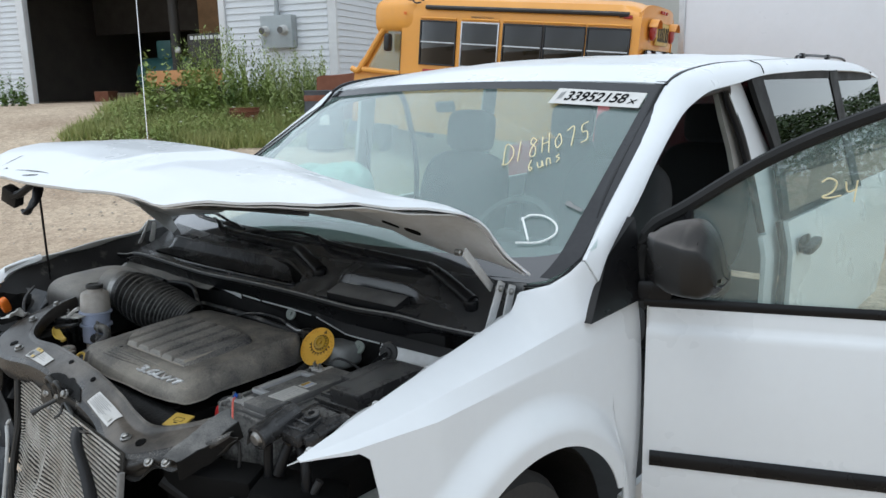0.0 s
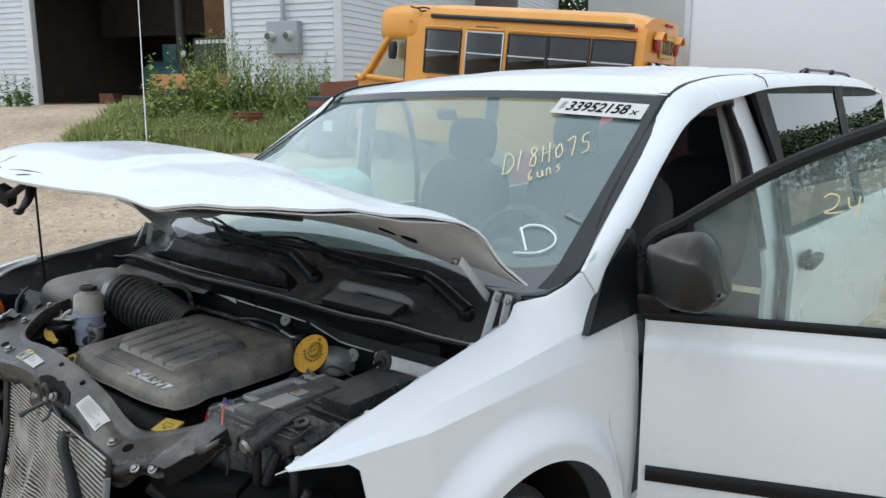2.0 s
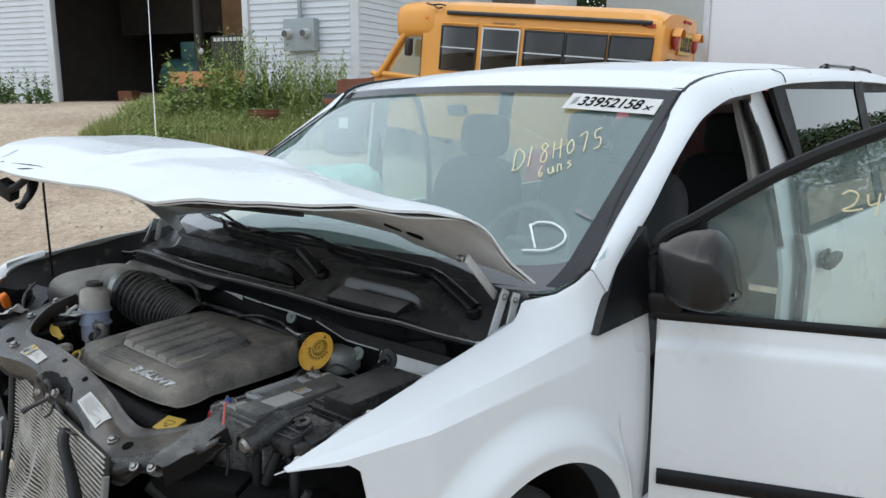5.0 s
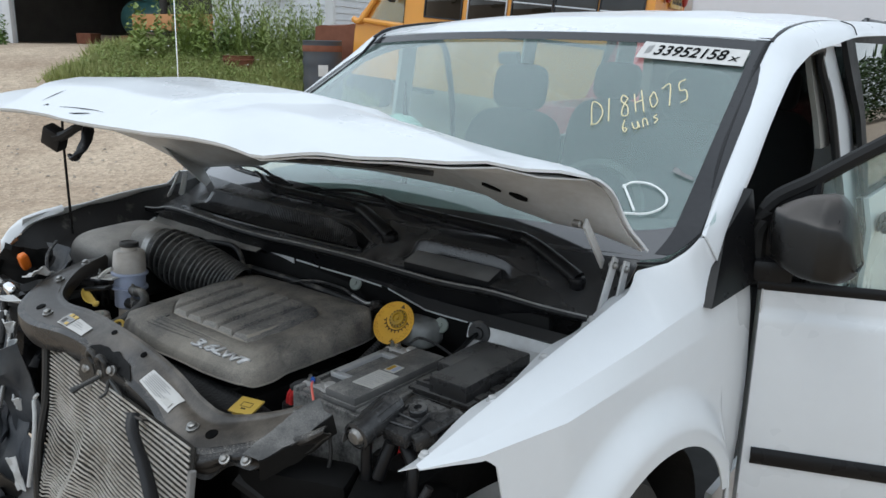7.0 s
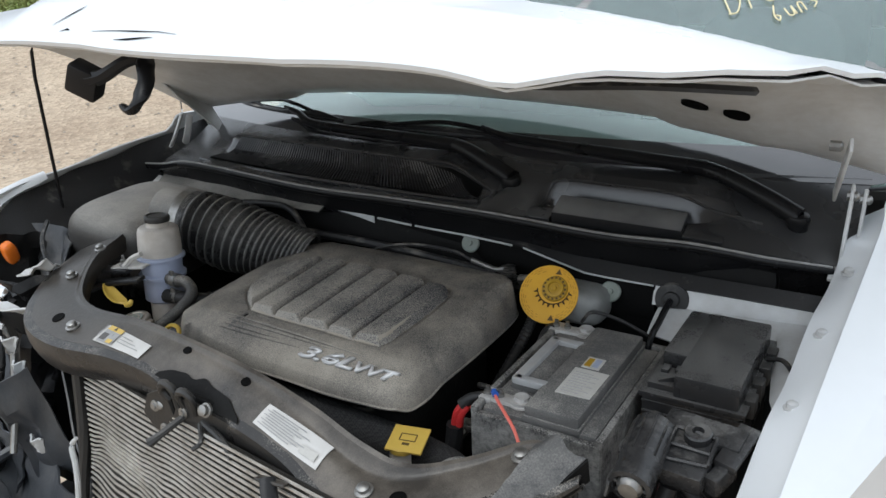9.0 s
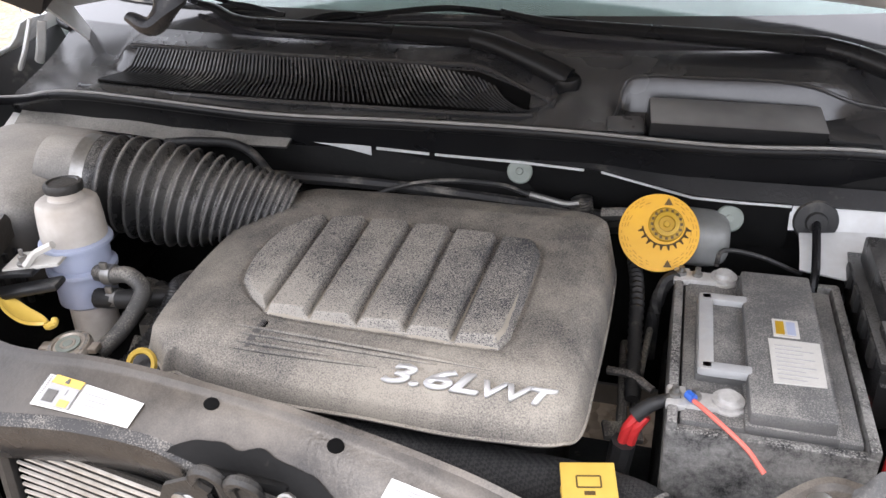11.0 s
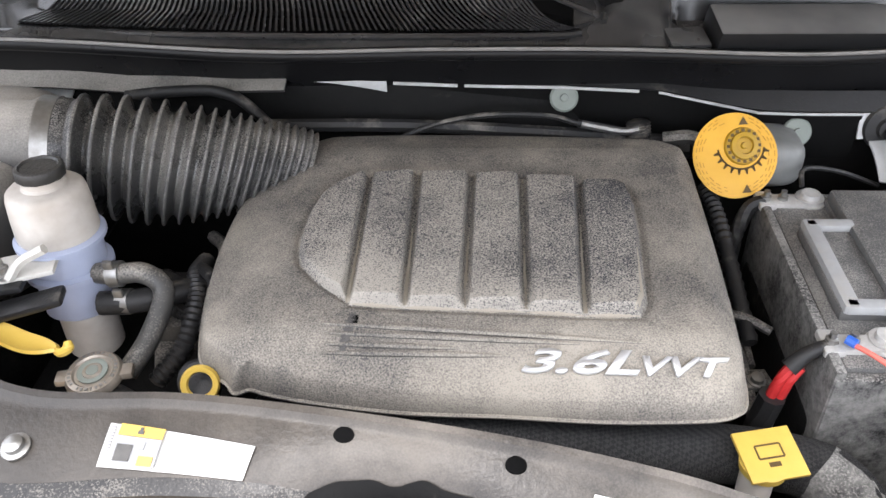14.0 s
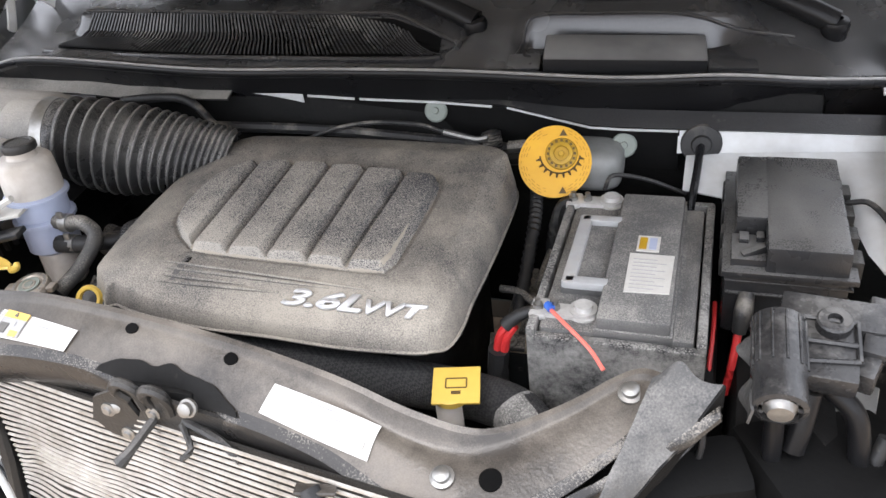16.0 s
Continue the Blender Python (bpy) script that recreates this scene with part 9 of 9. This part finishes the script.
b = B()
sheet(b, bus_shell, 24, 36, 0.03)
bpart("body", b, M["bus_yellow"], None, "yellow painted bus body", 40)
b = B()
sheet(b, lambda u, v: Vector((3.32 + 0.06 * math.sin(u * 3.14) ** 0.6, 0.02 + 1.96 * u, 0.6 + 1.9 * v - 0.12 * abs(u * 2 - 1) ** 6 * v)), 12, 12, 0.03)
rear = bpart("rear_wall", b, M["bus_yellow"], None, "yellow rear wall with warning lights")
b = B()
superellipsoid(b, (-0.50, 1.0, 2.20), (1.14, 2.06, 0.66), rot(0, -3, 0), 0.55, 0.55, 40, 24)
bpart("front_cap", b, M["bus_yellow"], None, "yellow bulging front cap over the cab", 60)
W0 = [-0.02, 0.68, 1.36, 1.99, 2.63]
for k, x_ in enumerate(W0):
    b = B()
    box(b, (x_ + 0.28, -0.005, 1.85), (0.60, 0.02, 0.62), 0.02)
    win = bpart("window", b, M["bus_glass"], None, "dark bus side window")
    for c, s in (((x_ + 0.28, -0.012, 2.155), (0.62, 0.03, 0.022)), ((x_ + 0.28, -0.012, 1.545), (0.62, 0.03, 0.022)), ((x_ - 0.02, -0.012, 1.85), (0.02, 0.03, 0.62)), ((x_ + 0.58, -0.012, 1.85), (0.02, 0.03, 0.62)), ((x_ + 0.28, -0.016, 1.86), (0.58, 0.025, 0.018))):
        b = B()
        box(b, c, s, 0.003)
        bpart("frame_bar", b, M["alu"] if k == 1 or s[2] < 0.02 else M["bus_black"], win)
b = B()
tube(b, [(0.05, -0.012, 2.35), (0.3, -0.018, 2.345), (2.95, -0.018, 2.345), (3.04, -0.012, 2.33)], 0.032, 8, 3, flat=1.0)
bpart("black_stripe", b, M["bus_black"], None, "black stripe below the roof")
for x_ in W0:
    b = B()
    tube(b, [(x_ - 0.02, -0.02, 2.195), (x_ + 0.28, -0.03, 2.20), (x_ + 0.58, -0.02, 2.195)], 0.014, 6, 3)
    bpart("rain_rail", b, M["bus_yellow"])
b = B()
box(b, (1.6, -0.012, 1.40), (3.1, 0.02, 0.05), 0.004)
bpart("rub_rail", b, M["bus_black"])
for c, s, mt in (((3.16, -0.014, 2.31), (0.12, 0.02, 0.045), "red_lens"), ((-0.30, -0.06, 2.25), (0.05, 0.02, 0.04), "amber"), ((0.16, -0.012, 1.45), (0.26, 0.03, 0.05), "red_lens")):
    b = B()
    box(b, c, s, 0.008)
    bpart("marker_lamp", b, M[mt])
lettering("emergency_sign", "EMERGENCY EXIT", BM @ Matrix.Translation((0.82, -0.03, 2.215)) @ rot(90, 0, 0), 0.36, 0.028, M["bus_black"], bus, 0.004, label="small black exit lettering")
b = B()
for pts in ([(-0.34, -0.02, 2.46), (-0.24, -0.02, 2.44), (-0.12, 0.0, 2.455), (-0.02, 0.0, 2.44)], [(-0.22, -0.02, 2.45), (-0.15, -0.02, 2.40), (-0.06, -0.02, 2.41)]):
    tube(b, pts, 0.013, 6, 4)
bpart("swoosh", b, M["bus_black"])
# rear lights and sign
for yy in (0.42, 1.58):
    b = B()
    lathe(b, (3.39, yy, 2.16), (1, 0, 0), [(0.12, 0), (0.12, 0.03), (0.09, 0.05), (0.0, 0.06)], 20)
    bpart("warning_lamp", b, M["red_lens"], rear)
    b = B()
    sheet(b, lambda u, v: Vector((3.38 + 0.12 * v, yy - 0.15 * math.cos(math.pi * (0.1 + 0.8 * u)), 2.16 + 0.15 * math.sin(math.pi * (0.1 + 0.8 * u)))), 10, 2, 0.01)
    bpart("lamp_hood", b, M["bus_yellow"], rear)
b = B()
box(b, (3.40, 1.0, 2.14), (0.02, 0.74, 0.30), 0.02)
bpart("bus_sign", b, M["yellow_tag"], rear)
lettering("sign_text", "SCHOOL BUS", BM @ Matrix.Translation((3.416, 0.68, 2.04)) @ rot(90, 0, 90), 0.64, 0.2, M["bus_black"], bus, 0.004)
for k in range(3):
    b = B()
    box(b, (3.40, 0.85 + 0.15 * k, 2.43), (0.03, 0.06, 0.04), 0.006)
    bpart("marker_lamp", b, M["red_lens"], rear)
for yy, w in ((0.38, 0.4), (1.0, 0.62), (1.62, 0.4)):
    b = B()
    box(b, (3.395, yy, 1.70), (0.03, w, 0.44), 0.04)
    bpart("rear_window", b, M["bus_glass"], rear)
# cab and rusty nose
b = B()
sheet(b, lambda u, v: Vector((-1.30 + 0.95 * u + 0.55 * (1 - u) * sstep((v - 0.45) / 0.55), 0.06 + 0.04 * v, 0.6 + 1.5 * v)), 8, 10, 0.03)
cab = bpart("cab_door", b, M["bus_yellow"])
b = B()
pr = [(-1.00, 1.42), (-0.42, 1.42), (-0.42, 2.02), (-0.62, 2.02)]
prism(b, [(x_, z_) for x_, z_ in pr], -0.01, 0.01, Matrix.Translation((0, 0.04, 0)) @ rot(90, 0, 0))
bpart("cab_window", b, M["side_glass"], cab, "greenish cab side glass")
b = B()
tube(b, [(-1.32, 0.04, 1.40), (-1.15, 0.04, 1.42), (-0.70, 0.06, 2.06), (-0.40, 0.06, 2.10)], 0.045, 8, 4)
tube(b, [(-1.10, 0.03, 1.40), (-0.40, 0.03, 1.38)], 0.04, 8, 1)
bpart("cab_frame", b, M["bus_yellow"], cab)
b = B()
lathe(b, (-0.72, 0.45, 1.45), (-0.8, 0, 0.6), [(0.19, -0.015), (0.215, 0), (0.19, 0.015), (0.175, 0), (0.19, -0.015)], 24, caps=False)
bpart("steering_wheel", b, M["bus_black"], cab)
b = B()
box(b, (-0.5, 0.55, 1.3), (0.5, 0.6, 0.6), 0.08)
bpart("cab_seat", b, M["bus_black"], cab)
b = B()
superellipsoid(b, (-0.55, -0.12, 1.82), (0.10, 0.14, 0.26), None, 0.5, 0.5)
bpart("mirror", b, M["bus_black"], cab)
b = B()
sheet(b, lambda u, v: Vector((-2.05 + 0.8 * u, 0.12 + 1.75 * v, 1.22 + 0.10 * u + 0.05 * math.sin(v * 3.14))), 8, 8, 0.02)
sheet(b, lambda u, v: Vector((-2.05 + 0.8 * u, 0.10, 0.6 + (0.62 + 0.10 * u) * v + 0.02 * math.sin(u * 9))), 8, 6, 0.02)
sheet(b, lambda u, v: Vector((-2.06 + 0.03 * math.sin(u * 8), 0.12 + 1.75 * u, 0.6 + 0.62 * v)), 8, 6, 0.02)
bpart("nose", b, M["rust"], None, "rusty dented bus nose")
for x_ in (-1.1, 2.5):
    for y_ in (0.15, 1.6):
        b = B()
        lathe(b, (x_, y_, 0.40 if x_ > 0 else 0.36), (0, 1, 0), [(0.2, 0), (0.37, 0), (0.40, 0.04), (0.40, 0.2), (0.37, 0.24), (0.2, 0.24)], 28)
        bpart("wheel", b, M["tyre"])

# ---- white box trailer, far wall, red pickup, barrels ----
M["trailer_white"] = material("trailer_white", (0.70, 0.71, 0.74), 0.35, second=(0.64, 0.65, 0.67), scale=1.2, fine=8, bump=0.02)
M["concrete"] = material("concrete_wall", (0.42, 0.42, 0.39), 0.85, second=(0.34, 0.34, 0.32), scale=1.5, bump=0.1)
TL = Vector((2.03 - 0.392 * 16, -0.95 + 0.9185 * 16, 0))
TD = Vector((0.985, 0.17, 0))
trailer = thing("box_trailer", (TL.x, TL.y, 0), "plain white box trailer parked behind the vans", "trailer")
b = B()
cm = TL + TD * 2.9 + Vector((-0.17, 0.985, 0)) * 1.25
box(b, (cm.x, cm.y, 2.95), (5.8, 2.5, 3.5), 0.06, rot(0, 0, 9.8))
part("box", b, M["trailer_white"], trailer)
for k in range(2):
    b = B()
    q = TL + TD * (0.03 + 5.74 * k) + Vector((0.17, -0.985, 0)) * 0.012
    box(b, (q.x, q.y, 2.95), (0.12, 0.04, 3.46), 0.015, rot(0, 0, 9.8))
    part("corner_post", b, M["alu"], trailer)
for s_ in (3.6, 4.6):
    b = B()
    q = TL + TD * s_ + Vector((-0.17, 0.985, 0)) * 0.2
    lathe(b, (q.x, q.y, 0.5), (-0.17, 0.985, 0), [(0.25, 0), (0.47, 0), (0.5, 0.04), (0.5, 0.26), (0.47, 0.3), (0.25, 0.3)], 24)
    part("wheel", b, M["tyre"], trailer)
b = B()
box(b, (cm.x, cm.y, 1.0), (5.4, 1.0, 0.5), 0.03, rot(0, 0, 9.8))
part("chassis", b, M["machine_dark"], trailer)
fw = EYE0 + Vector((math.cos(radians(114.4)), math.sin(radians(114.4)), 0)) * 27
b = B()
box(b, (fw.x, fw.y, 3.2), (5.0, 0.4, 6.4), 0.02, rot(0, 0, 14))
tagged(part("wall_far_building", b, M["concrete"]), "plain grey concrete wall far behind", "wall", "", "structure")

M["red_paint"] = material("red_paint", (0.42, 0.03, 0.035), 0.3, second=(0.34, 0.02, 0.03), scale=2, bump=0.02, coat=0.5)
pk = Vector((-1.38, 7.35, 0))
pick = thing("red_pickup", pk, "red pickup truck parked behind the minivan", "pickup")
b = B()
sheet(b, lambda u, v: pk + Vector((-0.82 + 1.64 * v, lerp([0, 0.15, 0.3, 0.7, 0.85, 1.0], [-1.3, -1.2, -0.55, 0.55, 0.9, 1.0])(u), lerp([0, 0.15, 0.3, 0.7, 0.85, 1.0], [1.08, 1.1, 1.80, 1.825, 1.25, 1.15])(u) - 0.10 * abs(v * 2 - 1) ** 2.2)), 20, 10, 0.04)
part("cab_roof", b, M["red_paint"], pick)
b = B()
box(b, pk + Vector((0, 0.0, 0.85)), (1.66, 4.5, 0.62), 0.12)
part("body", b, M["red_paint"], pick)
for sd in (-0.80, 0.80):
    b = B()
    sheet(b, lambda u, v: pk + Vector((sd * (1 - 0.06 * v), -1.0 + 1.9 * u + 0.4 * (0.5 - u) * v, 1.2 + 0.55 * v)), 6, 4, 0.02)
    part("side_window", b, M["bus_glass"], pick)
for dx in (-0.80, 0.56):
    for dy in (-1.5, 1.4):
        b = B()
        lathe(b, pk + Vector((dx, dy, 0.38)), (1, 0, 0), [(0.2, 0), (0.36, 0), (0.38, 0.03), (0.38, 0.22), (0.36, 0.25), (0.2, 0.25)], 24)
        part("wheel", b, M["tyre"], pick)
b = B()
for xx in (0.22, 0.40):
    tube(b, [pk + Vector((xx, -0.05, 1.77)), pk + Vector((xx, -0.05, 1.87))], 0.016, 8, 1)
tube(b, [pk + Vector((0.20, -0.05, 1.87)), pk + Vector((0.42, -0.05, 1.87))], 0.016, 8, 1)
part("rack_bar", b, M["bus_black"], pick)

M["barrel_black"] = material("barrel_black", (0.045, 0.055, 0.07), 0.5, second=(0.08, 0.07, 0.06), scale=5, bump=0.1)


def barrel(x, y, lab):
    z = ground_z(x, y)
    o = thing("barrel", (x, y, z), lab, "barrel", "barrels by the grass")
    b = B()
    pf_ = [(0.0, 0.0), (0.285, 0.0), (0.29, 0.02)] + [(0.285 + (0.012 if k in (5, 10) else 0), 0.02 + 0.055 * k) for k in range(1, 16)] + [(0.292, 0.87), (0.28, 0.88), (0.275, 0.86), (0.0, 0.855)]
    lathe(b, (x, y, z), (0, 0, 1), pf_, 28, caps=False)
    part("drum", b, M["barrel_black"], o)
    b = B()
    lathe(b, (x, y, z), (0, 0, 1), [(0.291, 0.72), (0.293, 0.725), (0.293, 0.80), (0.291, 0.805)], 28, caps=False)
    part("band", b, M["rust"], o, "faded rusty band")
    b = B()
    d = (EYE0 - Vector((x, y, 0))).normalized()
    q = Vector((x, y, z + 0.45)) + d * 0.289
    box(b, q, (0.14, 0.012, 0.16), 0.002, rot(0, 0, math.degrees(math.atan2(d.y, d.x)) + 90))
    part("paper_label", b, M["paper"], o)


barrel(-7.25, 7.47, "dark steel barrel with rusty band and label")
rp = Vector((2.03 + 14.0 * math.cos(radians(143.2)), -0.95 + 14.0 * math.sin(radians(143.2)), 0))
o = thing("rusty_trough", (rp.x, rp.y, ground_z(rp.x, rp.y)), "rusty steel tub standing in tall weeds", "tub")
b = B()
lathe(b, (rp.x, rp.y, ground_z(rp.x, rp.y)), (0, 0, 1), [(0.0, 0.0), (0.22, 0.0), (0.25, 0.27), (0.265, 0.28), (0.245, 0.27), (0.21, 0.04), (0.0, 0.04)], 24, caps=False)
part("tub", b, M["rust"], o)
b = B()
lathe(b, (rp.x, rp.y, ground_z(rp.x, rp.y)), (0, 0, 1), [(0.245, 0.20), (0.256, 0.205), (0.258, 0.225), (0.247, 0.23)], 24, caps=False)
part("hoop", b, M["rust"], o)

# ---- weeds, grass and trees ----
M["leaf"] = material("weed_leaf", (0.20, 0.275, 0.065), 0.6, second=(0.24, 0.25, 0.08), scale=1.2, fine=8, bump=0.0)
M["leaf_pale"] = material("weed_leaf_pale", (0.27, 0.33, 0.11), 0.6, second=(0.22, 0.25, 0.10), scale=1.5, fine=8, bump=0.0)
M["leaf_dark"] = material("weed_leaf_dark", (0.12, 0.19, 0.05), 0.6, second=(0.09, 0.14, 0.04), scale=1.2, fine=8, bump=0.0)
M["grass"] = material("grass_blade", (0.29, 0.315, 0.10), 0.6, second=(0.30, 0.29, 0.13), scale=0.8, fine=5, bump=0.0)
M["tree_leaf"] = material("tree_leaf", (0.05, 0.085, 0.025), 0.6, second=(0.08, 0.12, 0.035), scale=0.3, fine=3, bump=0.0)
M["bark"] = material("bark", (0.10, 0.08, 0.06), 0.9, bump=0.4)
M["flower"] = material("flower_white", (0.7, 0.7, 0.62), 0.7, bump=0)
rg = random.Random(11)


def polar(az, d):
    return EYE0.x + d * math.cos(radians(az)), EYE0.y + d * math.sin(radians(az))


def leaf_quad(V, F, q, size, r_, low=-0.7, high=0.9, slim=0.28):
    a, t = r_.uniform(0, 6.28), r_.uniform(low, high)
    d = Vector((math.cos(a) * math.cos(t), math.sin(a) * math.cos(t), math.sin(t))) * size
    s_ = Vector((-math.sin(a), math.cos(a), r_.uniform(-0.4, 0.4))) * size * slim
    i0 = len(V)
    V += [q, q + d * 0.5 + s_, q + d, q + d * 0.5 - s_]
    F.append((i0, i0 + 1, i0 + 2, i0 + 3))


def weeds(name, count, az0, az1, d0, d1, h0, h1, mat, lab, leaf=0.07, per=26, spiky=False):
    V, F = [], []
    shape = (0.0, 1.25, 0.13) if spiky else (-0.7, 0.9, 0.28)
    for _ in range(count):
        x, y = polar(rg.uniform(az0, az1), rg.uniform(d0, d1))
        z = ground_z(x, y)
        h = rg.uniform(h0, h1)
        lean = Vector((rg.uniform(-0.12, 0.12), rg.uniform(-0.12, 0.12), 1))
        i0 = len(V)
        w = 0.006
        V += [Vector((x - w, y, z)), Vector((x + w, y, z)), Vector((x, y, z)) + lean * h]
        F.append((i0, i0 + 1, i0 + 2))
        for k in range(per):
            f = 0.1 + 0.9 * k / per
            leaf_quad(V, F, Vector((x, y, z)) + lean * h * f + Vector((rg.gauss(0, 0.03), rg.gauss(0, 0.03), 0)), leaf * (1.3 - 0.8 * f) * rg.uniform(0.7, 1.4), rg, *shape)
    return tagged(raw(name, V, F, mat), lab, "weeds", "", "stuff")


weeds("tall_weeds", 40, 138.2, 146.4, 14.6, 16.4, 0.4, 1.1, M["leaf_dark"], "tall green weeds growing against the barn wall", 0.08, 50)
weeds("leafy_weeds", 32, 145.2, 149.8, 14.2, 15.8, 0.5, 1.2, M["leaf"], "leafy bright green weeds by the barn doorway", 0.12, 44)
weeds("goldenrod", 64, 141.4, 147.2, 14.4, 16.2, 0.5, 1.5, M["leaf"], "tall thin goldenrod stalks by the barn", 0.12, 80, True)
weeds("goldenrod", 60, 137.6, 141.8, 14.2, 15.8, 0.4, 1.2, M["leaf_pale"], "tall thin goldenrod stalks by the barn", 0.11, 74, True)
weeds("weeds", 60, 156.6, 161.5, 18.6, 19.6, 0.2, 0.8, M["leaf_dark"], "low weeds at the foot of the barn wall", 0.10, 30)
weeds("low_weeds", 520, 137.5, 151.8, 12.9, 15.4, 0.10, 0.40, M["leaf"], "low leafy weeds on the grassy bank", 0.055, 26)
weeds("low_weeds", 300, 137.0, 153.0, 12.7, 15.0, 0.08, 0.30, M["leaf_pale"], "pale low weeds on the grassy bank", 0.05, 22)
VF, FF = [], []
for k in range(34):
    x, y = polar(rg.uniform(139, 149), rg.uniform(13.0, 15.2))
    q = Vector((x, y, ground_z(x, y) + rg.uniform(0.15, 0.55)))
    i0 = len(VF)
    VF += [q + Vector((0.025 * math.cos(a), 0.025 * math.sin(a), 0.01 * (i % 2))) for i, a in enumerate([k * 1.05 for k in range(6)])]
    FF.append(tuple(range(i0, i0 + 6)))
tagged(raw("wild_flowers", VF, FF, M["flower"]), "small white wild flowers among the weeds", "flowers", "", "stuff")


def grass(name, count, az0, az1, d0, d1, h, mat, lab):
    V, F = [], []
    for _ in range(count):
        az, d = rg.uniform(az0, az1), rg.uniform(d0, d1)
        if az > 154.8 - 1.6 * abs(rg.gauss(0, 1)) - 1.1 * max(0.0, d - 13.5) + 1.2 * noise.noise(Vector((d * 0.9, 2.0, 0))):
            continue
        if d < 12.6 + 0.9 * sstep((az - 146) / 4):
            continue
        x, y = polar(az, d)
        z = ground_z(x, y)
        for _k in range(5):
            a = rg.uniform(0, 6.28)
            hh = h * rg.uniform(0.4, 1.3)
            dx, dy = rg.gauss(0, 0.05), rg.gauss(0, 0.05)
            b_ = Vector((x + dx, y + dy, z - 0.01))
            w_ = Vector((math.cos(a), math.sin(a), 0)) * 0.011
            t_ = b_ + Vector((rg.gauss(0, 0.07), rg.gauss(0, 0.07), hh))
            i0 = len(V)
            V += [b_ - w_, b_ + w_, t_]
            F.append((i0, i0 + 1, i0 + 2))
    return tagged(raw(name, V, F, mat), lab, "grass", "", "stuff")


grass("grass", 19000, 134.0, 156.5, 12.0, 17.2, 0.2, M["grass"], "patchy yellow-green grass on the bank")
grass("grass", 13000, 134.0, 156.5, 12.0, 17.2, 0.13, M["leaf"], "short green grass on the bank")


def tree(x, y, h, w, lab, n_leaf=2600, base=None):
    z = ground_z(x, y) if base is None else base
    o = thing("tree", (x, y, z), lab, "tree", "far trees")
    b = B()
    tube(b, [(x, y, z - 0.2), (x + 0.1, y, z + h * 0.4), (x, y + 0.1, z + h * 0.85)], [w * 0.05 + 0.12, w * 0.03 + 0.08, 0.03], 8, 4)
    limbs = [(rg.uniform(0.3, 0.75), rg.uniform(0, 6.28)) for _ in range(7)]
    for f, a in limbs:
        tube(b, [(x, y, z + h * f), (x + math.cos(a) * w * 0.25, y + math.sin(a) * w * 0.25, z + h * (f + 0.12)), (x + math.cos(a) * w * 0.42, y + math.sin(a) * w * 0.42, z + h * (f + 0.2))], [0.08, 0.05, 0.02], 6, 3)
    part("trunk", b, M["bark"], o)
    V, F = [], []
    clumps = [(Vector((x, y, z + h * rg.uniform(0.28, 0.95))) + Vector((rg.gauss(0, w * 0.22), rg.gauss(0, w * 0.22), 0)), rg.uniform(0.12, 0.26) * w) for _ in range(26)]
    for k in range(n_leaf):
        c, r_ = clumps[k % len(clumps)]
        d = Vector((rg.gauss(0, 1), rg.gauss(0, 1), rg.gauss(0, 0.8))).normalized() * r_ * rg.uniform(0.6, 1.05)
        leaf_quad(V, F, c + d, rg.uniform(0.25, 0.5), rg)
    raw("crown", V, F, M["tree_leaf"], o)


for az, d, h, w in ((117.6, 40, 9.5, 7), (119.6, 44, 10, 8), (121.8, 42, 9, 8), (115.3, 47, 11, 8), (112, 50, 9, 8)):
    x, y = polar(az, d)
    tree(x, y, h, w, "leafy green tree beyond the yard")
# wooded edge on the open side of the yard
for k in range(16):
    a = radians(-75 + 7.2 * k)
    r_ = 34 + 5 * math.sin(k * 2.3)
    tree(2 + r_ * math.cos(a), r_ * math.sin(a), 6.5 + 2.0 * math.sin(k * 1.7), 7.5, "broad leafy tree at the edge of the yard", 1500)
V, F = [], []
for k in range(9000):
    a = radians(rg.uniform(-110, 44))
    r_ = rg.uniform(33, 40)
    leaf_quad(V, F, Vector((2 + r_ * math.cos(a), r_ * math.sin(a), rg.uniform(0, 2.4))), rg.uniform(0.3, 0.6), rg)
tagged(raw("undergrowth", V, F, M["tree_leaf"]), "dense green undergrowth along the yard's edge", "undergrowth", "", "stuff")
# low line of woods far off along the open side
V, F = [], []
for k in range(420):
    a = radians(48 + 50 * rg.random())
    r_ = rg.uniform(84, 112)
    c = Vector((2 + r_ * math.cos(a), r_ * math.sin(a), 0))
    h = r_ * (0.052 + 0.014 * noise.noise(Vector((math.degrees(a) * 0.55, 0, 3))) + 0.006 * noise.noise(Vector((math.degrees(a) * 2.1, 5, 0)))) + 1.3
    w = rg.uniform(1.6, 3.2)
    for j in range(230):
        d = Vector((rg.gauss(0, 1), rg.gauss(0, 1), 0)) * w * 0.55
        z = h * (1 - 0.85 * rg.random() ** 1.3) - 0.25 * d.length
        leaf_quad(V, F, c + d + Vector((0, 0, max(0.1, z))), rg.uniform(0.20, 0.48), rg, slim=0.5)
tagged(raw("far_woods", V, F, M["tree_leaf"]), "low dark green line of woods beyond the yard", "woods", "", "stuff")
